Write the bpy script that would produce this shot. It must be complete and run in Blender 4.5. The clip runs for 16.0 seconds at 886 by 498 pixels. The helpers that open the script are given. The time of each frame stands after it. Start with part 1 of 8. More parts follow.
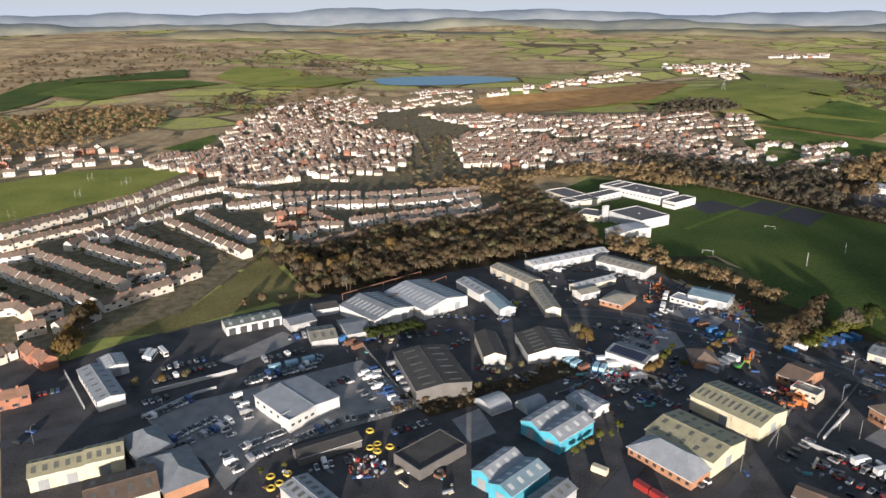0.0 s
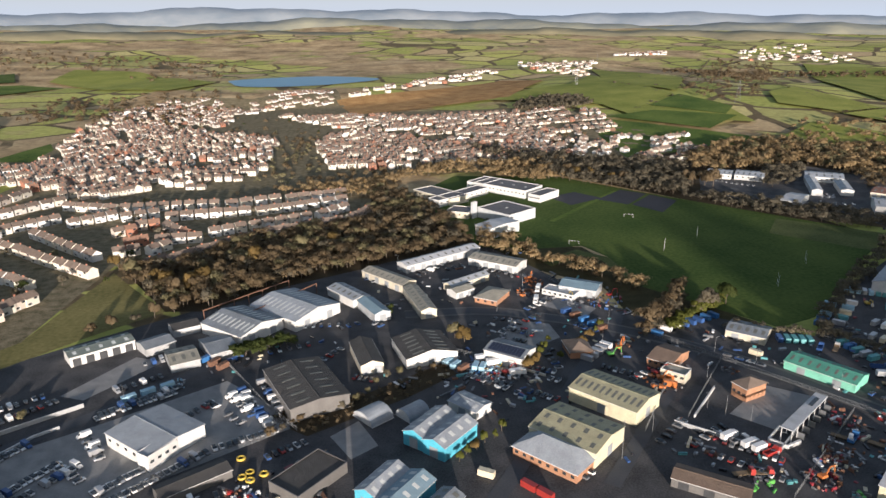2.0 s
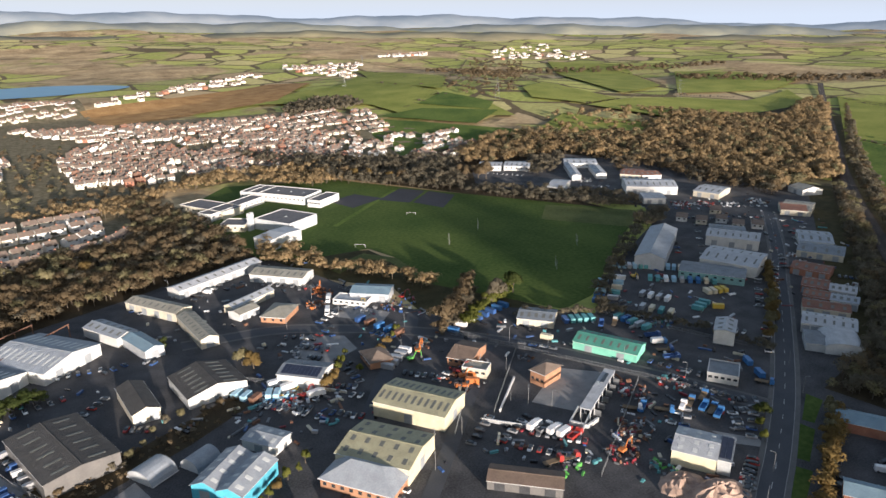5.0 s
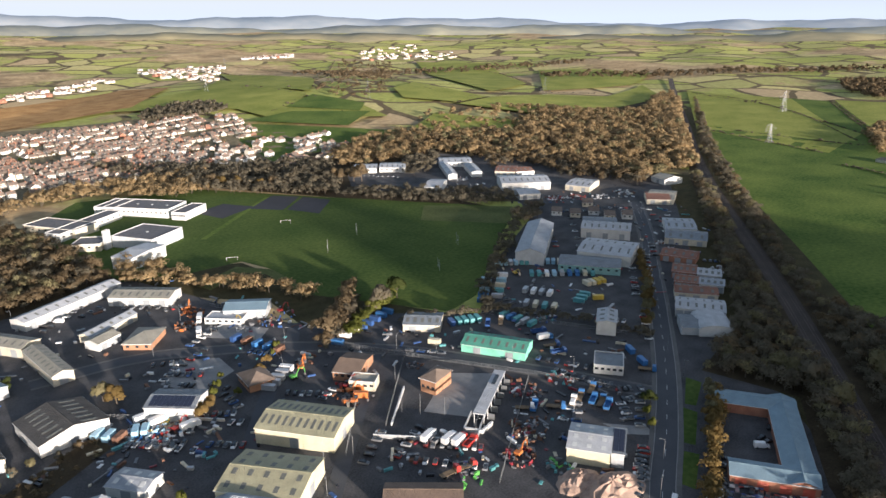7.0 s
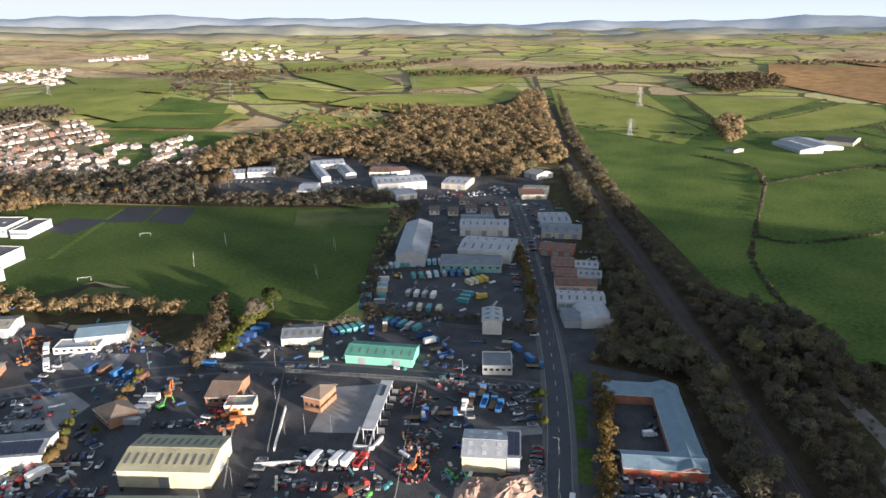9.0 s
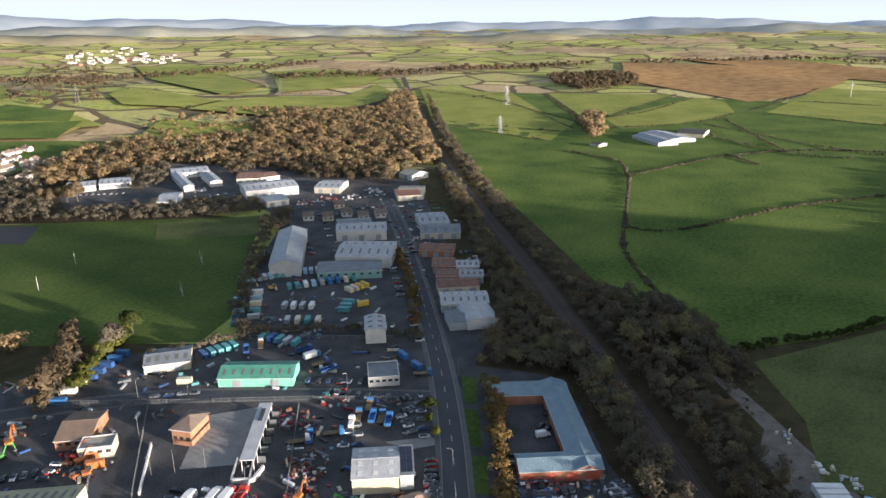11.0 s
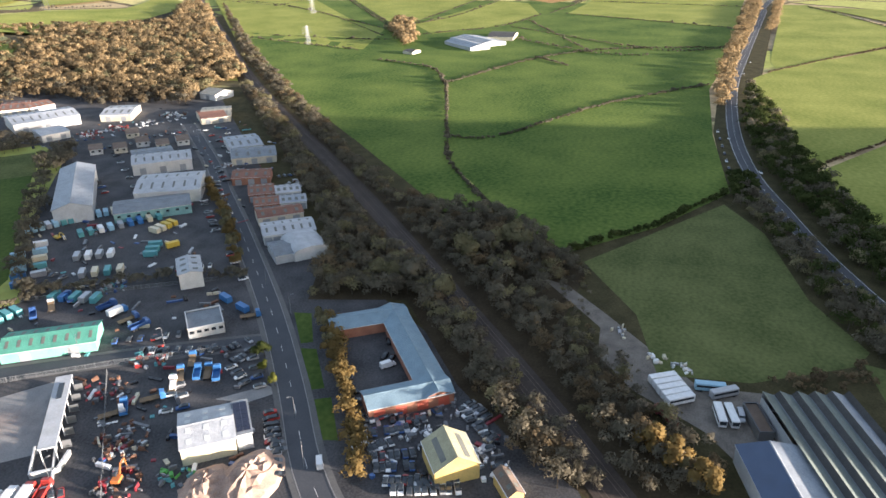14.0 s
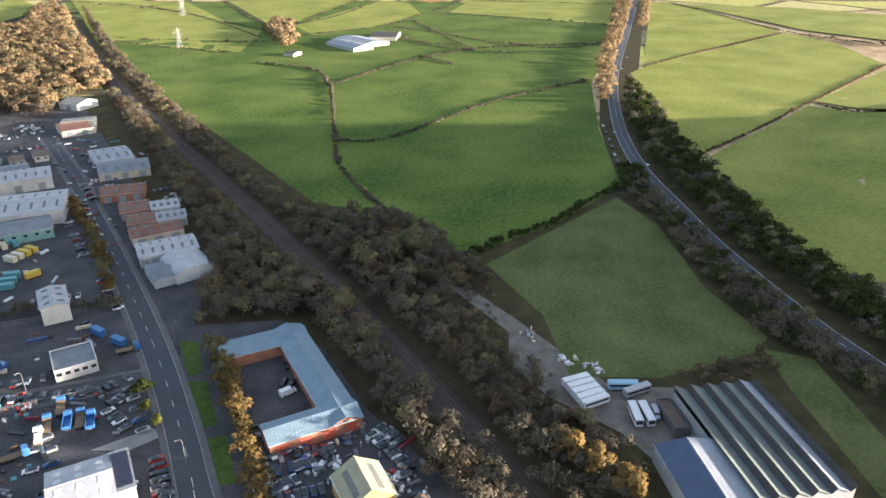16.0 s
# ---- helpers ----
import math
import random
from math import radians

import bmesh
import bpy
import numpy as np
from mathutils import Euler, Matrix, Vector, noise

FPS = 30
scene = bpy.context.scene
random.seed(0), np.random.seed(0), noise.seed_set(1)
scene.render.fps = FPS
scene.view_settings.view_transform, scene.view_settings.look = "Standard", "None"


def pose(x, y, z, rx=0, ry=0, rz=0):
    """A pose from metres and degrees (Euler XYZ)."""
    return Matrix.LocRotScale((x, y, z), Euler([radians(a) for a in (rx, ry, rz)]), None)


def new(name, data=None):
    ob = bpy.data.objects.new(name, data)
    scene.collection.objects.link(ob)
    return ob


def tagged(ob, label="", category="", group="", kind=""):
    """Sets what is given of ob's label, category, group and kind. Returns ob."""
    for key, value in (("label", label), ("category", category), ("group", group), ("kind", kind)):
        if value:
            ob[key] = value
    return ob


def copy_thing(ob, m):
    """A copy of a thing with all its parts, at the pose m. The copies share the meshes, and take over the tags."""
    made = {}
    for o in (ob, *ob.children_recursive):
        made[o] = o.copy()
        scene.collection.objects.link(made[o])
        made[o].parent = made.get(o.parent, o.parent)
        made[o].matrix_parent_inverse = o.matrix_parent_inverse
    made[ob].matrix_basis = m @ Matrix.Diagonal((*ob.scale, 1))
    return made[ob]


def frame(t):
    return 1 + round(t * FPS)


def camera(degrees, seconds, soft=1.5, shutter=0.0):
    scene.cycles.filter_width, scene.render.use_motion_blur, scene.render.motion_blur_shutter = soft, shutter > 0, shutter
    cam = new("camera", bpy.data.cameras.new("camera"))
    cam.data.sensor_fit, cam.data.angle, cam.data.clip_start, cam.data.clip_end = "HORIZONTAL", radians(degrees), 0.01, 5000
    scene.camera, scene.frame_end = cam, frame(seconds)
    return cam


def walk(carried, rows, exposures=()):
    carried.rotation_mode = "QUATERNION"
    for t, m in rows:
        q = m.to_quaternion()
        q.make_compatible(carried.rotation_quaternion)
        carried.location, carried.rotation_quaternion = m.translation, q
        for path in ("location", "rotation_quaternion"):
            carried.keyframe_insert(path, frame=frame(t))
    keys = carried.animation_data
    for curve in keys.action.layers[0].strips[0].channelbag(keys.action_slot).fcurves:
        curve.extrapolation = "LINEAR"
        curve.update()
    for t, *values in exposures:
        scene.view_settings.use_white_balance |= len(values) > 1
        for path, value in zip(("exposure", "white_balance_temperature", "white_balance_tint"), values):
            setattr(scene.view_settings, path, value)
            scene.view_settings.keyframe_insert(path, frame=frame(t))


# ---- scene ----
cam = camera(64.34, 16.0, soft=1.55)
# seconds, eye, yaw, pitch, roll
PATH = [
    (0.0, 0.00, 0.00, 160.00, 0.00, -18.17, 0.51),
    (0.5, 0.28, 3.14, 159.21, -2.66, -18.19, 0.54),
    (1.0, 0.59, 6.34, 158.44, -5.44, -18.22, 0.53),
    (1.5, 0.96, 9.57, 157.64, -8.39, -18.22, 0.50),
    (2.0, 1.43, 12.83, 156.85, -10.98, -18.21, 0.48),
    (2.5, 2.08, 16.17, 156.06, -13.72, -18.20, 0.48),
    (3.0, 2.95, 19.58, 155.24, -16.65, -18.18, 0.51),
    (3.5, 3.92, 23.03, 154.40, -19.30, -18.18, 0.50),
    (4.0, 5.03, 26.58, 153.57, -22.89, -18.14, 0.52),
    (6.5, 11.95, 40.75, 150.99, -37.01, -18.12, 0.74),
    (7.0, 13.83, 43.47, 150.40, -39.58, -18.12, 0.78),
    (7.5, 15.79, 46.17, 149.77, -42.12, -18.16, 0.71),
    (8.0, 17.87, 48.80, 149.10, -44.62, -18.19, 0.64),
    (8.5, 20.09, 51.38, 148.38, -47.32, -18.18, 0.70),
    (9.0, 22.39, 53.88, 147.65, -50.03, -18.19, 0.58),
    (11.5, 36.07, 64.04, 143.77, -63.22, -18.17, 0.54),
    (12.0, 39.12, 65.79, 142.86, -66.08, -18.14, 0.54),
    (12.5, 42.21, 67.48, 141.96, -68.55, -18.56, 0.51),
    (13.0, 45.48, 69.06, 141.12, -70.80, -21.58, 0.54),
    (13.5, 48.97, 70.53, 140.36, -73.24, -24.94, 0.42),
    (14.0, 52.48, 71.85, 139.59, -75.64, -25.15, 0.35),
    (14.5, 55.86, 73.07, 138.79, -77.82, -25.15, 0.25),
    (15.0, 59.19, 74.18, 137.97, -80.19, -25.13, 0.16),
    (15.5, 62.55, 75.25, 137.15, -82.63, -25.10, 0.01),
    (16.0, 65.95, 76.30, 136.33, -85.12, -25.09, -0.13),
]
walk(cam, [(t, pose(x, y, z, 90 + pitch, 0, yaw) @ pose(0, 0, 0, 0, 0, -roll)) for t, x, y, z, yaw, pitch, roll in PATH],
     [(0.0, 0.95, 5800, 13), (3.5, 1.1, 5800, 13), (9.0, 1.5, 5800, 13), (12.5, 1.7, 5850, 13), (14.0, 2.25, 5900, 14), (16.0, 2.4, 5950, 15)])

# ---------------------------------------------------------------- world and sun
SUN_AZ, SUN_EL = 182.0, 6.5          # degrees clockwise from +y, degrees up
world = bpy.data.worlds.new("sky")
scene.world = world
world.use_nodes = True
wn = world.node_tree
wn.nodes.clear()
w_out = wn.nodes.new("ShaderNodeOutputWorld")
w_bg = wn.nodes.new("ShaderNodeBackground")
w_sky = wn.nodes.new("ShaderNodeTexSky")
w_sky.sky_type = 'NISHITA'
w_sky.sun_disc = False
w_sky.sun_elevation = radians(SUN_EL)
w_sky.sun_rotation = radians(SUN_AZ)
w_sky.air_density, w_sky.dust_density = 1.0, 1.5
# thin broken cloud over the sky
w_tc = wn.nodes.new("ShaderNodeTexCoord")
w_map = wn.nodes.new("ShaderNodeMapping")
w_map.inputs["Scale"].default_value = (3.0, 3.0, 22.0)
w_noise = wn.nodes.new("ShaderNodeTexNoise")
w_noise.inputs["Scale"].default_value = 1.6
w_noise.inputs["Detail"].default_value = 6.0
w_ramp = wn.nodes.new("ShaderNodeValToRGB")
w_ramp.color_ramp.elements[0].position = 0.36
w_ramp.color_ramp.elements[1].position = 0.62
w_mix = wn.nodes.new("ShaderNodeMixRGB")
w_mix.inputs[2].default_value = (6.6, 7.1, 7.7, 1)
wn.links.new(w_tc.outputs["Generated"], w_map.inputs[0])
wn.links.new(w_map.outputs[0], w_noise.inputs["Vector"])
wn.links.new(w_noise.outputs["Fac"], w_ramp.inputs[0])
w_scale = wn.nodes.new("ShaderNodeMath")
w_scale.operation = 'MULTIPLY'
w_scale.inputs[1].default_value = 0.3
wn.links.new(w_ramp.outputs[0], w_scale.inputs[0])
# the cloud thickens to a white veil above the skyline
w_sep = wn.nodes.new("ShaderNodeSeparateXYZ")
w_low = wn.nodes.new("ShaderNodeMapRange")
w_low.inputs[1].default_value, w_low.inputs[2].default_value = 0.0, 0.15
w_low.inputs[3].default_value, w_low.inputs[4].default_value = 0.72, 0.0
w_max = wn.nodes.new("ShaderNodeMath")
w_max.operation = 'MAXIMUM'
wn.links.new(w_tc.outputs["Generated"], w_sep.inputs[0])
wn.links.new(w_sep.outputs["Z"], w_low.inputs[0])
wn.links.new(w_low.outputs[0], w_max.inputs[0])
wn.links.new(w_scale.outputs[0], w_max.inputs[1])
wn.links.new(w_max.outputs[0], w_mix.inputs[0])
wn.links.new(w_sky.outputs[0], w_mix.inputs[1])
wn.links.new(w_mix.outputs[0], w_bg.inputs[0])
w_bg.inputs[1].default_value = 0.065
wn.links.new(w_bg.outputs[0], w_out.inputs[0])

sun_data = bpy.data.lights.new("sun", 'SUN')
sun_data.energy = 5.0
sun_data.angle = radians(1.5)
sun_data.color = (1.0, 0.83, 0.64)
sun = new("sun", sun_data)
_a, _e = radians(SUN_AZ), radians(SUN_EL)
SUN_DIR = Vector((math.sin(_a) * math.cos(_e), math.cos(_a) * math.cos(_e), math.sin(_e)))
sun.rotation_euler = SUN_DIR.to_track_quat('Z', 'Y').to_euler()


# ---------------------------------------------------------------- materials
def nodes_of(name):
    m = bpy.data.materials.new(name)
    m.use_nodes = True
    return m, m.node_tree.nodes, m.node_tree.links, m.node_tree.nodes["Principled BSDF"]


def ramp_node(nd, stops):
    r = nd.new("ShaderNodeValToRGB")
    e = r.color_ramp.elements
    while len(e) < len(stops):
        e.new(0.5)
    for i, (p, c) in enumerate(stops):
        e[i].position = p
        e[i].color = (*c, 1)
    return r


def surface(name, dark, light, scale=1.0, rough=0.8, metal=0.0, fine=12.0, bump=0.15, random_tint=0.0, stripes=0.0, stripe_axis=0, spec=0.5):
    """A weathered surface: colour between dark and light at two noise scales, fine relief, tint by object."""
    m, nd, ln, b = nodes_of(name)
    b.inputs["Roughness"].default_value = rough
    b.inputs["Metallic"].default_value = metal
    b.inputs["Specular IOR Level"].default_value = spec
    tc = nd.new("ShaderNodeTexCoord")
    geo = nd.new("ShaderNodeNewGeometry")
    n1 = nd.new("ShaderNodeTexNoise")
    n1.inputs["Scale"].default_value = 0.11 * scale
    n1.inputs["Detail"].default_value = 5
    n2 = nd.new("ShaderNodeTexNoise")
    n2.inputs["Scale"].default_value = 0.11 * scale * fine
    n2.inputs["Detail"].default_value = 3
    ln.new(geo.outputs["Position"], n1.inputs["Vector"])
    ln.new(geo.outputs["Position"], n2.inputs["Vector"])
    add = nd.new("ShaderNodeMath")
    add.operation = 'MULTIPLY_ADD'
    add.inputs[1].default_value = 0.45
    ln.new(n2.outputs["Fac"], add.inputs[0])
    half = nd.new("ShaderNodeMath")
    half.operation = 'MULTIPLY'
    half.inputs[1].default_value = 0.55
    ln.new(n1.outputs["Fac"], half.inputs[0])
    ln.new(half.outputs[0], add.inputs[2])
    r = ramp_node(nd, [(0.34, dark), (0.66, light)])
    ln.new(add.outputs[0], r.inputs[0])
    col = r.outputs[0]
    if random_tint:
        oi = nd.new("ShaderNodeObjectInfo")
        hsv = nd.new("ShaderNodeHueSaturation")
        mr = nd.new("ShaderNodeMapRange")
        mr.inputs[3].default_value = 1 - random_tint
        mr.inputs[4].default_value = 1 + random_tint
        ln.new(oi.outputs["Random"], mr.inputs[0])
        ln.new(mr.outputs[0], hsv.inputs["Value"])
        ln.new(col, hsv.inputs["Color"])
        col = hsv.outputs[0]
    ln.new(col, b.inputs["Base Color"])
    if bump or stripes:
        bp = nd.new("ShaderNodeBump")
        bp.inputs["Strength"].default_value = 0.6
        bp.inputs["Distance"].default_value = bump
        h = n2.outputs["Fac"]
        if stripes:
            wv = nd.new("ShaderNodeTexWave")
            wv.bands_direction = 'X' if stripe_axis == 0 else 'Y'
            wv.inputs["Scale"].default_value = stripes
            ln.new(tc.outputs["Object"], wv.inputs["Vector"])
            h = wv.outputs["Fac"]
        ln.new(h, bp.inputs["Height"])
        ln.new(bp.outputs[0], b.inputs["Normal"])
    return m


def plain(name, colour, rough=0.5, metal=0.0, random_tint=0.0):
    return surface(name, tuple(c * 0.86 for c in colour), tuple(min(1, c * 1.1) for c in colour), 6.0, rough, metal, 8.0, 0.0, random_tint)


asphalt = surface("asphalt", (0.018, 0.019, 0.023), (0.088, 0.086, 0.089), 0.8, 0.9, 0, 16, 0.02)
road_mat = surface("road_asphalt", (0.046, 0.050, 0.060), (0.070, 0.074, 0.083), 1.0, 0.88, 0, 14, 0.02)
pave_mat = surface("footway_asphalt", (0.085, 0.085, 0.085), (0.14, 0.135, 0.13), 1.4, 0.9, 0, 12, 0.02)
road_paint = plain("road_paint", (0.62, 0.62, 0.6), 0.7)
court_mat = surface("court_tarmac", (0.018, 0.020, 0.028), (0.028, 0.030, 0.042), 0.8, 0.9, 0, 10, 0.0)
concrete = surface("concrete_yard", (0.17, 0.17, 0.175), (0.30, 0.295, 0.285), 1.5, 0.9, 0, 14, 0.02)
gravel = surface("muddy_gravel", (0.095, 0.083, 0.070), (0.22, 0.195, 0.165), 1.8, 0.95, 0, 10, 0.06)
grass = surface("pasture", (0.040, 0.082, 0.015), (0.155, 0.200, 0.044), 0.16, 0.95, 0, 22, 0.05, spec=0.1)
grass_rough = surface("rough_pasture", (0.058, 0.076, 0.024), (0.145, 0.158, 0.060), 0.4, 0.95, 0, 14, 0.08, spec=0.1)
dry_grass = surface("dry_winter_grass", (0.12, 0.115, 0.042), (0.26, 0.225, 0.09), 0.25, 0.95, 0, 16, 0.08, spec=0.1)
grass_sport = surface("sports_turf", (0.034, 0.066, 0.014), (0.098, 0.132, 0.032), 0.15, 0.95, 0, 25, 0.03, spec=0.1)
# pasture again, with the low sun's brightness put into its colour
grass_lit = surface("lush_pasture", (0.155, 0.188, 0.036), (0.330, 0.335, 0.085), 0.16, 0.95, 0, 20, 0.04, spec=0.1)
bracken = surface("bracken_moor", (0.21, 0.115, 0.045), (0.48, 0.30, 0.13), 0.35, 0.97, 0, 14, 0.15, spec=0.1)
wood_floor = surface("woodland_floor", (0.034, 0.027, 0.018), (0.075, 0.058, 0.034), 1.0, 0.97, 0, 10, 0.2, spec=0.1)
ballast = surface("track_ballast", (0.035, 0.027, 0.022), (0.072, 0.054, 0.043), 1.0, 0.95, 0, 12, 0.08)
scrub_mat = surface("scrub", (0.035, 0.034, 0.016), (0.085, 0.072, 0.036), 1.2, 0.97, 0, 9, 0.2, spec=0.1)
garden_mat = surface("gardens", (0.075, 0.072, 0.036), (0.29, 0.24, 0.16), 1.6, 0.97, 0, 6, 0.05, spec=0.1)
rail_steel = plain("rail_steel", (0.16, 0.12, 0.10), 0.5, 0.6)
water_mat = surface("lake_water", (0.07, 0.21, 0.36), (0.10, 0.27, 0.44), 0.3, 0.35, 0, 10, 0.0)


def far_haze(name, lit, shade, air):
    """Far hills of the plain backdrop, with air haze put into their tones."""
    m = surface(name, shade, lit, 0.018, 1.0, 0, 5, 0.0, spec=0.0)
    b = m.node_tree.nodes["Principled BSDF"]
    # a faint bluish glow stands in for the lit air between
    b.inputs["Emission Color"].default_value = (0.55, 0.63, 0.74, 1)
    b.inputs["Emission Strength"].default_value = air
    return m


def cladding(name, colour, rough=0.45, weather=0.25, pitch=3.2):
    """Profiled sheet: fine ribs as relief, rain streaks and lichen as colour."""
    dark = tuple(c * (1 - weather) for c in colour)
    light = tuple(min(0.9, c * 1.08) for c in colour)
    return surface(name, dark, light, 2.2, rough, 0.0, 7, 0.05, 0.06, pitch, 0, 0.4)


WALLS = {
    "cream": cladding("cream_cladding", (0.64, 0.59, 0.42), weather=0.18),
    "white": cladding("white_cladding", (0.62, 0.62, 0.605), weather=0.2),
    "pale": cladding("pale_grey_cladding", (0.48, 0.50, 0.52)),
    "grey": cladding("grey_cladding", (0.40, 0.41, 0.42)),
    "dark": cladding("dark_cladding", (0.15, 0.145, 0.14)),
    "beige": cladding("beige_cladding", (0.60, 0.55, 0.44)),
    "blue": cladding("turquoise_cladding", (0.10, 0.42, 0.56)),
    "green": cladding("jade_cladding", (0.22, 0.58, 0.44)),
    "brick": surface("red_brick", (0.26, 0.11, 0.07), (0.40, 0.19, 0.12), 3.0, 0.9, 0, 12, 0.03),
    "orange": surface("orange_brick", (0.27, 0.14, 0.08), (0.40, 0.215, 0.125), 3.0, 0.9, 0, 12, 0.03),
    "yellow": cladding("ochre_cladding", (0.62, 0.45, 0.16)),
    "teal": cladding("dull_teal_cladding", (0.22, 0.40, 0.40)),
}
ROOFS = {
    "cream": cladding("olive_cream_roof", (0.38, 0.36, 0.235), 0.6),
    "white": cladding("white_roof", (0.44, 0.46, 0.49), 0.55, 0.25),
    "pale": cladding("pale_grey_roof", (0.33, 0.36, 0.40), 0.55, 0.25),
    "grey": cladding("grey_roof", (0.21, 0.235, 0.265), 0.6, 0.35),
    "dark": cladding("dark_fibre_roof", (0.075, 0.072, 0.07), 0.85, 0.35),
    "brown": cladding("brown_roof", (0.20, 0.145, 0.11), 0.85, 0.3),
    "rust": cladding("rusty_red_roof", (0.24, 0.12, 0.085), 0.8, 0.35),
    "beige": cladding("beige_roof", (0.33, 0.315, 0.265), 0.7, 0.3),
    "green": cladding("jade_roof", (0.10, 0.33, 0.25), 0.6, 0.25),
    "olive": cladding("grey_green_roof", (0.16, 0.19, 0.175), 0.7, 0.25),
    "blue": cladding("blue_grey_roof", (0.20, 0.29, 0.355), 0.5, 0.2),
    "slate": surface("slate_tiles", (0.085, 0.085, 0.095), (0.16, 0.155, 0.16), 4.0, 0.8, 0, 9, 0.05),
    "tile": surface("brown_concrete_tiles", (0.115, 0.088, 0.07), (0.20, 0.155, 0.125), 4.0, 0.88, 0, 9, 0.05, 0.12),
    "redtile": surface("red_clay_tiles", (0.17, 0.095, 0.065), (0.27, 0.16, 0.11), 4.0, 0.88, 0, 9, 0.05),
    "navy": cladding("navy_roof", (0.06, 0.09, 0.16), 0.5, 0.2),
}
skylight_mat = surface("grp_rooflight", (0.42, 0.44, 0.44), (0.58, 0.60, 0.59), 3, 0.4, 0, 6, 0.0)
skylight_dark = surface("aged_rooflight", (0.09, 0.095, 0.085), (0.16, 0.16, 0.14), 3, 0.5, 0, 6, 0.0)
door_dark = surface("dark_opening_door", (0.03, 0.032, 0.036), (0.06, 0.062, 0.068), 3, 0.6, 0, 6, 0.0)
door_grey = cladding("roller_shutter", (0.30, 0.32, 0.34), 0.5, 0.2, 6.0)
door_red = cladding("red_shutter", (0.50, 0.10, 0.06), 0.5, 0.2, 6.0)
trim_mat = plain("white_trim", (0.62, 0.62, 0.62), 0.5)
dark_trim = plain("dark_trim", (0.10, 0.10, 0.105), 0.6)
panel_mat = surface("solar_cells", (0.012, 0.016, 0.035), (0.022, 0.028, 0.055), 3, 0.4, 0.0, 6, 0.0)
glass_mat = plain("dark_window_glass", (0.035, 0.042, 0.05), 0.08)
metal_grey = plain("galvanised_steel", (0.25, 0.26, 0.27), 0.5, 0.5)
wood_mat = surface("weathered_timber", (0.12, 0.085, 0.05), (0.24, 0.17, 0.10), 5, 0.85)
tyre_mat = plain("tyre_rubber", (0.02, 0.02, 0.021), 0.85)
stone_mat = surface("dry_stone", (0.20, 0.17, 0.13), (0.36, 0.31, 0.24), 3, 0.95, 0, 8, 0.1)

# ---------------------------------------------------------------- ground
def smooth(a, b, v):
    v = max(0.0, min(1.0, (v - a) / (b - a)))
    return v * v * (3 - 2 * v)


def swell(x, y):
    """Gentle irregular hills, about -1 to 1."""
    return (math.sin(x * 0.0031 + 1.3 * math.sin(y * 0.0017)) + math.sin(y * 0.0027 + 1.7 * math.sin(x * 0.0013 + 2.0)) + 0.6 * math.sin((x + y) * 0.0061 + 0.5) + 0.5 * math.sin((x - 1.6 * y) * 0.0073)) / 2.6


def ground_height(x, y):
    """Flat valley floor, low hills rising to moorland ridges at the skyline."""
    d = math.hypot(x - 30, y - 40)
    az = math.degrees(math.atan2(x, y))
    rim = 78 + 52 * smooth(62, 8, abs(az + 8))
    h = smooth(1400, 4700, d) * (rim + 16 * swell(x, y)) + smooth(1150, 1900, d) * 7 * swell(x * 1.3, y * 1.3)
    # the fields beyond the playing field climb a low rise
    h += 30 * math.exp(-(((x - 760) / 360) ** 2 + ((y - 1330) / 420) ** 2))
    # an added, unseen steep hill to the south keeps low sun off near yards
    h += (98 + 7 * math.sin(x * 0.05) + 6 * math.sin(x * 0.13 + 1) + 4 * math.sin(x * 0.29)) * smooth(170, 250, x) * smooth(690, 430, x) * smooth(-130, -330, y) * smooth(-640, -345, y)
    # the lake lies in a shallow basin
    lk = ((x + 5) / 300) ** 2 + ((y - 1740) / 290) ** 2
    if lk < 2.2:
        h += (15.0 - h) * smooth(2.2, 1.0, lk)
    return h


def terrain():
    n = 270
    ax = [math.sinh(3.6 * (2 * i / n - 1)) / math.sinh(3.6) * 4700 for i in range(n + 1)]
    verts = [(x + 150, y + 250, ground_height(x + 150, y + 250)) for y in ax for x in ax]
    k = n + 1
    faces = [(j * k + i, j * k + i + 1, (j + 1) * k + i + 1, (j + 1) * k + i) for j in range(n) for i in range(n)]
    me = bpy.data.meshes.new("ground")
    me.from_pydata(verts, [], faces)
    me.polygons.foreach_set("use_smooth", [True] * len(faces))
    return me


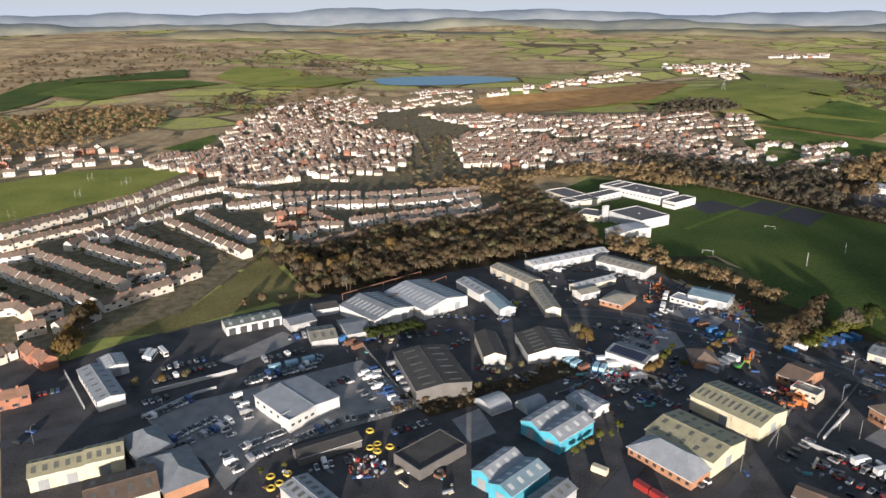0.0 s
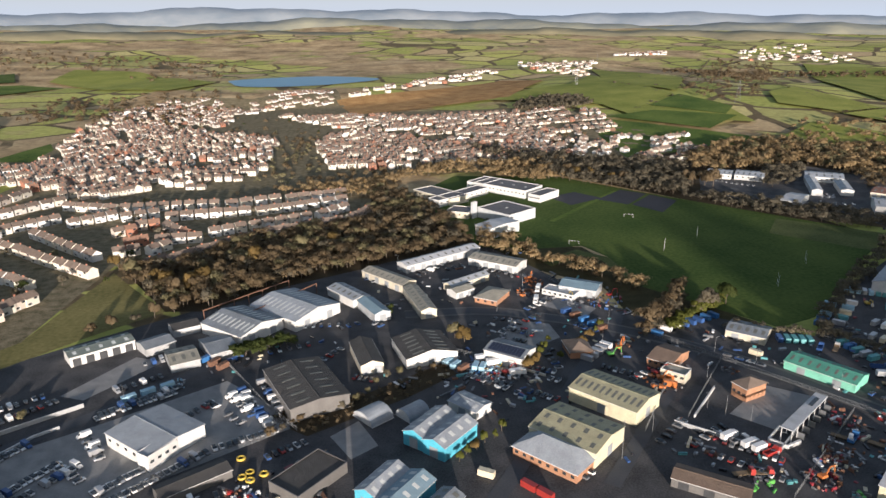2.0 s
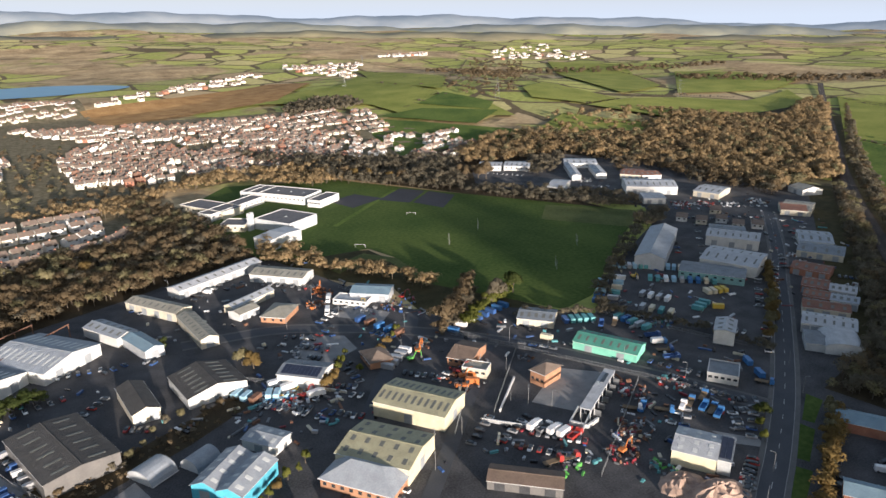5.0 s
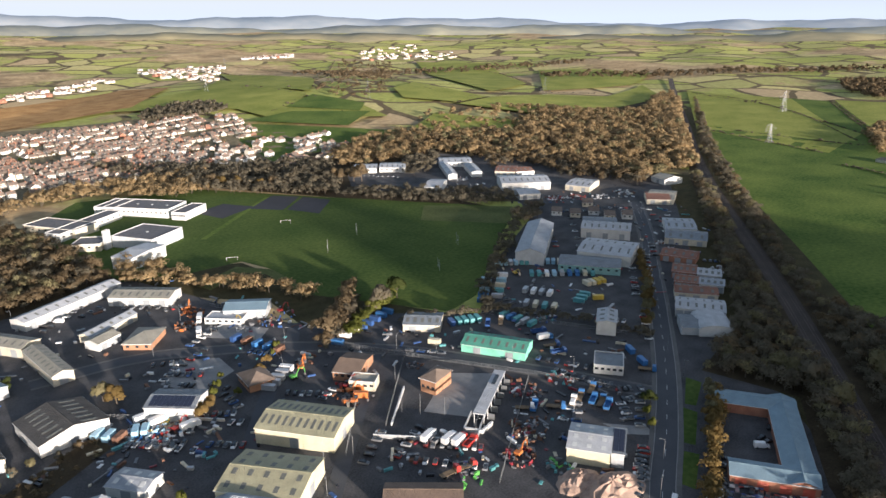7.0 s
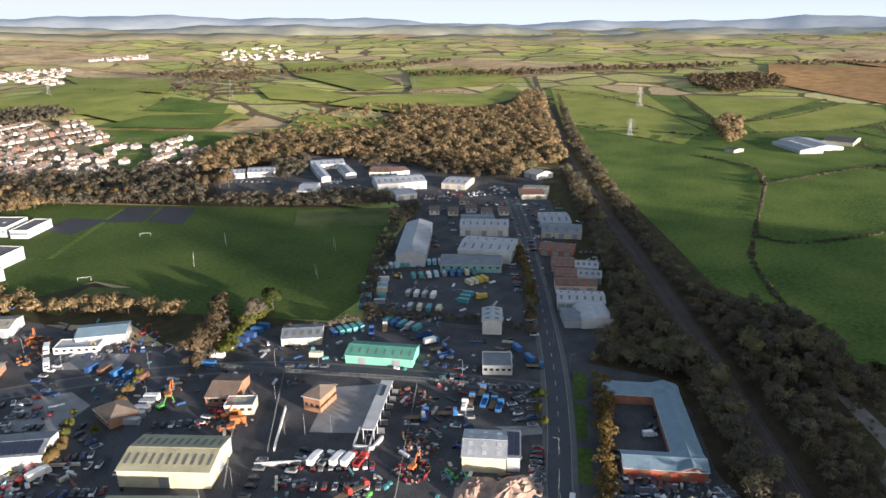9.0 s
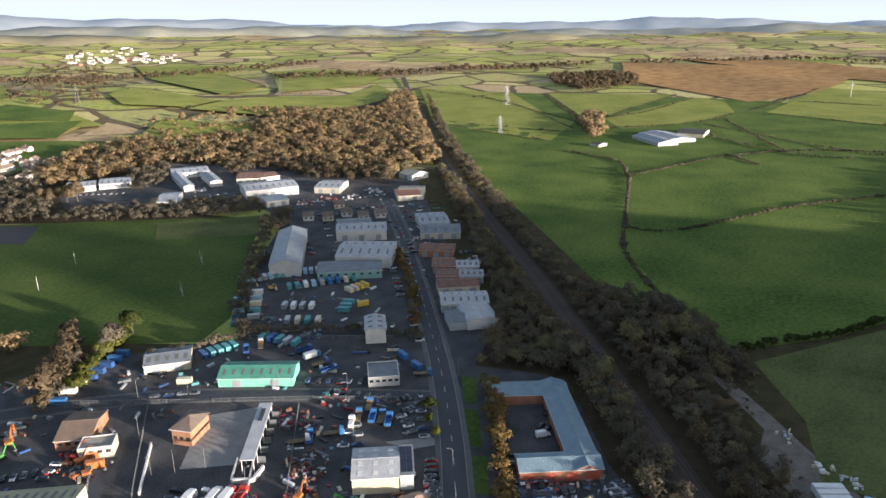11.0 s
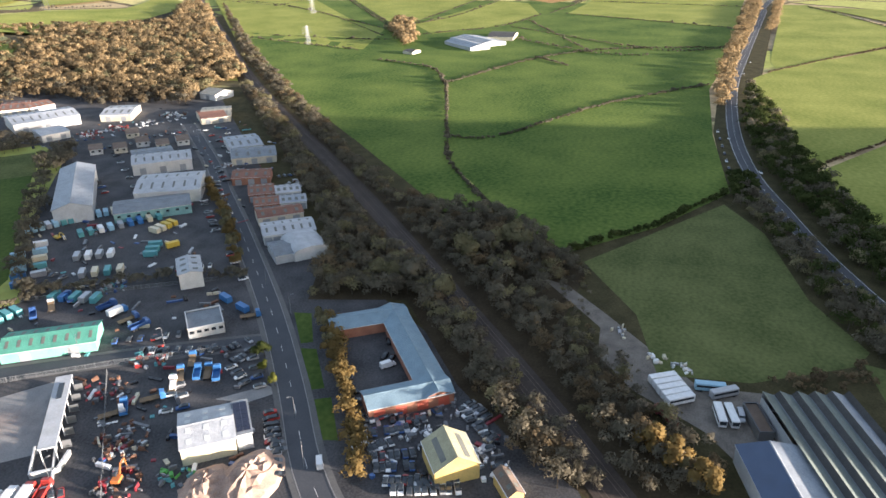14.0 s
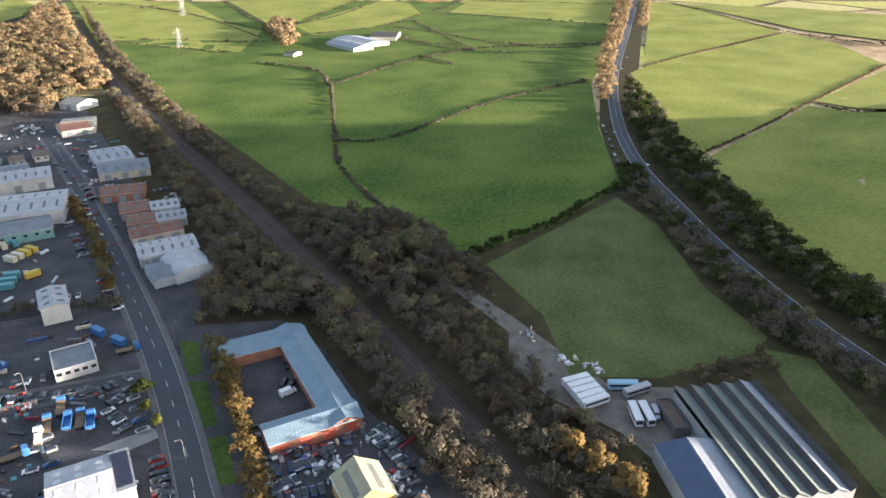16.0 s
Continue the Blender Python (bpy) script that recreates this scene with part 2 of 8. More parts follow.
def terrain_material():
    """Patchwork of pasture, rough grass, bracken and dark hedges at the true size of fields."""
    m, nd, ln, b = nodes_of("countryside")
    b.inputs["Roughness"].default_value = 0.97
    b.inputs["Specular IOR Level"].default_value = 0.1
    geo = nd.new("ShaderNodeNewGeometry")
    warp = nd.new("ShaderNodeTexNoise")
    warp.inputs["Scale"].default_value = 0.004
    warp.inputs["Detail"].default_value = 2
    ln.new(geo.outputs["Position"], warp.inputs["Vector"])
    wv = nd.new("ShaderNodeVectorMath")
    wv.operation = 'MULTIPLY_ADD'
    wv.inputs[1].default_value = (90, 90, 0)
    ln.new(warp.outputs["Color"], wv.inputs[0])
    flat = nd.new("ShaderNodeVectorMath")
    flat.operation = 'MULTIPLY'
    flat.inputs[1].default_value = (1, 1, 0)
    ln.new(geo.outputs["Position"], flat.inputs[0])
    ln.new(flat.outputs[0], wv.inputs[2])
    cells = nd.new("ShaderNodeTexVoronoi")
    cells.inputs["Scale"].default_value = 0.0075
    edge = nd.new("ShaderNodeTexVoronoi")
    edge.feature = 'DISTANCE_TO_EDGE'
    edge.inputs["Scale"].default_value = 0.0075
    ln.new(wv.outputs[0], cells.inputs["Vector"])
    ln.new(wv.outputs[0], edge.inputs["Vector"])
    sep = nd.new("ShaderNodeSeparateColor")
    ln.new(cells.outputs["Color"], sep.inputs[0])
    fld = ramp_node(nd, [(0.0, (0.29, 0.31, 0.085)), (0.28, (0.40, 0.40, 0.12)), (0.5, (0.33, 0.32, 0.12)), (0.66, (0.46, 0.41, 0.18)), (0.82, (0.40, 0.31, 0.18))])
    fld.color_ramp.interpolation = 'CONSTANT'
    ln.new(sep.outputs[0], fld.inputs[0])
    # moor and scrub in large patches
    big = nd.new("ShaderNodeTexNoise")
    big.inputs["Scale"].default_value = 0.0013
    big.inputs["Detail"].default_value = 7
    big.inputs["Roughness"].default_value = 0.62
    ln.new(flat.outputs[0], big.inputs["Vector"])
    moor_mask = ramp_node(nd, [(0.515, (0, 0, 0)), (0.55, (1, 1, 1))])
    # moorland thickens towards the west
    place = nd.new("ShaderNodeSeparateXYZ")
    ln.new(flat.outputs[0], place.inputs[0])
    west = nd.new("ShaderNodeMapRange")
    for i, v in ((1, 100), (2, 1000), (3, 0.05), (4, 0.0)):
        west.inputs[i].default_value = v
    ln.new(place.outputs[0], west.inputs[0])
    moorish = nd.new("ShaderNodeMath")
    ln.new(big.outputs["Fac"], moorish.inputs[0])
    ln.new(west.outputs[0], moorish.inputs[1])
    ln.new(moorish.outputs[0], moor_mask.inputs[0])
    scrub = nd.new("ShaderNodeTexNoise")
    scrub.inputs["Scale"].default_value = 0.0085
    scrub.inputs["Detail"].default_value = 9
    scrub.inputs["Roughness"].default_value = 0.72
    ln.new(flat.outputs[0], scrub.inputs["Vector"])
    moor = ramp_node(nd, [(0.33, (0.13, 0.095, 0.055)), (0.45, (0.30, 0.22, 0.125)), (0.57, (0.45, 0.34, 0.195)), (0.7, (0.55, 0.45, 0.28))])
    ln.new(scrub.outputs["Fac"], moor.inputs[0])
    mix1 = nd.new("ShaderNodeMixRGB")
    ln.new(moor_mask.outputs[0], mix1.inputs[0])
    ln.new(fld.outputs[0], mix1.inputs[1])
    ln.new(moor.outputs[0], mix1.inputs[2])
    # hedges along the field edges, ragged
    rag = nd.new("ShaderNodeMath")
    rag.operation = 'MULTIPLY_ADD'
    rag.inputs[1].default_value = -0.085
    ln.new(scrub.outputs["Fac"], rag.inputs[0])
    ln.new(edge.outputs["Distance"], rag.inputs[2])
    hedge_mask = ramp_node(nd, [(0.0, (1, 1, 1)), (0.008, (0, 0, 0))])
    ln.new(rag.outputs[0], hedge_mask.inputs[0])
    mix2 = nd.new("ShaderNodeMixRGB")
    mix2.inputs[2].default_value = (0.12, 0.095, 0.055, 1)
    no_moor = nd.new("ShaderNodeMath")
    no_moor.operation = 'MULTIPLY_ADD'
    no_moor.inputs[1].default_value = -0.85
    no_moor.inputs[2].default_value = 1.0
    ln.new(moor_mask.outputs[0], no_moor.inputs[0])
    hedge_on = nd.new("ShaderNodeMath")
    hedge_on.operation = 'MULTIPLY'
    ln.new(no_moor.outputs[0], hedge_on.inputs[0])
    ln.new(hedge_mask.outputs[0], hedge_on.inputs[1])
    ln.new(hedge_on.outputs[0], mix2.inputs[0])
    ln.new(mix1.outputs[0], mix2.inputs[1])
    fine = nd.new("ShaderNodeTexNoise")
    fine.inputs["Scale"].default_value = 0.10
    fine.inputs["Detail"].default_value = 6
    ln.new(flat.outputs[0], fine.inputs["Vector"])
    fr = ramp_node(nd, [(0.3, (0.85, 0.85, 0.85)), (0.7, (1.35, 1.35, 1.35))])
    ln.new(fine.outputs["Fac"], fr.inputs[0])
    mul = nd.new("ShaderNodeMixRGB")
    mul.blend_type = 'MULTIPLY'
    mul.inputs[0].default_value = 1.0
    ln.new(mix2.outputs[0], mul.inputs[1])
    ln.new(fr.outputs[0], mul.inputs[2])
    ln.new(mul.outputs[0], b.inputs["Base Color"])
    return m


ground = new("ground", terrain())
ground.data.materials.append(terrain_material())
tagged(ground, "rolling countryside of pasture, moor and hedged fields", "ground", kind="structure")


def sheet_lift(x, y, h):
    """Far sheets lie a little higher, clear of the coarse hill mesh."""
    return min(2.2, h * .25) + 1.3 * smooth(900, 1050, math.hypot(x, y))


def patch(name, points, material, z=0.05, label="", category="ground"):
    """A sheet of ground over the polygon, cut fine enough to follow the hills."""
    bm = bmesh.new()
    f = bm.faces.new([bm.verts.new((x, y, 0)) for x, y in points])
    bmesh.ops.triangulate(bm, faces=[f])
    for _ in range(6):
        long_edges = [e for e in bm.edges if e.calc_length() > 45 and max(v.co.length for v in e.verts) > 420]
        if not long_edges:
            break
        bmesh.ops.subdivide_edges(bm, edges=long_edges, cuts=1)
        bmesh.ops.triangulate(bm, faces=bm.faces[:])
    for v in bm.verts:
        h = ground_height(v.co.x, v.co.y)
        v.co.z = h + z + sheet_lift(v.co.x, v.co.y, h)
    bm.normal_update()
    for f in bm.faces:
        if f.normal.z < 0:
            f.normal_flip()
    me = bpy.data.meshes.new(name)
    bm.to_mesh(me)
    bm.free()
    me.materials.append(material)
    ob = new(name, me)
    return tagged(ob, label or name.replace("_", " "), category, kind="structure")


def spline(points, step=8.0):
    """Points along a smooth line through the given ones."""
    p = [Vector((q[0], q[1], 0)) for q in points]
    p = [p[0] * 2 - p[1]] + p + [p[-1] * 2 - p[-2]]
    out = []
    for i in range(1, len(p) - 2):
        n = max(1, int((p[i + 1] - p[i]).length / step))
        for k in range(n):
            t = k / n
            a, b_, c, d = p[i - 1], p[i], p[i + 1], p[i + 2]
            out.append(0.5 * ((2 * b_) + (c - a) * t + (2 * a - 5 * b_ + 4 * c - d) * t * t + (3 * b_ - a - 3 * c + d) * t ** 3))
    out.append(p[-2])
    return out


def ribbon(name, points, width, material, z=0.08, label="", offset=0.0, category="road", dashes=0):
    """A strip of ground along a smooth line; dashes leaves every second stretch out."""
    line = spline(points, 4.0 if dashes else 8.0)
    verts, faces = [], []
    for i, q in enumerate(line):
        d = (line[min(i + 1, len(line) - 1)] - line[max(i - 1, 0)]).normalized()
        s = Vector((d.y, -d.x, 0))
        for side in (-1, 1):
            v = q + s * (offset + side * width / 2)
            h = ground_height(v.x, v.y)
            verts.append((v.x, v.y, z + h + sheet_lift(v.x, v.y, h)))
    for i in range(len(line) - 1):
        if not dashes or i % dashes == 0:
            faces.append((2 * i, 2 * i + 1, 2 * i + 3, 2 * i + 2))
    me = bpy.data.meshes.new(name)
    me.from_pydata(verts, [], faces)
    me.materials.append(material)
    return tagged(new(name, me), label or name.replace("_", " "), category, kind="structure")


# ---------------------------------------------------------------- land cover, roads and tracks
patch("yard_ground", [(-221, 316), (-187, 315), (-161, 341), (-118, 370), (-64, 403), (-16, 431), (33, 458), (122, 486), (144, 427), (163, 364), (184, 327), (196, 307), (196, 275), (151, 201), (2, 186), (-144, 188)], asphalt, 0.030, "dark worn asphalt of the estate yards")
patch("yard_ground", [(168, 311), (212, 333), (251, 299), (313, 353), (410, 413), (437, 451), (438, 493), (357, 590), (392, 654), (523, 674), (595, 566), (618, 447), (629, 434), (423, 280), (326, 216), (281, 193), (221, 108), (112, 232)], asphalt, 0.035, "dark worn asphalt of the estate yards")
patch("yard_ground", [(40, 120), (200, 55), (300, 170), (330, 215), (250, 300), (100, 300)], asphalt, 0.02, "dark worn asphalt of the estate yards")
patch("yard_ground", [(274, 184), (289, 157), (237, 113), (219, 97), (195, 81), (182, 147)], asphalt, 0.037, "dark worn asphalt of the car breaker yard")
ROAD_A = [(100, 78), (160, 122), (191, 147), (225, 168), (270, 198), (336, 247), (385, 285), (435, 323), (510, 386)]
ROAD_B = [(49, 371), (87, 368), (101, 364), (117, 355), (152, 332), (193, 290), (225, 236), (240, 207), (248, 190)]
ROAD_C = [(33, 176), (58, 209), (91, 250), (127, 298), (152, 327), (169, 354)]
ROAD_D = [(-177, 242), (-141, 262), (-92, 295), (-43, 337)]
ROAD_E = [(99, 207), (145, 257), (191, 308)]
RAIL = [(60, -35), (120, 8), (202, 64), (244, 92), (329, 154), (423, 225), (655, 408), (989, 643), (1500, 1000)]
BYPASS = [(273, -53), (309, -40), (369, -25), (426, -16), (491, -8), (585, -9), (723, -23), (873, -49), (1309, -132), (1420, -150), (1800, -240)]
ribbon("estate_road", ROAD_A, 8.0, road_mat, 0.10, "two-lane asphalt estate road with kerbs")
for side in (-1, 1):
    ribbon("kerb", ROAD_A, 0.3, concrete, 0.20, "pale concrete kerb along the estate road", side * 4.2, "kerb")
    ribbon("pavement", ROAD_A, 1.8, pave_mat, 0.17, "grey asphalt footway beside the estate road", side * 5.3, "pavement")
ribbon("road_marking", ROAD_A, 0.15, road_paint, 0.125, "worn white centre line dashes", 0.0, "marking", 3)
ribbon("cross_road", ROAD_B, 7.4, road_mat, 0.105, "two-lane asphalt estate road crossing the yards")
for side in (-1, 1):
    ribbon("pavement", ROAD_B, 1.8, pave_mat, 0.17, "grey asphalt footway beside the cross road", side * 4.7, "pavement")
ribbon("side_road", ROAD_C, 6.6, road_mat, 0.095, "narrow asphalt estate side road")
ribbon("side_road", ROAD_D, 6.6, road_mat, 0.095, "narrow asphalt road past the car dealer")
ribbon("side_road", ROAD_E, 6.0, road_mat, 0.095, "narrow asphalt estate side road")
ribbon("railway_bed", RAIL, 11.0, ballast, 0.14, "dark brown railway track bed of ballast", 0.0, "railway")
for side in (-3.2, -1.77, 1.77, 3.2):
    ribbon("rail", RAIL, 0.14, rail_steel, 0.34, "thin rusty steel running rail", side, "rail")
ribbon("bypass_road", BYPASS, 9.5, road_mat, 0.12, "grey main road between trees")
for side in (-4.2, 4.2):
    ribbon("road_marking", BYPASS, 0.22, road_paint, 0.15, "white edge line of the bypass", side, "marking")
ribbon("road_marking", BYPASS, 0.2, road_paint, 0.15, "white centre line dashes of the bypass", 0.0, "marking", 2)
patch("rough_ground", [(150, -90), (330, -75), (480, -10), (470, 70), (430, 150), (330, 160), (200, 60)], scrub_mat, 0.015, "dark scrubby ground by the railway")
patch("rough_ground", [(240, 110), (330, 170), (430, 245), (640, 410), (620, 450), (420, 300), (300, 212)], scrub_mat, 0.017, "dark scrubby railway side")
patch("rough_ground", [(320, 140), (400, 150), (520, 250), (700, 400), (1100, 680), (1060, 715), (640, 405), (420, 228)], scrub_mat, 0.016, "dark scrubby railway side")
patch("rough_ground", [(420, 140), (560, 30), (900, -40), (1330, -130), (1420, 200), (1330, 760), (1100, 700)], grass, 0.02, "green farmland round the barns")
patch("estate_gardens", [(-437, 531), (-371, 569), (-297, 665), (-274, 769), (-176, 709), (-130, 715), (-27, 691), (59, 675), (51, 572), (-37, 533), (-91, 482), (-130, 492), (-149, 377), (-181, 341), (-213, 303), (-268, 304)], garden_mat, 0.020, "gardens and drives between the houses")
patch("town_gardens", [(-554, 686), (-365, 814), (-322, 1054), (-258, 1476), (-90, 1403), (69, 1509), (78, 1250), (412, 1156), (447, 947), (486, 768), (440, 691), (277, 742), (133, 750), (-27, 679), (-174, 701), (-271, 759), (-303, 665), (-426, 516)], garden_mat, 0.018, "gardens and streets of the town")
patch("playing_field", [(92, 640), (120, 479), (151, 467), (191, 466), (199, 439), (196, 383), (240, 312), (267, 320), (338, 378), (417, 438), (409, 463), (332, 569), (250, 690), (150, 715)], grass_sport, 0.060, "mown green school playing field")
patch("scrub_bank", [(130, 514), (149, 478), (190, 464), (202, 382), (238, 311), (194, 292), (168, 311), (173, 388), (115, 461)], scrub_mat, 0.028, "weedy scrub between yards and playing field")
patch("valley_meadow", [(444, 1006), (590, 800), (486, 786), (361, 753), (388, 902)], grass, 0.030, "green meadow round the park homes")
patch("hard_court", [(215, 608), (225, 576), (261, 594), (245, 621)], court_mat, 0.090, "dark grey tarmac sports court")
patch("hard_court", [(255, 590), (274, 567), (307, 599), (290, 619)], court_mat, 0.090, "dark blue-grey tarmac sports court")
patch("hard_court", [(277, 566), (291, 537), (322, 570), (309, 596)], court_mat, 0.090, "dark tarmac sports court")
patch("worn_pitch", [(370, 499), (423, 446), (385, 411), (340, 465)], grass_rough, 0.090, "worn brownish pitch at the field edge")
patch("worn_path", [(190, 533), (193, 530), (285, 615), (283, 618)], grass, 0.085, "pale worn path across the playing field")
patch("ditch", [(151, 442), (184, 459), (199, 439), (199, 382), (192, 383), (192, 433), (182, 446), (155, 429)], grass_rough, 0.085, "rough tussocky bank by the ditch")
patch("rough_meadow", [(430, 13), (394, -2), (328, -9), (292, -22), (282, -16), (263, 21), (261, 51), (300, 58), (342, 81)], grass_rough, 0.060, "rough olive green meadow beside the bypass")
patch("sheep_pasture", [(522, 190), (648, 81), (733, -4), (567, 7), (449, 8), (389, 49), (350, 89), (393, 128), (474, 176)], grass, 0.060, "green grazed pasture")
patch("middle_pasture", [(699, 233), (834, 169), (915, 92), (958, -40), (739, -6), (652, 81), (532, 153), (523, 189)], grass, 0.063, "striped green pasture in low sun")
patch("long_pasture", [(1071, 679), (931, 533), (927, 388), (795, 337), (762, 265), (677, 228), (474, 179), (392, 131), (385, 156), (491, 242), (660, 383)], grass, 0.065, "long green pasture beside the railway")
patch("farm_pasture", [(794, 333), (840, 282), (904, 211), (851, 171), (704, 237), (762, 265)], grass, 0.068, "green paddock below the farm")
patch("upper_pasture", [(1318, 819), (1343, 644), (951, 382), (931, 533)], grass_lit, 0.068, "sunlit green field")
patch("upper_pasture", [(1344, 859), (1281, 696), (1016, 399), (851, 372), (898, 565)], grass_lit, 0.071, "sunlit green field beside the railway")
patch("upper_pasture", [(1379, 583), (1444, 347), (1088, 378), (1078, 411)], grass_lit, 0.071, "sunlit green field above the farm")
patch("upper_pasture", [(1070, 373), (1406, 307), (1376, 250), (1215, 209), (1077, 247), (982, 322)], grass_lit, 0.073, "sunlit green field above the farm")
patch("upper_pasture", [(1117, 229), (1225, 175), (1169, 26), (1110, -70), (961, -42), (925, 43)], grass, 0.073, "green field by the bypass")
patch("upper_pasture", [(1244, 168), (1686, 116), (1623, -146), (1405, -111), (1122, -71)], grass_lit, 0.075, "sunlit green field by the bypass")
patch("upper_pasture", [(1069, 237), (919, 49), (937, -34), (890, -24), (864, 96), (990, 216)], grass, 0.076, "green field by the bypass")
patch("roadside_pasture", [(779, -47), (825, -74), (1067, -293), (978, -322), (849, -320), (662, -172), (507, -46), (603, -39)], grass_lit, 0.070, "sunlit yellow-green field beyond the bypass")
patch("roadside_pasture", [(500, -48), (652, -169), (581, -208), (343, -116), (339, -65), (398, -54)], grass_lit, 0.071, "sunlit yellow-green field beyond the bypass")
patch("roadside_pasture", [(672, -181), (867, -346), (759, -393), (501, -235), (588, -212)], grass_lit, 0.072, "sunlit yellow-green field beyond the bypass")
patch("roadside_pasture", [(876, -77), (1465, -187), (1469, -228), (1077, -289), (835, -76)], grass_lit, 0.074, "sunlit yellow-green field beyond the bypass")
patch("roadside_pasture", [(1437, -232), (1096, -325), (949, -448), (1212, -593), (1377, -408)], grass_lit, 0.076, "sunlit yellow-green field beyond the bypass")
patch("factory_verge", [(284, -18), (279, -33), (238, -38), (212, -37), (214, -26), (260, -19)], grass_rough, 0.060, "strip of rough grass beside the factory")
patch("factory_yard", [(287, 71), (322, 97), (318, 86), (296, 68), (284, 59), (257, 38), (258, 16), (239, 4), (207, 13), (207, 20), (234, 38), (250, 59), (268, 71)], gravel, 0.055, "muddy gravel factory yard")
patch("bracken_moor", [(2212, 670), (2084, 48), (1632, 103), (1391, 211), (1692, 518)], bracken, 0.100, "rust brown bracken moor")
patch("bracken_moor", [(2394, 560), (2384, 242), (1974, -246), (1682, -203), (1896, 11), (2181, 383)], bracken, 0.110, "rust brown bracken moor")
patch("bracken_moor", [(63, 1374), (255, 1483), (465, 1651), (545, 1583), (383, 1315), (218, 1262), (85, 1213)], bracken, 0.100, "rust brown bracken slope above the town")
patch("grass_bank", [(-181, 341), (-149, 377), (-127, 478), (-114, 455), (-83, 403), (-116, 377), (-148, 347)], dry_grass, 0.055, "dry golden grass bank beside the houses")
patch("football_ground", [(-461, 720), (-419, 776), (-344, 794), (-284, 770), (-303, 665), (-371, 569), (-401, 530), (-507, 684)], grass_lit, 0.060, "mown football pitch beside the terraces")
patch("town_green", [(-365, 911), (-331, 1028), (-312, 977), (-314, 899)], grass, 0.060, "small green in the town")
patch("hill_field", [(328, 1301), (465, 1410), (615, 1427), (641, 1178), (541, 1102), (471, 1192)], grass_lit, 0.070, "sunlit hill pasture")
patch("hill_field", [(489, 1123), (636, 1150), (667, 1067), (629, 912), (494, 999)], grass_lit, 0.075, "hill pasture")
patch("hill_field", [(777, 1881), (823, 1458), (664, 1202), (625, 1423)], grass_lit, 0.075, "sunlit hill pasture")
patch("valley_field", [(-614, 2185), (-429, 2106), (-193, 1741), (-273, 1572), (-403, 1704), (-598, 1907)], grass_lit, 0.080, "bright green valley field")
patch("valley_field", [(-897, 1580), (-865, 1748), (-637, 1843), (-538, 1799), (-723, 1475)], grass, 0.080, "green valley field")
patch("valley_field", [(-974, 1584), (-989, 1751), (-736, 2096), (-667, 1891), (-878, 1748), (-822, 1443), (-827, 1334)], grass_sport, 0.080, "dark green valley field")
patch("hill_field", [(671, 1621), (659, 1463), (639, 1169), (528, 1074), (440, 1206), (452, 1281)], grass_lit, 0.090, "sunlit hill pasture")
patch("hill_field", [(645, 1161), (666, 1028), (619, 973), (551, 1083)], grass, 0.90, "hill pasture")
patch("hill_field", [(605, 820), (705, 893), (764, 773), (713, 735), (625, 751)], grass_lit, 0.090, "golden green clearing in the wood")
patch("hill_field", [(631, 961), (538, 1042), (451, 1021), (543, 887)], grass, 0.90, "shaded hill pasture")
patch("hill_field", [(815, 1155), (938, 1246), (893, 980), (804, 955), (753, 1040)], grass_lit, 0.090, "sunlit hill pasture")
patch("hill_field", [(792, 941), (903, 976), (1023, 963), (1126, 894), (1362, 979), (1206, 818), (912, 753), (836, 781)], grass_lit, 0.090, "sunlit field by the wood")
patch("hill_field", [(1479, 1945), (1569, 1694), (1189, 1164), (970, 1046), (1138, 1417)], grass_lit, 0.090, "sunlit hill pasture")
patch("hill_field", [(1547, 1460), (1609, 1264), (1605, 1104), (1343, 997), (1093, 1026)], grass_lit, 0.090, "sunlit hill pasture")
patch("dealer_forecourt", [(-130, 265), (-89, 286), (-41, 313), (-7, 270), (-68, 237), (-79, 213), (-92, 231), (-109, 242)], concrete, 0.060, "pale grey concrete forecourt of the car dealer")
patch("concrete_apron", [(-112, 314), (-94, 338), (-87, 347), (-73, 339), (-101, 308)], concrete, 0.060, "pale concrete apron")
patch("concrete_apron", [(3, 258), (15, 267), (21, 248), (10, 241)], concrete, 0.060, "pale concrete slab")
patch("concrete_apron", [(123, 372), (138, 383), (156, 357), (146, 347)], concrete, 0.060, "pale concrete yard slab")
patch("concrete_apron", [(166, 241), (194, 260), (209, 246), (178, 225)], concrete, 0.060, "grey concrete depot floor")
patch("concrete_apron", [(93, 334), (106, 352), (123, 342), (123, 325), (103, 315)], concrete, 0.060, "pale concrete yard slab")
patch("concrete_apron", [(213, 189), (224, 176), (222, 170), (214, 178)], concrete, 0.060, "pale wet concrete yard")
patch("scrub_strip", [(-24, 278), (19, 288), (30, 294), (59, 310), (63, 298), (37, 281), (-6, 260)], wood_floor, 0.060, "brown weedy strip between yards")
patch("verge", [(270, 188), (271, 181), (252, 172), (250, 176)], grass_sport, 0.090, "mown grass verge")
patch("verge", [(247, 175), (248, 169), (227, 157), (225, 161)], grass_sport, 0.090, "mown grass verge")
patch("verge", [(220, 159), (223, 153), (204, 143), (203, 148)], grass_sport, 0.090, "mown grass verge")

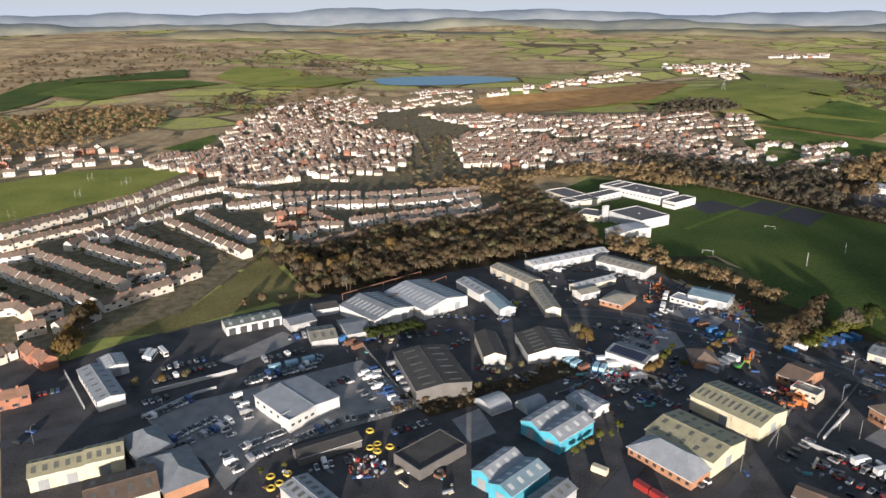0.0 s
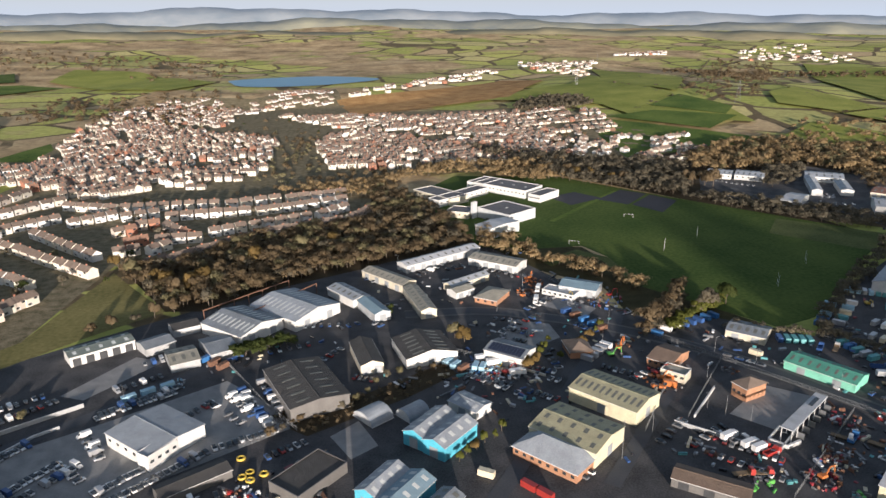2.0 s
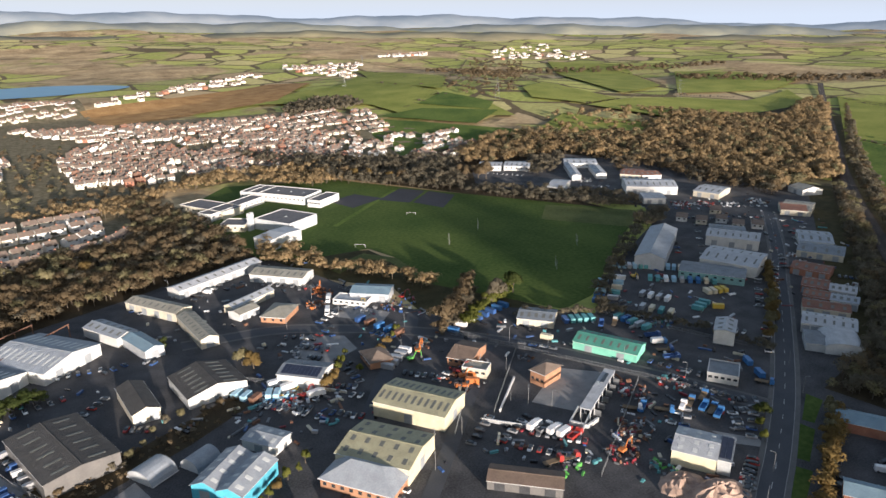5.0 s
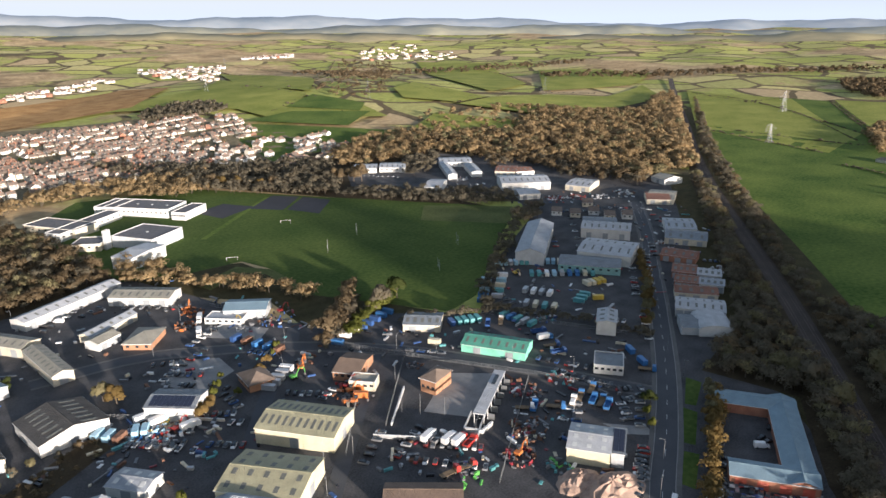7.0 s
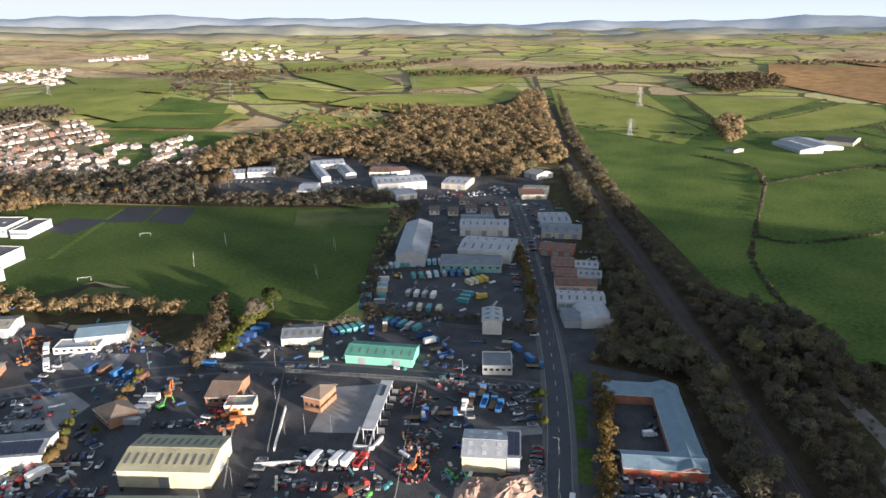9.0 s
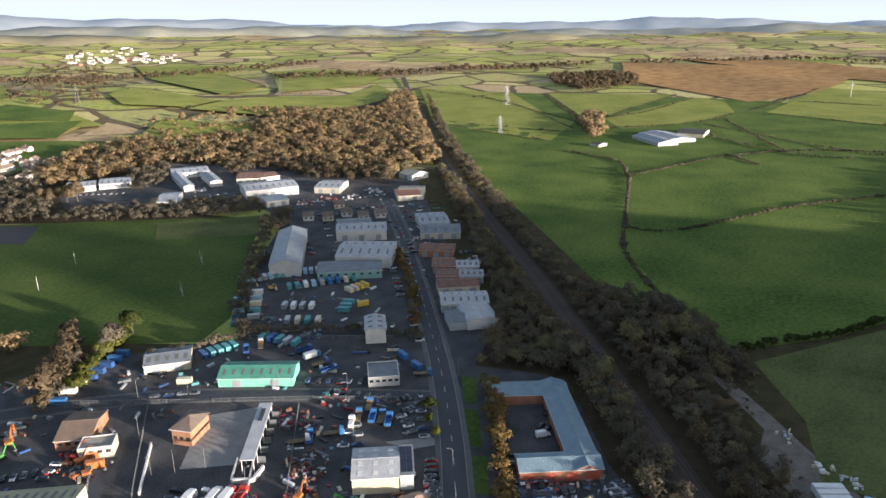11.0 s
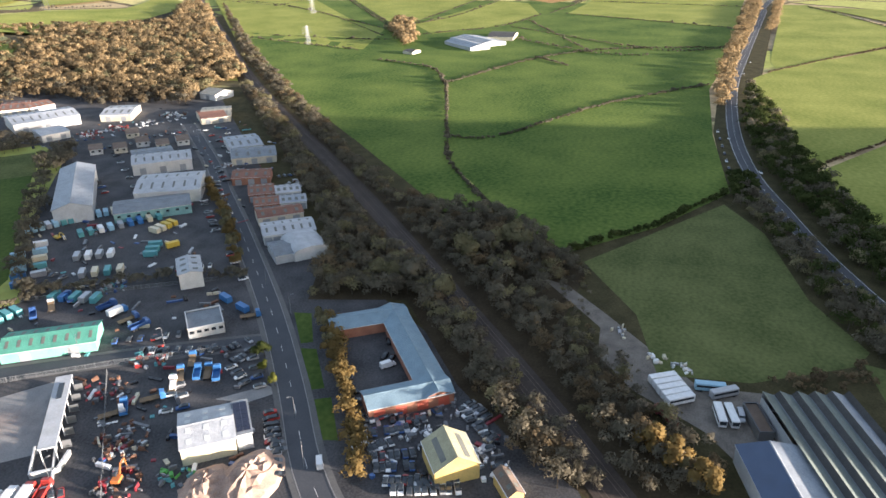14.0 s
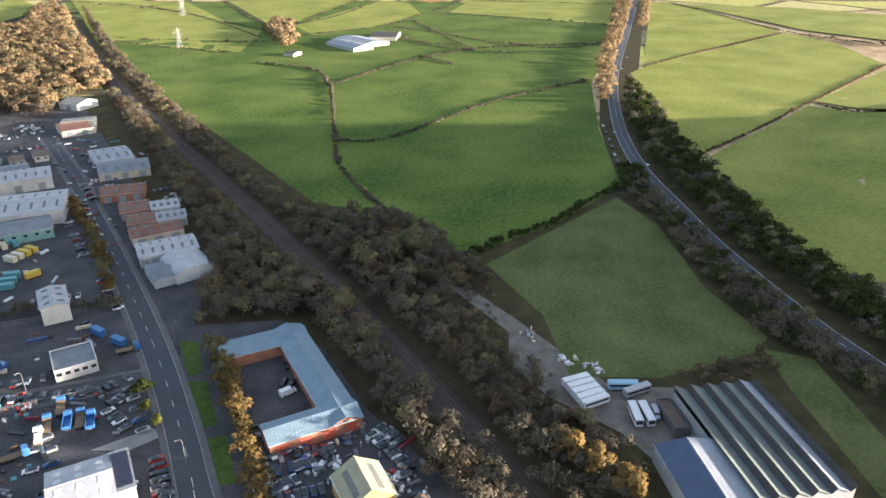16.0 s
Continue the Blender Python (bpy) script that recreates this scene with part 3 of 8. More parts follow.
lake_verts = [(-5 + 172 * math.cos(a) * (1 + 0.12 * math.sin(3 * a + 1)), 1735 + 130 * math.sin(a) * (1 + 0.1 * math.sin(2 * a)), 0) for a in [i * math.pi / 24 for i in range(48)]]
lake_me = bpy.data.meshes.new("lake")
lake_me.from_pydata([(x, y, 17.5) for x, y, _ in lake_verts], [], [tuple(range(48))])
lake_me.materials.append(water_mat)
tagged(new("lake", lake_me), "calm blue lake among dry moorland", "water", kind="structure")

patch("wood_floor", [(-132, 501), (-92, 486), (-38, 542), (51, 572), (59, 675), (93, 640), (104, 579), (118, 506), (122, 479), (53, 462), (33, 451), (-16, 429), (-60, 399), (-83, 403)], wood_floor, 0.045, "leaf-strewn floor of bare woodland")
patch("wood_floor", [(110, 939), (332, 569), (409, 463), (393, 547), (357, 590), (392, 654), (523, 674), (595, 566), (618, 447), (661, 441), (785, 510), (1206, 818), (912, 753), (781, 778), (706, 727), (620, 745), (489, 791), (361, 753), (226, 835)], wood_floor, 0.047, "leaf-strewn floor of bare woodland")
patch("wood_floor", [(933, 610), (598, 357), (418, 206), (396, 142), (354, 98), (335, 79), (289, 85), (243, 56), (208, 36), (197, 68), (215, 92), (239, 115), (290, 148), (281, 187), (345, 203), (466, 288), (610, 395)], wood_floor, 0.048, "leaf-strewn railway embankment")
patch("scrub_bank", [(436, 10), (575, 6), (1303, -80), (1520, -186), (779, -55), (512, -46), (402, -55), (345, -67), (297, -79), (245, -53), (266, -39), (292, -22), (332, -11), (396, -3)], scrub_mat, 0.049, "dark scrubby roadside bank")
patch("scrub_bank", [(394, 111), (348, 80), (296, 72), (264, 48), (232, 32), (206, 28), (197, 71), (314, 125)], scrub_mat, 0.041, "dark weedy scrub between railway and meadow")


def skyline(name, dist, base, bumps, seed, colour, label, air):
    """A far ridge that closes the land against the sky, too far to shift with the eye."""
    verts, faces = [], []
    n = 540
    for i in range(n):
        a = 2 * math.pi * i / n
        x, y = 30 + dist * math.sin(a), 40 + dist * math.cos(a)
        az = (math.degrees(a) + 180) % 360 - 180
        h = base(az) + bumps * (math.sin(a * 9 + seed) + 0.7 * math.sin(a * 21 + 2 * seed) + 0.4 * math.sin(a * 47 + seed) + 0.22 * math.sin(a * 101 + 3 * seed) + 0.12 * math.sin(a * 203 + seed))
        roll = 0.012 * math.sin(a * 33 + seed) + 0.008 * math.sin(a * 71 + 2 * seed)
        for f, zz in ((0.88, -40), (0.93 + roll, h * 0.45), (0.97 + roll * .5, h * 0.8), (1.0, h), (1.04, h - 70)):
            verts.append((30 + (x - 30) * f, 40 + (y - 40) * f, zz))
    for i in range(n):
        j = (i + 1) % n
        for k in range(4):
            faces.append((5 * i + k, 5 * j + k, 5 * j + k + 1, 5 * i + k + 1))
    me = bpy.data.meshes.new(name)
    me.from_pydata(verts, [], faces)
    me.polygons.foreach_set("use_smooth", [True] * len(faces))
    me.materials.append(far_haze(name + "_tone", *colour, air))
    return tagged(new(name, me), label, "backdrop", kind="structure")


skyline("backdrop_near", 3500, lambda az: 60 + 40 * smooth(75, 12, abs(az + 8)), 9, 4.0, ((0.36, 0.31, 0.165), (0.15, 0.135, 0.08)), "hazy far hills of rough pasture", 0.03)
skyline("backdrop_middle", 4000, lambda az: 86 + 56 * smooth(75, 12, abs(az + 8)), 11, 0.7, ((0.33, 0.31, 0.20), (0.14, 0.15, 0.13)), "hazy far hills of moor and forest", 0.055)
skyline("backdrop_ridge", 4600, lambda az: 120 + 84 * smooth(70, 10, abs(az + 10)), 12, 2.1, ((0.27, 0.28, 0.28), (0.16, 0.19, 0.21)), "mountain ridge at the skyline, pale blue with haze", 0.10)


# ---------------------------------------------------------------- builders
def mesh_of(name, verts, faces, material, smooth_faces=False):
    me = bpy.data.meshes.new(name)
    me.from_pydata(verts, [], faces)
    if smooth_faces:
        me.polygons.foreach_set("use_smooth", [True] * len(faces))
    me.materials.append(material)
    me.validate()
    return me


def part(name, me, parent, label="", m=None):
    """Links a mesh as one part under a thing or another part."""
    ob = new(name, me)
    ob.parent = parent
    if m is not None:
        ob.matrix_local = m
    if label:
        ob["label"] = label
    return ob


def thing(name, x, y, ang=0.0, z=None, label="", category="", group=""):
    ob = new(name)
    ob.empty_display_size = 0.5
    ob.matrix_world = pose(x, y, ground_height(x, y) if z is None else z, 0, 0, ang)
    return tagged(ob, label, category, group)


BOX_FACES = [(0, 3, 2, 1), (4, 5, 6, 7), (0, 1, 5, 4), (1, 2, 6, 5), (2, 3, 7, 6), (3, 0, 4, 7)]


def box_data(x0, y0, z0, x1, y1, z1):
    return [(x0, y0, z0), (x1, y0, z0), (x1, y1, z0), (x0, y1, z0), (x0, y0, z1), (x1, y0, z1), (x1, y1, z1), (x0, y1, z1)]


def boxes_mesh(name, boxes, material):
    verts, faces = [], []
    for b in boxes:
        n = len(verts)
        verts += box_data(*b)
        faces += [tuple(n + i for i in f) for f in BOX_FACES]
    return mesh_of(name, verts, faces, material)


def bevel_box(name, b, material, r=0.1):
    bm = bmesh.new()
    vs = [bm.verts.new(v) for v in box_data(*b)]
    for f in BOX_FACES:
        bm.faces.new([vs[i] for i in f])
    bmesh.ops.bevel(bm, geom=bm.edges[:], offset=r, segments=1, affect='EDGES')
    me = bpy.data.meshes.new(name)
    bm.to_mesh(me)
    bm.free()
    me.materials.append(material)
    return me


def tube(name, path, radius, material, sides=6, taper=1.0):
    """A round bar along a line of points."""
    verts, faces = [], []
    n = len(path)
    for i, p in enumerate(path):
        p = Vector(p)
        d = (Vector(path[min(i + 1, n - 1)]) - Vector(path[max(i - 1, 0)])).normalized()
        u = d.orthogonal().normalized()
        v = d.cross(u)
        r = radius * (1 + (taper - 1) * i / max(1, n - 1))
        for k in range(sides):
            a = 2 * math.pi * k / sides
            verts.append(tuple(p + (u * math.cos(a) + v * math.sin(a)) * r))
    for i in range(n - 1):
        for k in range(sides):
            j = (k + 1) % sides
            faces.append((i * sides + k, i * sides + j, (i + 1) * sides + j, (i + 1) * sides + k))
    faces.append(tuple(range(sides - 1, -1, -1)))
    faces.append(tuple((n - 1) * sides + k for k in range(sides)))
    return mesh_of(name, verts, faces, material)


CACHE = {}


def cached(key, make):
    if key not in CACHE:
        CACHE[key] = make()
    return CACHE[key]


def slab(name, quad, thick, material):
    """A sheet of some thickness over four corners, thickened downwards."""
    q = [Vector(p) for p in quad]
    nrm = (q[1] - q[0]).cross(q[3] - q[0]).normalized()
    if nrm.z < 0:
        nrm = -nrm
    lo = [p - nrm * thick for p in q]
    return mesh_of(name, [tuple(p) for p in lo + q], BOX_FACES, material)


def shed(x, y, ang, length, width, eave, rise, wall="white", roof="grey", lights=0, dark_lights=False, rows=1, doors=0, end_doors=0, windows=0, solar=0,
         door="grey", end=1, label="", form="gable", gable=None, name="industrial_shed", base=None, roof_front=None):
    """A clad building: its front long wall is -y, the gable with end doors is at end * x."""
    l, w = length / 2, width / 2
    t = thing(name, x, y, ang, None, label or "%s metal clad industrial shed with a %s roof" % (wall, roof), "building")
    W, R = WALLS[wall], ROOFS[roof]
    dm = {"grey": door_grey, "dark": door_dark, "red": door_red}[door]
    if form == "flat":
        v = box_data(-l, -w, 0, l, w, eave + 0.5)
        part("wall", mesh_of("wall", v, BOX_FACES[2:], W), t)
        part("roof", boxes_mesh("roof", [(-l + 0.25, -w + 0.25, eave - 0.2, l - 0.25, w - 0.25, eave)], R), t)
        part("parapet", boxes_mesh("parapet", [(-l - .05, -w - .05, eave + .3, l + .05, -w + .3, eave + .55), (-l - .05, w - .3, eave + .3, l + .05, w + .05, eave + .55), (-l - .05, -w + .3, eave + .3, -l + .3, w - .3, eave + .55), (l - .3, -w + .3, eave + .3, l + .05, w - .3, eave + .55)], dark_trim if wall == "dark" else trim_mat), t)
        for i in range(lights):
            px = -l + (i + 0.7) * length / (lights + 0.4)
            for sgn in ((0,) if rows == 1 else (-1, 1)):
                part("rooflight", boxes_mesh("rooflight", [(px - .8, sgn * w * .5 - .8, eave, px + .8, sgn * w * .5 + .8, eave + .3)], skylight_mat), t)
    else:
        mono = form == "mono"
        prof = [(-w, eave), (w, eave + rise)] if mono else [(-w, eave), (0, eave + rise), (w, eave)]
        if form == "arch":
            prof = [(-w * math.cos(math.pi * i / 10), eave + rise * math.sin(math.pi * i / 10)) for i in range(11)]
        n = len(prof)
        verts, faces = [], []
        for sx in (-l, l):
            verts += [(sx, -w, 0)] + [(sx, py, pz) for py, pz in prof] + [(sx, w, 0)]
        k = n + 2
        faces = [tuple(range(k - 1, -1, -1)), tuple(range(k, 2 * k)), (0, k, k + 1, 1), (k - 1, n, k + n, 2 * k - 1)]
        part("wall", mesh_of("wall", verts, [tuple(reversed(f)) for f in faces], W), t)
        if base:
            part("brick_plinth", boxes_mesh("brick_plinth", [(-l - .06, -w - .06, 0, l + .06, w + .06, 1.3)], WALLS[base]), t)
        o = 0.35
        for i in range(n - 1):
            (ya, za), (yb, zb) = prof[i], prof[i + 1]
            d = math.hypot(yb - ya, zb - za)
            if i == 0:
                ya, za = ya - (yb - ya) / d * o, za - (zb - za) / d * o
            if i == n - 2:
                yb, zb = yb + (yb - ya) / d * o, zb + (zb - za) / d * o
            part("roof_slope", slab("roof_slope", [(-l - o, ya, za + .16), (l + o, ya, za + .16), (l + o, yb, zb + .16), (-l - o, yb, zb + .16)], 0.12, ROOFS[roof_front] if roof_front and i == 0 else R), t)
        if not mono and form == "gable":
            part("ridge_cap", mesh_of("ridge_cap", [(-l - o, -.35, eave + rise + .12), (l + o, -.35, eave + rise + .12), (l + o, 0, eave + rise + .3), (-l - o, 0, eave + rise + .3), (-l - o, .35, eave + rise + .12), (l + o, .35, eave + rise + .12)], [(0, 1, 2, 3), (3, 2, 5, 4)], R), t)
        for sgn in (-1, 1):
            part("gutter", boxes_mesh("gutter", [(-l - o, sgn * (w + .3) - .12, eave - .12, l + o, sgn * (w + .3) + .12, eave + .02)], trim_mat), t)
        # rooflights, a little proud of the sheets
        if lights:
            slopes = [(-1,), (-1, 1)][form != "mono"]
            for sgn in slopes:
                for rr in range(rows):
                    for i in range(lights):
                        px = -l + (i + 0.5) * length / lights
                        f0 = (rr + 0.28) / rows
                        f1 = f0 + 0.46 / rows
                        hw = 0.55 if lights > 5 else 0.8
                        if mono:
                            yy, zz = (-w + f0 * 2 * w, -w + f1 * 2 * w), (eave + f0 * rise, eave + f1 * rise)
                        else:
                            yy, zz = (sgn * w * (1 - f0), sgn * w * (1 - f1)), (eave + f0 * rise, eave + f1 * rise)
                        part("rooflight", slab("rooflight", [(px - hw, yy[0], zz[0] + .24), (px + hw, yy[0], zz[0] + .24), (px + hw, yy[1], zz[1] + .24), (px - hw, yy[1], zz[1] + .24)], 0.09, skylight_dark if dark_lights else skylight_mat), t)
        if solar:
            cols = max(2, int(length * 0.86 / 1.7))
            rws = 3 if w > 5 else 2
            me = None
            sl = math.hypot(w, rise)
            tilt = math.atan2(rise, w)
            ph = sl * 0.84 / rws
            me = boxes_mesh("solar_panel", [(-.8, -ph * .48, 0, .8, ph * .48, .06)], panel_mat)
            for i in range(cols):
                for r in range(rws):
                    f = (0.1 + 0.84 * (r + .5) / rws)
                    px = -length * .43 + (i + .5) * length * .86 / cols
                    sg = 1 if solar > 0 else -1
                    m = Matrix.Translation((px, -sg * w * (1 - f), eave + rise * f + .26)) @ Matrix.Rotation(sg * tilt, 4, 'X')
                    part("solar_panel", me, t, "", m)
    for i in range(doors):
        px = -l + (i + .5) * length / doors
        part("roller_door", boxes_mesh("roller_door", [(px - 1.8, -w - .1, 0.02, px + 1.8, -w + .02, min(4.2, eave * .78))], dm), t)
    for i in range(end_doors):
        py = -w + (i + .5) * width / end_doors
        part("roller_door", boxes_mesh("roller_door", [(end * l - .02 if end > 0 else -l - .1, py - 1.9, .02, l + .1 if end > 0 else -l + .02, py + 1.9, min(4.4, eave * .8))], dm), t)
    for i in range(windows):
        px = -l + (i + .5) * length / windows
        part("window", boxes_mesh("window", [(px - .8, -w - .08, eave * .52, px + .8, -w + .02, eave * .52 + 1.1)], glass_mat), t)
    return t


# houses ------------------------------------------------------------------
RENDERS = [surface("cream_render", (0.55, 0.51, 0.43), (0.70, 0.66, 0.57), 2, 0.9), surface("white_render", (0.58, 0.58, 0.56), (0.74, 0.73, 0.71), 2, 0.9),
           surface("pinkish_render", (0.50, 0.43, 0.36), (0.62, 0.54, 0.47), 2, 0.9), WALLS["brick"], surface("grey_pebbledash", (0.42, 0.40, 0.37), (0.55, 0.53, 0.49), 3, 0.95)]
HOUSE_WORDS = ["cream rendered", "white rendered", "pinkish rendered", "red brick", "grey pebbledashed"]


def build_house(length, depth, kind, storeys):
    """One block of two homes: walls, tiled roof, chimney, windows and doors."""
    h, rise = 2.6 * storeys, 2.5
    l, d = length / 2, depth / 2
    t = new("house")
    t.empty_display_size = 0.5
    tagged(t, "%s house with a brown tiled roof" % HOUSE_WORDS[kind], "house", "houses of the estate")
    verts = box_data(-l, -d, 0, l, d, h) + [(-l, 0, h + rise), (l, 0, h + rise)]
    part("wall", mesh_of("wall", verts, BOX_FACES[2:] + [(4, 7, 8), (5, 9, 6)], RENDERS[kind]), t)
    rv = [(-l - .3, -d - .4, h - .15), (l + .3, -d - .4, h - .15), (l + .3, 0, h + rise + .1), (-l - .3, 0, h + rise + .1), (-l - .3, d + .4, h - .15), (l + .3, d + .4, h - .15)]
    lo = [(x, y, z - .18) for x, y, z in rv]
    part("roof", mesh_of("roof", rv + lo, [(0, 1, 2, 3), (3, 2, 5, 4), (7, 6, 9, 8), (8, 9, 10, 11), (0, 6, 7, 1), (4, 5, 11, 10), (1, 7, 8, 2), (2, 8, 11, 5), (0, 3, 9, 6), (3, 4, 10, 9)], ROOFS["tile"] if kind != 3 else ROOFS["redtile"]), t)
    part("chimney", boxes_mesh("chimney", [(-.5, -.35, h + rise - .6, .5, .35, h + rise + 1.0)], WALLS["brick"]), t)
    for sy in (-1, 1):
        for s in range(storeys):
            for px in ((-l * .5) if (s + sy) % 2 else (l * .5),):
                y0, y1 = (-d - .05, -d + .02) if sy < 0 else (d - .02, d + .05)
                part("window", boxes_mesh("window", [(px - 1.1, y0, .9 + 2.6 * s, px + 1.1, y1, 2.1 + 2.6 * s)], glass_mat), t)
    for px in (-.8,):
        part("door", boxes_mesh("door", [(px - .45, -d - .05, .05, px + .45, -d + .02, 2.05)], dark_trim if kind % 2 else trim_mat), t)
    return t


HOUSES = {}
HOUSE_RNG = random.Random(7)


def house(x, y, ang, kind=0, length=12.0, depth=7.5, storeys=2):
    key = (kind, length, depth, storeys)
    m = pose(x, y, ground_height(x, y), 0, 0, ang)
    if key not in HOUSES:
        HOUSES[key] = build_house(length, depth, kind, storeys)
        HOUSES[key].matrix_world = m
        return HOUSES[key]
    return copy_thing(HOUSES[key], m)


def house_row(x0, y0, x1, y1, n, kinds=(0, 1, 2), length=12.0, face=0):
    """n blocks of houses side by side along a street."""
    ang = math.degrees(math.atan2(y1 - y0, x1 - x0)) + face
    for i in range(n):
        f = (i + .5) / n
        j = HOUSE_RNG.uniform(-.8, .8)
        length = max(8.0, min(14.0, 2 * round(.42 * math.hypot(x1 - x0, y1 - y0) / n)))
        nx, ny = -math.sin(radians(ang)), math.cos(radians(ang))
        house(x0 + (x1 - x0) * f + nx * j, y0 + (y1 - y0) * f + ny * j, ang, HOUSE_RNG.choice(kinds), length)


def in_polygon(x, y, poly):
    c = False
    for i in range(len(poly)):
        (xa, ya), (xb, yb) = poly[i], poly[i - 1]
        if (ya > y) != (yb > y) and x < (xb - xa) * (y - ya) / (yb - ya) + xa:
            c = not c
    return c


def town(poly, ang, row_gap=24.0, step=11.0, fill=0.85, seed=1, label="", dark=0.0):
    """Streets of far houses, joined: walls, tiled roofs and chimneys."""
    rng = random.Random(seed)
    wv, wf, wm, rv, rf, rm = [], [], [], [], [], []
    cx, cy = sum(p[0] for p in poly) / len(poly), sum(p[1] for p in poly) / len(poly)
    ext = max(math.hypot(p[0] - cx, p[1] - cy) for p in poly)
    ca, sa = math.cos(radians(ang)), math.sin(radians(ang))
    b = -ext
    while b < ext:
        b += row_gap * rng.uniform(0.7, 1.35)
        a = -ext + rng.uniform(0, 10)
        kind = rng.choice((0, 1, 2, 0, 1, 4))
        bend = rng.uniform(-.0006, .0006)
        while a < ext:
            a += step * rng.uniform(0.95, 1.25) + (step * rng.uniform(1, 3) if rng.random() < .12 else 0)
            bb = b + bend * a * a + rng.uniform(-1.2, 1.2)
            x, y = cx + a * ca - bb * sa, cy + a * sa + bb * ca
            if rng.random() > fill or not in_polygon(x, y, poly):
                continue
            th = radians(ang) + 2 * bend * a + rng.uniform(-.06, .06) + (math.pi / 2 if rng.random() < .12 else 0)
            l, d, h, rise = step * rng.uniform(.36, .5), rng.uniform(3.3, 4.2), rng.choice((5.0, 5.2, 5.4, 3.0)), rng.uniform(2.0, 2.7)
            z = ground_height(x, y) - .3
            c_, s_ = math.cos(th), math.sin(th)

            def put(p):
                return (x + p[0] * c_ - p[1] * s_, y + p[0] * s_ + p[1] * c_, z + p[2])
            n = len(wv)
            wv += [put(p) for p in box_data(-l, -d, 0, l, d, h) + [(-l, 0, h + rise), (l, 0, h + rise)]]
            wf += [tuple(n + i for i in f) for f in BOX_FACES[2:] + [(4, 7, 8), (5, 9, 6)]]
            k = kind if rng.random() < .6 else rng.choice((0, 1, 1, 2, 4, 0, 2, 3))
            wm += [k] * 6
            n = len(rv)
            rv += [put(p) for p in [(-l - .3, -d - .4, h - .1), (l + .3, -d - .4, h - .1), (l + .3, 0, h + rise + .12), (-l - .3, 0, h + rise + .12), (-l - .3, d + .4, h - .1), (l + .3, d + .4, h - .1)]]
            rf += [(n, n + 1, n + 2, n + 3), (n + 3, n + 2, n + 5, n + 4)]
            rm += [0 if k != 3 else 1] * 2
            n = len(wv)
            wv += [put(p) for p in box_data(l * .3 - .5, -.4, h + rise - .5, l * .3 + .5, .4, h + rise + 1.1)]
            wf += [tuple(n + i for i in f) for f in BOX_FACES[1:]]
            wm += [3] * 5
            # windows as dark panes on both long walls
            for sy in (-1, 1):
                for px in (-l * .5, l * .5):
                    n = len(wv)
                    yy = sy * (d + .06)
                    wv += [put(p) for p in [(px - .8, yy, h - 1.9), (px + .8, yy, h - 1.9), (px + .8, yy, h - .7), (px - .8, yy, h - .7)]]
                    wf.append((n, n + 1, n + 2, n + 3))
                    wm.append(5)
    t = thing("town_houses", cx, cy, 0, 0, label or "crowded streets of pale rendered houses with brown roofs", "houses")
    t["kind"] = "stuff"
    for nm, vv, ff, mm, mats in (("house_walls", wv, wf, wm, RENDERS + [glass_mat]), ("house_roofs", rv, rf, rm, [ROOFS["tile"], ROOFS["redtile"]])):
        me = bpy.data.meshes.new(nm)
        me.from_pydata([(p[0] - cx, p[1] - cy, p[2]) for p in vv], [], ff)
        for m in mats:
            me.materials.append(m)
        me.polygons.foreach_set("material_index", mm)
        ob = part(nm, me, t)
        ob["kind"] = "stuff"
    return t


# vehicles ------------------------------------------------------------------
PAINTS = {"white": plain("white_paint", (0.74, 0.74, 0.74), 0.3), "silver": plain("silver_paint", (0.42, 0.43, 0.45), 0.3, 0.4), "black": plain("black_paint", (0.02, 0.02, 0.024), 0.25),
          "blue": plain("blue_paint", (0.04, 0.09, 0.24), 0.3), "red": plain("red_paint", (0.30, 0.035, 0.03), 0.3), "grey": plain("grey_paint", (0.14, 0.145, 0.155), 0.3),
          "yellow": plain("yellow_paint", (0.56, 0.40, 0.06), 0.5), "orange": plain("orange_paint", (0.46, 0.15, 0.04), 0.5), "bright_blue": plain("bright_blue_paint", (0.045, 0.15, 0.36), 0.4),
          "teal": plain("teal_paint", (0.10, 0.30, 0.32), 0.5), "green": plain("green_paint", (0.10, 0.34, 0.07), 0.45), "rust": surface("rusty_steel", (0.10, 0.052, 0.034), (0.21, 0.11, 0.07), 6, 0.9),
          "pale_blue": plain("pale_blue_paint", (0.30, 0.48, 0.60), 0.5), "cream": plain("cream_paint", (0.60, 0.54, 0.40), 0.5), "maroon": plain("maroon_paint", (0.22, 0.03, 0.04), 0.4)}


def wheel_mesh(r=.32, w=.2):
    def make():
        verts, faces = [], []
        for sy in (-w / 2, w / 2):
            verts += [(r * math.cos(math.pi * i / 5), sy, r * math.sin(math.pi * i / 5)) for i in range(10)]
        faces = [(i, (i + 1) % 10, 10 + (i + 1) % 10, 10 + i) for i in range(10)] + [tuple(range(9, -1, -1)), tuple(range(10, 20))]
        return mesh_of("wheel", verts, faces, tyre_mat)
    return cached(("wheel", r, w), make)


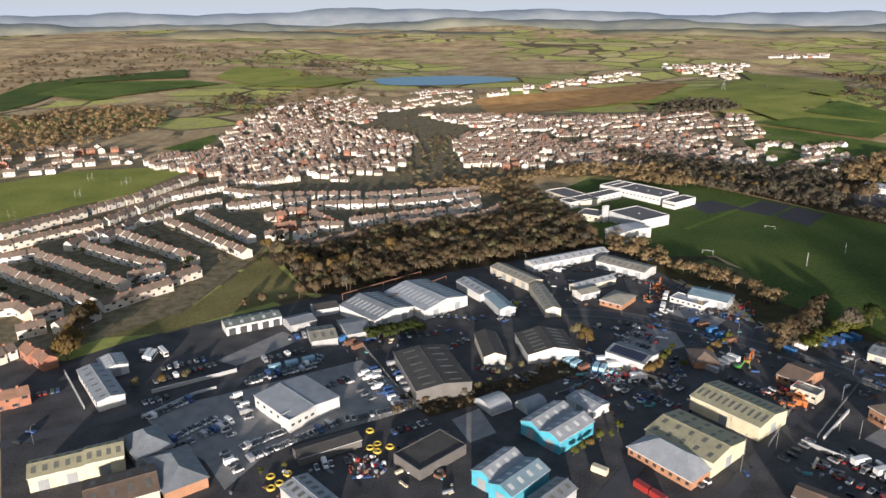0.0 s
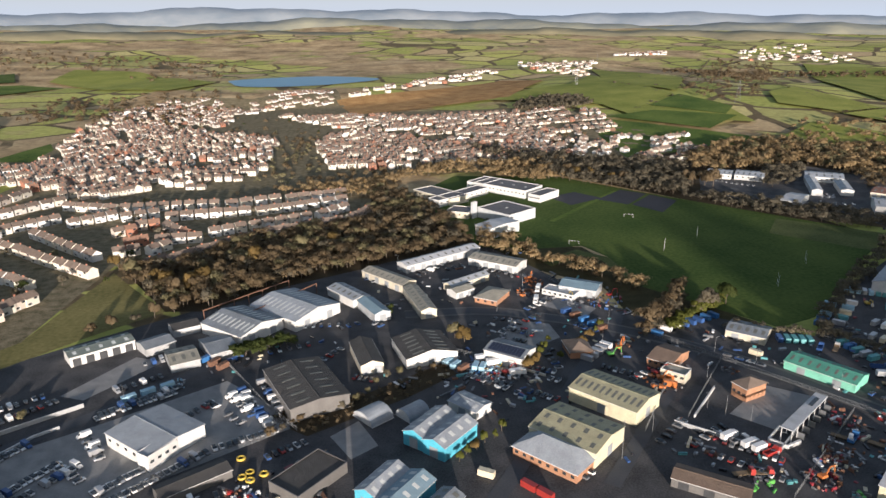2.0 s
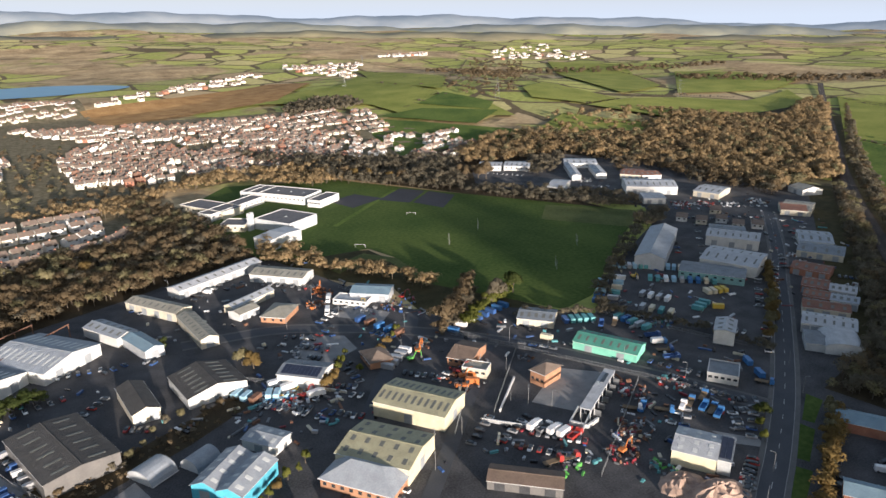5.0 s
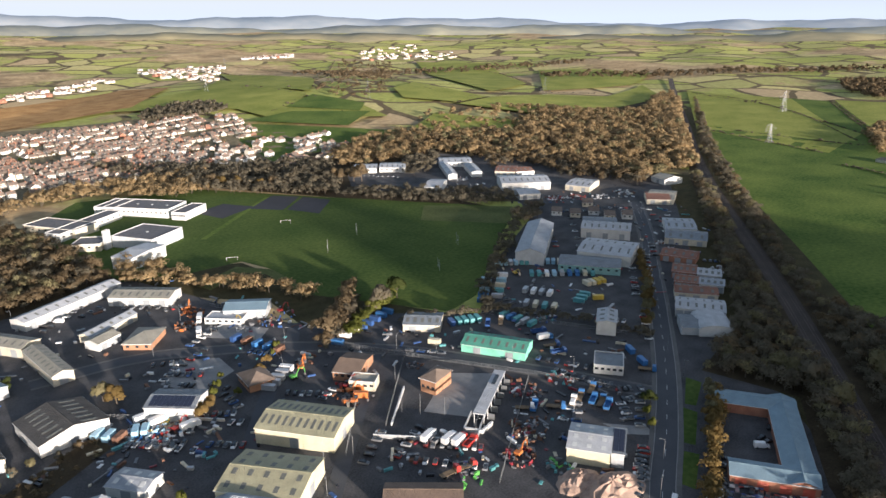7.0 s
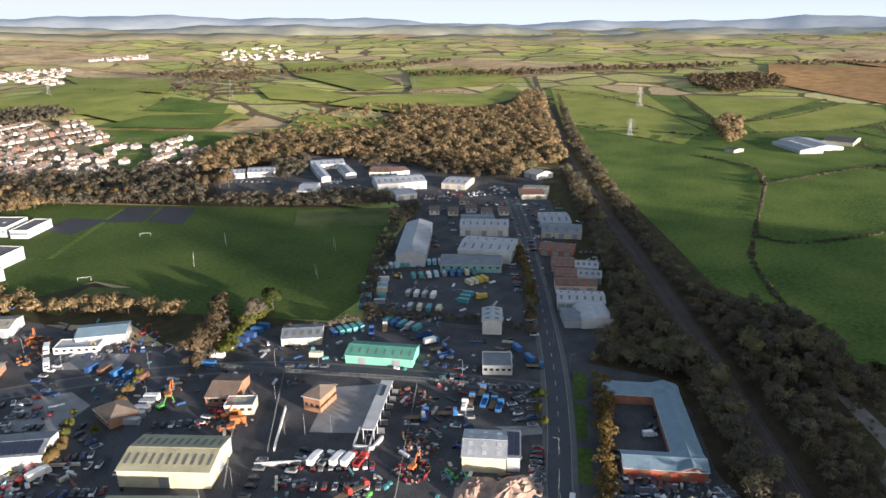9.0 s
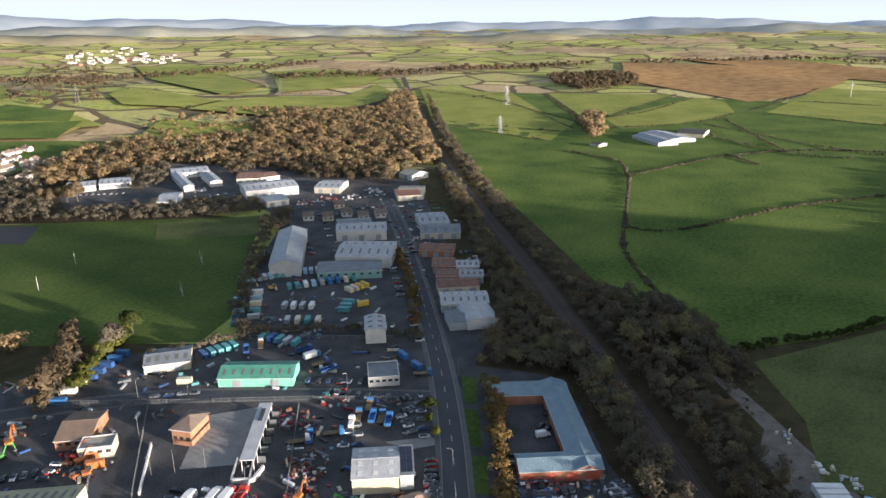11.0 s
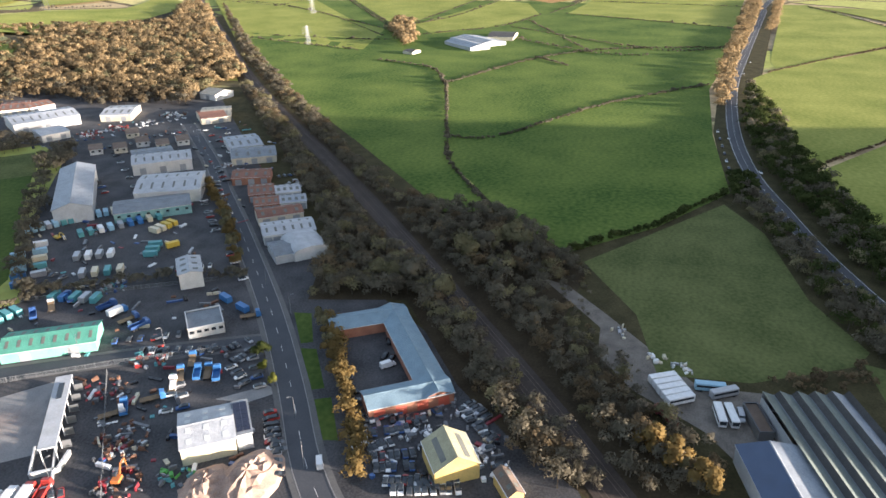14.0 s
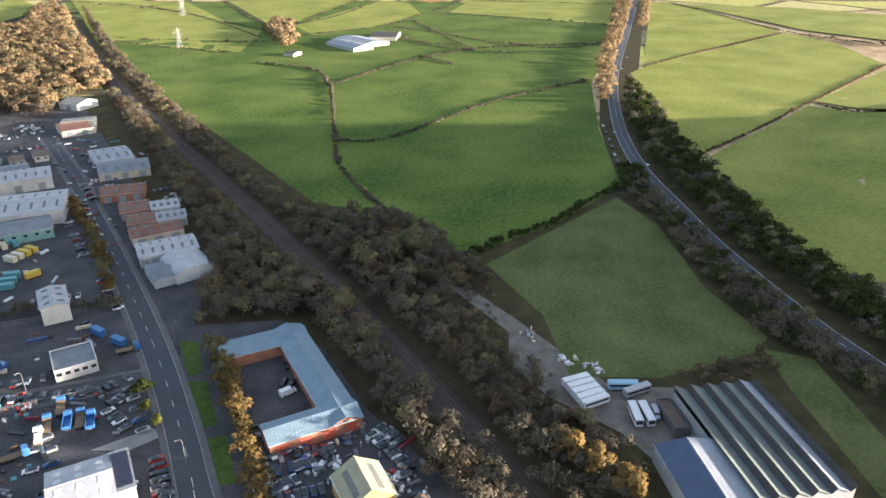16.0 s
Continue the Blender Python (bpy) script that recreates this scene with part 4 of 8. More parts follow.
def lofted(name, sections, material):
    """A closed body through cross-sections (x, half width, z low, z high, top half width)."""
    verts, faces = [], []
    for x, hw, z0, z1, tw in sections:
        verts += [(x, -hw, z0), (x, hw, z0), (x, hw * 1.0, (z0 + z1) * .55), (x, tw, z1), (x, -tw, z1), (x, -hw, (z0 + z1) * .55)]
    n = len(sections)
    for i in range(n - 1):
        for k in range(6):
            j = (k + 1) % 6
            faces.append((i * 6 + k, i * 6 + j, (i + 1) * 6 + j, (i + 1) * 6 + k))
    faces += [tuple(range(6)), tuple((n - 1) * 6 + k for k in range(5, -1, -1))]
    bm = bmesh.new()
    me = mesh_of(name, verts, faces, material)
    bm.from_mesh(me)
    bmesh.ops.recalc_face_normals(bm, faces=bm.faces[:])
    bm.to_mesh(me)
    bm.free()
    return me


VEH = {}
VRNG = random.Random(11)


def build_car(paint):
    t = new("car")
    t.empty_display_size = 0.5
    tagged(t, "parked %s hatchback car on the yard" % paint.replace("_", " "), "car", "parked cars")
    part("body", lofted("body", [(-2.1, .74, .35, .78, .66), (-1.95, .86, .25, .92, .78), (0, .88, .22, .95, .82), (1.3, .88, .22, .9, .8), (2.0, .82, .25, .74, .66), (2.12, .7, .35, .62, .55)], PAINTS[paint]), t)
    part("glasshouse", lofted("glasshouse", [(-1.85, .76, .9, .95, .7), (-1.35, .78, .88, 1.36, .58), (.3, .78, .88, 1.38, .58), (1.15, .76, .85, .92, .7)], glass_mat), t)
    for sx in (-1.3, 1.3):
        for sy in (-.78, .78):
            part("wheel", wheel_mesh(), t, "", pose(sx, sy, .32))
    return t


def build_van(paint):
    t = new("van")
    t.empty_display_size = 0.5
    tagged(t, "parked %s panel van on the yard" % paint.replace("_", " "), "van", "parked vans")
    part("body", lofted("body", [(-2.75, .9, .35, 2.2, .82), (-2.65, .96, .3, 2.3, .86), (1.0, .96, .3, 2.3, .86), (1.9, .94, .3, 1.45, .8), (2.65, .9, .3, 1.1, .78), (2.8, .8, .4, .9, .7)], PAINTS[paint]), t)
    part("windscreen", mesh_of("windscreen", [(1.12, -.8, 2.16), (1.12, .8, 2.16), (1.92, .82, 1.5), (1.92, -.82, 1.5)], [(0, 1, 2, 3)], glass_mat), t)
    for sx in (-1.7, 1.8):
        for sy in (-.86, .86):
            part("wheel", wheel_mesh(.36, .24), t, "", pose(sx, sy, .36))
    return t


def build_truck(paint, load):
    t = new("truck")
    t.empty_display_size = 0.5
    tagged(t, "parked %s lorry with a %s body" % (paint.replace("_", " "), load.replace("_", " ")), "lorry", "parked lorries")
    cab = part("cab", lofted("cab", [(2.0, 1.2, .6, 3.0, 1.1), (2.2, 1.22, .55, 3.1, 1.12), (3.5, 1.22, .55, 2.9, 1.1), (3.9, 1.18, .6, 1.9, 1.1)], PAINTS[paint]), t)
    part("windscreen", mesh_of("windscreen", [(3.56, -1.02, 2.8), (3.56, 1.02, 2.8), (3.9, 1.05, 1.98), (3.9, -1.05, 1.98)], [(0, 1, 2, 3)], glass_mat), cab)
    part("chassis", boxes_mesh("chassis", [(-4, -.5, .6, 3.4, .5, .95)], dark_trim), t)
    if load == "box":
        part("box_body", bevel_box("box_body", (-4.1, -1.22, 1.0, 1.85, 1.22, 3.4), PAINTS["white"], .06), t)
    elif load == "tipper":
        part("tipper_body", boxes_mesh("tipper_body", [(-4.1, -1.22, 1.0, 1.8, 1.22, 1.12), (-4.1, -1.22, 1.12, 1.8, -1.12, 2.2), (-4.1, 1.12, 1.12, 1.8, 1.22, 2.2), (1.7, -1.12, 1.12, 1.8, 1.12, 2.5), (-4.1, -1.12, 1.12, -4.0, 1.12, 2.1)], PAINTS["grey" if paint == "white" else paint]), t)
    else:
        part("flat_bed", boxes_mesh("flat_bed", [(-4.1, -1.22, 1.0, 1.8, 1.22, 1.15), (1.7, -1.22, 1.15, 1.8, 1.22, 2.1)], wood_mat), t)
    for sx in (-3.0, -1.8, 2.7):
        for sy in (-1.0, 1.0):
            part("wheel", wheel_mesh(.5, .3), t, "", pose(sx, sy, .5))
    return t


def build_bus(paint):
    t = new("coach")
    t.empty_display_size = 0.5
    tagged(t, "parked white long vehicle with a dark window band", "coach", "parked coaches")
    part("body", bevel_box("body", (-4.8, -1.22, .45, 4.8, 1.22, 3.1), PAINTS[paint], .18), t)
    for sy in (-1, 1):
        part("window_band", boxes_mesh("window_band", [(-4.4, sy * 1.24 - .02, 1.7, 4.3, sy * 1.24 + .02, 2.5)], glass_mat), t)
    part("windscreen", boxes_mesh("windscreen", [(4.78, -1.0, 1.4, 4.84, 1.0, 2.7)], glass_mat), t)
    for sx in (-2.9, 3.1):
        for sy in (-1.05, 1.05):
            part("wheel", wheel_mesh(.5, .28), t, "", pose(sx, sy, .5))
    return t


def build_container(paint):
    t = new("shipping_container")
    t.empty_display_size = 0.5
    tagged(t, "%s ribbed steel shipping container on the yard" % paint.replace("_", " "), "container", "storage containers")
    edge = [(-3 + .25 * i, -1.2 + (.05 if i % 2 else 0)) for i in range(25)] + [(3 - .25 * i, 1.2 - (.05 if i % 2 else 0)) for i in range(25)]
    n = len(edge)
    part("body", mesh_of("body", [(a, b, .1) for a, b in edge] + [(a, b, 2.55) for a, b in edge], [(i, (i + 1) % n, n + (i + 1) % n, n + i) for i in range(n)] + [tuple(range(n - 1, -1, -1)), tuple(range(n, 2 * n))], PAINTS[paint]), t)
    part("door", boxes_mesh("door", [(3.0, -1.1, .2, 3.06, -.02, 2.5), (3.0, .02, .2, 3.06, 1.1, 2.5)], PAINTS[paint]), t)
    return t


def build_digger(paint):
    t = new("excavator")
    t.empty_display_size = 0.5
    tagged(t, "%s tracked excavator parked on the yard" % paint, "excavator", "plant machines")
    for sy in (-.95, .95):
        part("track", bevel_box("track", (-1.6, sy - .28, .05, 1.6, sy + .28, .8), tyre_mat, .25), t)
    part("engine_house", bevel_box("engine_house", (-1.9, -1.2, .95, 1.0, 1.2, 2.0), PAINTS[paint], .15), t)
    part("cab", bevel_box("cab", (-.2, .1, 2.0, 1.3, 1.15, 3.0), glass_mat, .1), t)
    part("boom", tube("boom", [(.9, -.3, 1.7), (2.6, -.3, 4.4), (4.8, -.3, 4.2)], .28, PAINTS[paint], 4, .7), t)
    part("arm", tube("arm", [(4.8, -.3, 4.2), (5.4, -.3, 1.2)], .2, PAINTS[paint], 4, .8), t)
    part("bucket", bevel_box("bucket", (4.7, -.8, .3, 5.7, .2, 1.2), dark_trim, .2), t)
    return t


BUILDERS = {"car": build_car, "van": build_van, "truck": build_truck, "coach": build_bus, "container": build_container, "digger": build_digger}


def vehicle(kind, x, y, ang, *args, z=None):
    key = (kind, *args)
    m = pose(x, y, (ground_height(x, y) + .13) if z is None else z, 0, 0, ang)
    if key not in VEH:
        VEH[key] = BUILDERS[kind](*args)
        VEH[key].matrix_world = m
        return VEH[key]
    return copy_thing(VEH[key], m)


CAR_MIX = ["white", "white", "silver", "silver", "grey", "grey", "black", "black", "blue", "red"]


CARS, LATE = [0], []


def car_row(x0, y0, x1, y1, n, turn=90, mix=None, van=0.15, gap=0.06):
    """Cars parked side by side (turn 90) or nose to tail (turn 0)."""
    ang = math.degrees(math.atan2(y1 - y0, x1 - x0)) + turn
    for i in range(n):
        if VRNG.random() < gap:
            continue
        f = (i + .5) / n
        x, y = x0 + (x1 - x0) * f + VRNG.uniform(-.3, .3), y0 + (y1 - y0) * f + VRNG.uniform(-.3, .3)
        a = ang + VRNG.uniform(-4, 4) + (180 if VRNG.random() < .4 else 0)
        if CARS[0] >= 165:
            LATE.append((x, y, a, VRNG.choice(mix or CAR_MIX)))
        elif VRNG.random() < van:
            vehicle("van", x, y, a, VRNG.choice(["white", "white", "silver", "blue"]))
        else:
            vehicle("car", x, y, a, VRNG.choice(mix or CAR_MIX))
            CARS[0] += 1


def truck_row(x0, y0, x1, y1, n, turn=90, mix=("bright_blue", "white", "blue"), loads=("tipper", "flat", "box")):
    ang = math.degrees(math.atan2(y1 - y0, x1 - x0)) + turn
    for i in range(n):
        f = (i + .5) / n
        vehicle("truck", x0 + (x1 - x0) * f, y0 + (y1 - y0) * f, ang + VRNG.uniform(-5, 5), VRNG.choice(mix), VRNG.choice(loads))


def container_row(x0, y0, x1, y1, n, turn=90, mix=("teal", "bright_blue", "rust", "pale_blue", "white", "green")):
    ang = math.degrees(math.atan2(y1 - y0, x1 - x0)) + turn
    n = max(1, min(n, int(math.hypot(x1 - x0, y1 - y0) / (2.8 if turn == 90 else 6.6))))
    for i in range(n):
        f = (i + .5) / n
        vehicle("container", x0 + (x1 - x0) * f + VRNG.uniform(-.1, .1), y0 + (y1 - y0) * f + VRNG.uniform(-.1, .1), ang + VRNG.uniform(-2.5, 2.5), VRNG.choice(mix).replace("white", VRNG.choice(("white", "silver", "cream"))))


# trees and hedges --------------------------------------------------------------
def foliage(name, dark, light, tint=0.0):
    m, nd, ln, b = nodes_of(name)
    b.inputs["Roughness"].default_value = 1.0
    b.inputs["Specular IOR Level"].default_value = 0.0
    geo = nd.new("ShaderNodeNewGeometry")
    n1 = nd.new("ShaderNodeTexNoise")
    n1.inputs["Scale"].default_value = 0.11
    n1.inputs["Detail"].default_value = 2
    ln.new(geo.outputs["Position"], n1.inputs["Vector"])
    add = nd.new("ShaderNodeMath")
    add.operation = 'MULTIPLY_ADD'
    add.inputs[1].default_value = 0.14
    ln.new(geo.outputs["Random Per Island"], add.inputs[0])
    sub = nd.new("ShaderNodeMath")
    sub.operation = 'MULTIPLY'
    sub.inputs[1].default_value = 0.86
    ln.new(n1.outputs["Fac"], sub.inputs[0])
    ln.new(sub.outputs[0], add.inputs[2])
    r = ramp_node(nd, [(0.25, dark), (0.75, light)])
    ln.new(add.outputs[0], r.inputs[0])
    ln.new(r.outputs[0], b.inputs["Base Color"])
    # thin twigs let part of the light through
    tr = nd.new("ShaderNodeBsdfTranslucent")
    mx = nd.new("ShaderNodeMixShader")
    mx.inputs[0].default_value = 0.48
    ln.new(r.outputs[0], tr.inputs["Color"])
    ln.new(b.outputs[0], mx.inputs[1])
    ln.new(tr.outputs[0], mx.inputs[2])
    ln.new(mx.outputs[0], nd["Material Output"].inputs["Surface"])
    return m


# tawny: the bare brown twigs with warm low sun put into their colour
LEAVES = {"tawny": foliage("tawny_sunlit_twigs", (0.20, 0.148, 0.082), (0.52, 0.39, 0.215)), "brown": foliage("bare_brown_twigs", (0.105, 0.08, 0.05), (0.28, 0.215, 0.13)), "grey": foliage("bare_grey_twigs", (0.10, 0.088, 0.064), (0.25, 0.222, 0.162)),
          "gold": foliage("golden_autumn_leaves", (0.12, 0.088, 0.036), (0.32, 0.225, 0.09)), "green": foliage("evergreen_leaves", (0.032, 0.048, 0.017), (0.11, 0.13, 0.045)),
          "olive": foliage("olive_bare_twigs", (0.135, 0.123, 0.066), (0.34, 0.305, 0.175)), "conifer": foliage("yellowish_conifer", (0.07, 0.085, 0.02), (0.22, 0.225, 0.06))}
bark_mat = surface("bark", (0.06, 0.048, 0.036), (0.13, 0.105, 0.08), 6, 0.95, 0, 8, 0.05)


def crown_points(seed, count, size, upright=0.0):
    """Small ragged leaf or twig clumps of a lobed crown of height 1 and radius about 0.5: triangles as an array."""
    rng = np.random.default_rng(seed)
    lobes = rng.integers(5, 9)
    cen = np.stack([rng.normal(0, .2, lobes), rng.normal(0, .2, lobes), rng.uniform(.42, .82, lobes)], 1)
    cen[:, :2] *= (1.15 - cen[:, 2:3]) * 1.5
    rad = rng.uniform(.2, .32, lobes)
    pick = rng.integers(0, lobes, count)
    v = rng.normal(size=(count, 3))
    v /= np.linalg.norm(v, axis=1)[:, None]
    v[:, 2] = np.where(v[:, 2] < -.4, -v[:, 2], v[:, 2])
    p = cen[pick] + v * rad[pick][:, None] * rng.uniform(.55, 1.05, count)[:, None]
    p[:, 2] = np.clip(p[:, 2], .08, 1.05)
    side = np.cross(v, rng.normal(size=(count, 3)))
    side /= np.linalg.norm(side, axis=1)[:, None]
    out = np.cross(v, side) + v * rng.uniform(.1, .7, (count, 1)) + rng.normal(0, .25, (count, 3))
    out /= np.linalg.norm(out, axis=1)[:, None]
    s = size * rng.uniform(.6, 1.4, count)[:, None]
    tri = np.stack([p - side * s * .5 - out * s * .3, p + side * s * .5 - out * s * .3, p + out * s * .8], 1)
    face = np.cross(tri[:, 1] - tri[:, 0], tri[:, 2] - tri[:, 0])
    radial = v + (p - np.array([0, 0, .45])) * 1.6 + np.array([0, 0, .25])
    flip = (face * radial).sum(1) < 0
    tri[flip] = tri[flip][:, ::-1]
    radial += rng.normal(0, .14, (count, 3))
    radial /= np.linalg.norm(radial, axis=1)[:, None]
    return tri, radial


TEMPLATES = {}


def template(count, size):
    key = (count, size)
    if key not in TEMPLATES:
        TEMPLATES[key] = [crown_points(100 + i, count, size) for i in range(8)]
    return TEMPLATES[key]


def leaf_mesh(name, places, count, size, material, seed):
    """Joins many crowns; places: rows of x, y, z, height, radius."""
    rng = np.random.default_rng(seed)
    tp = template(count, size)
    out, nor = [], []
    for x, y, z, h, r in places:
        t, nr = tp[rng.integers(0, 8)]
        a = rng.uniform(0, 6.28)
        c, s = math.cos(a), math.sin(a)
        q = np.empty_like(t)
        q[..., 0] = (t[..., 0] * c - t[..., 1] * s) * 2 * r + x
        q[..., 1] = (t[..., 0] * s + t[..., 1] * c) * 2 * r + y
        q[..., 2] = t[..., 2] * h + z
        out.append(q.reshape(-1, 3))
        nq = np.stack([nr[:, 0] * c - nr[:, 1] * s, nr[:, 0] * s + nr[:, 1] * c, nr[:, 2]], 1)
        nor.append(np.repeat(nq, 3, axis=0))
    co = np.concatenate(out)
    n = len(co) // 3
    me = bpy.data.meshes.new(name)
    me.vertices.add(3 * n)
    me.vertices.foreach_set("co", co.astype(np.float32).ravel())
    me.loops.add(3 * n)
    me.loops.foreach_set("vertex_index", np.arange(3 * n, dtype=np.int32))
    me.polygons.add(n)
    me.polygons.foreach_set("loop_start", np.arange(0, 3 * n, 3, dtype=np.int32))
    me.update(calc_edges=True)
    me.normals_split_custom_set_from_vertices(np.concatenate(nor).astype(np.float32).tolist())
    me.materials.append(material)
    return me


def trunks_mesh(name, places):
    verts, faces = [], []
    for x, y, z, h, r in places:
        n = len(verts)
        w = .035 * h
        verts += [(x + w * math.cos(a), y + w * math.sin(a), z - .2) for a in (0, 2.1, 4.2)] + [(x + .3 * w * math.cos(a), y + .3 * w * math.sin(a), z + .75 * h) for a in (0, 2.1, 4.2)]
        faces += [(n, n + 1, n + 4, n + 3), (n + 1, n + 2, n + 5, n + 4), (n + 2, n, n + 3, n + 5)]
    return mesh_of(name, verts, faces, bark_mat)


def stuff(name, places, count, size, leaf, seed, label, category):
    ob = tagged(new(name), label, category, kind="stuff")
    ob.empty_display_size = 0.5
    a = part("crowns", leaf_mesh("crowns", places, count, size, LEAVES[leaf], seed), ob)
    a["kind"] = "stuff"
    b = part("trunks", trunks_mesh("trunks", places), ob)
    b["kind"] = "stuff"
    return ob


def woodland(poly, gap, height, leaf="brown", count=160, size=.16, seed=1, label="bare brown winter woodland", keep=0.9, mixed=None):
    rng = random.Random(seed)
    xs, ys = [p[0] for p in poly], [p[1] for p in poly]
    groups = {}
    y = min(ys)
    while y < max(ys):
        x = min(xs) + rng.uniform(0, gap)
        while x < max(xs):
            px, py = x + rng.uniform(-.45, .45) * gap, y + rng.uniform(-.45, .45) * gap
            if rng.random() < keep and in_polygon(px, py, poly):
                h = height * rng.choice((rng.uniform(.5, .8), rng.uniform(.75, 1.0), rng.uniform(.9, 1.25)))
                lf = leaf if not mixed or rng.random() < .7 else rng.choice(mixed)
                groups.setdefault(lf, []).append((px, py, ground_height(px, py), h, h * rng.uniform(.48, .68)))
            x += gap
        y += gap * .87
    for i, (lf, pl) in enumerate(sorted(groups.items())):
        stuff("woodland", pl, count, size, lf, seed * 7 + i, label, "woodland")


def hedge(line, height=2.5, leaf="grey", gap=2.6, count=60, size=.34, seed=1, label="dark field hedge", ragged=.35, width=1.0):
    rng = random.Random(seed)
    pl = []
    pts_ = spline(line, gap)
    for q in pts_:
        if rng.random() < .05:
            continue
        h = height * (1 + rng.uniform(-ragged, ragged)) * (1.8 if rng.random() < ragged * .12 else 1)
        x, y = q.x + rng.uniform(-.7, .7) * width, q.y + rng.uniform(-.7, .7) * width
        pl.append((x, y, ground_height(x, y) - .3, h, max(1.3, h * .55) * width))
    return stuff("hedge", pl, count, size, leaf, seed, label, "hedge")


TREES = {}


def tree(x, y, height, leaf="grey", label="", radius=None):
    """One tree: a tapered trunk with limbs, and a ragged crown of small clumps."""
    key = (leaf, round(height / 3))
    if key not in TREES:
        h = round(height / 3) * 3.0
        t = new("tree")
        t.empty_display_size = 0.5
        tagged(t, label or {"grey": "bare grey-brown winter tree", "brown": "bare brown winter tree", "gold": "tree with golden autumn leaves", "green": "dark green evergreen tree", "olive": "bare olive tinted winter tree", "conifer": "yellowish green clipped conifer"}[leaf], "tree")
        trunk = tube("trunk", [(0, 0, -.3), (.1, .05, h * .3), (0, .2, h * .75)], h * .03, bark_mat, 6, .3)
        bm = bmesh.new()
        bm.from_mesh(trunk)
        for k in range(5):
            a = k * 1.3
            limb = tube("limb", [(0, 0, h * (.28 + .06 * k)), (math.cos(a) * h * .17, math.sin(a) * h * .17, h * (.5 + .06 * k)), (math.cos(a) * h * .3, math.sin(a) * h * .3, h * (.6 + .06 * k))], h * .012, bark_mat, 4, .4)
            bm.from_mesh(limb)
            bpy.data.meshes.remove(limb)
        bm.to_mesh(trunk)
        bm.free()
        part("trunk", trunk, t)
        part("crown", leaf_mesh("crown", [(0, 0, 0, h, h * (.46 if leaf != "conifer" else .3))], 1000, .10, LEAVES[leaf], len(TREES) + 3), t)
        TREES[key] = t
        t.matrix_world = pose(x, y, ground_height(x, y), 0, 0, (x * 7) % 360)
        return t
    h = round(height / 3) * 3.0
    s = height / h
    return copy_thing(TREES[key], Matrix.LocRotScale((x, y, ground_height(x, y)), Euler((0, 0, x * 7.0)), (s, s, s)))


def tree_line(line, gap, height, leaf="grey", seed=3):
    rng = random.Random(seed)
    for q in spline(line, gap):
        tree(q.x + rng.uniform(-1, 1), q.y + rng.uniform(-1, 1), height * rng.uniform(.75, 1.2), leaf if isinstance(leaf, str) else rng.choice(leaf))


# small fixtures --------------------------------------------------------------
def street_lamp(x, y, ang=0, h=8.0):
    t = thing("street_lamp", x, y, ang, None, "slim galvanised steel street lamp beside the road", "lamp", "street lamps")
    part("pole", cached(("pole", h), lambda: tube("pole", [(0, 0, 0), (0, 0, h * .9), (.25, 0, h), (1.3, 0, h + .1)], .09, metal_grey, 6, .6)), t)
    part("lamp_head", cached(("head", h), lambda: boxes_mesh("lamp_head", [(1.2, -.14, h + .02, 1.9, .14, h + .18)], metal_grey)), t)
    return t


def wall_run(line, h, thick, material, name, label):
    """A low wall along straight stretches, with a coping."""
    for i in range(len(line) - 1):
        (xa, ya), (xb, yb) = line[i], line[i + 1]
        d = math.hypot(xb - xa, yb - ya)
        t = thing(name, (xa + xb) / 2, (ya + yb) / 2, math.degrees(math.atan2(yb - ya, xb - xa)), 0, label, "wall")
        part("wall_body", boxes_mesh("wall_body", [(-d / 2, -thick / 2, 0, d / 2, thick / 2, h)], material), t)
        part("coping", boxes_mesh("coping", [(-d / 2 - .05, -thick / 2 - .06, h, d / 2 + .05, thick / 2 + .06, h + .1)], trim_mat if material is not stone_mat else concrete), t)


def fence(line, h=2.2, gap=3.0, material=None):
    """Steel palisade: posts, two rails and a thin mesh of pales."""
    mat = material or metal_grey
    for i in range(len(line) - 1):
        (xa, ya), (xb, yb) = line[i], line[i + 1]
        d = math.hypot(xb - xa, yb - ya)
        t = thing("fence", (xa + xb) / 2, (ya + yb) / 2, math.degrees(math.atan2(yb - ya, xb - xa)), 0, "steel palisade fence round a yard", "fence")
        n = max(2, int(d / gap))
        pm = cached(("post", h, mat.name), lambda: boxes_mesh("post", [(-.06, -.06, 0, .06, .06, h + .1)], mat))
        for k in range(n + 1):
            part("post", pm, t, "", pose(-d / 2 + d * k / n, 0, 0))
        for z in (h * .25, h * .9):
            part("rail", boxes_mesh("rail", [(-d / 2, -.03, z - .04, d / 2, .03, z + .04)], mat), t)
        pales = part("paling", boxes_mesh("paling", [(-d / 2 + j * .45 - .05, .03, .1, -d / 2 + j * .45 + .05, .05, h) for j in range(1, int(d / .45))] or [(-.05, .03, .1, .05, .05, h)], mat), t)
        pales["kind"] = "stuff"


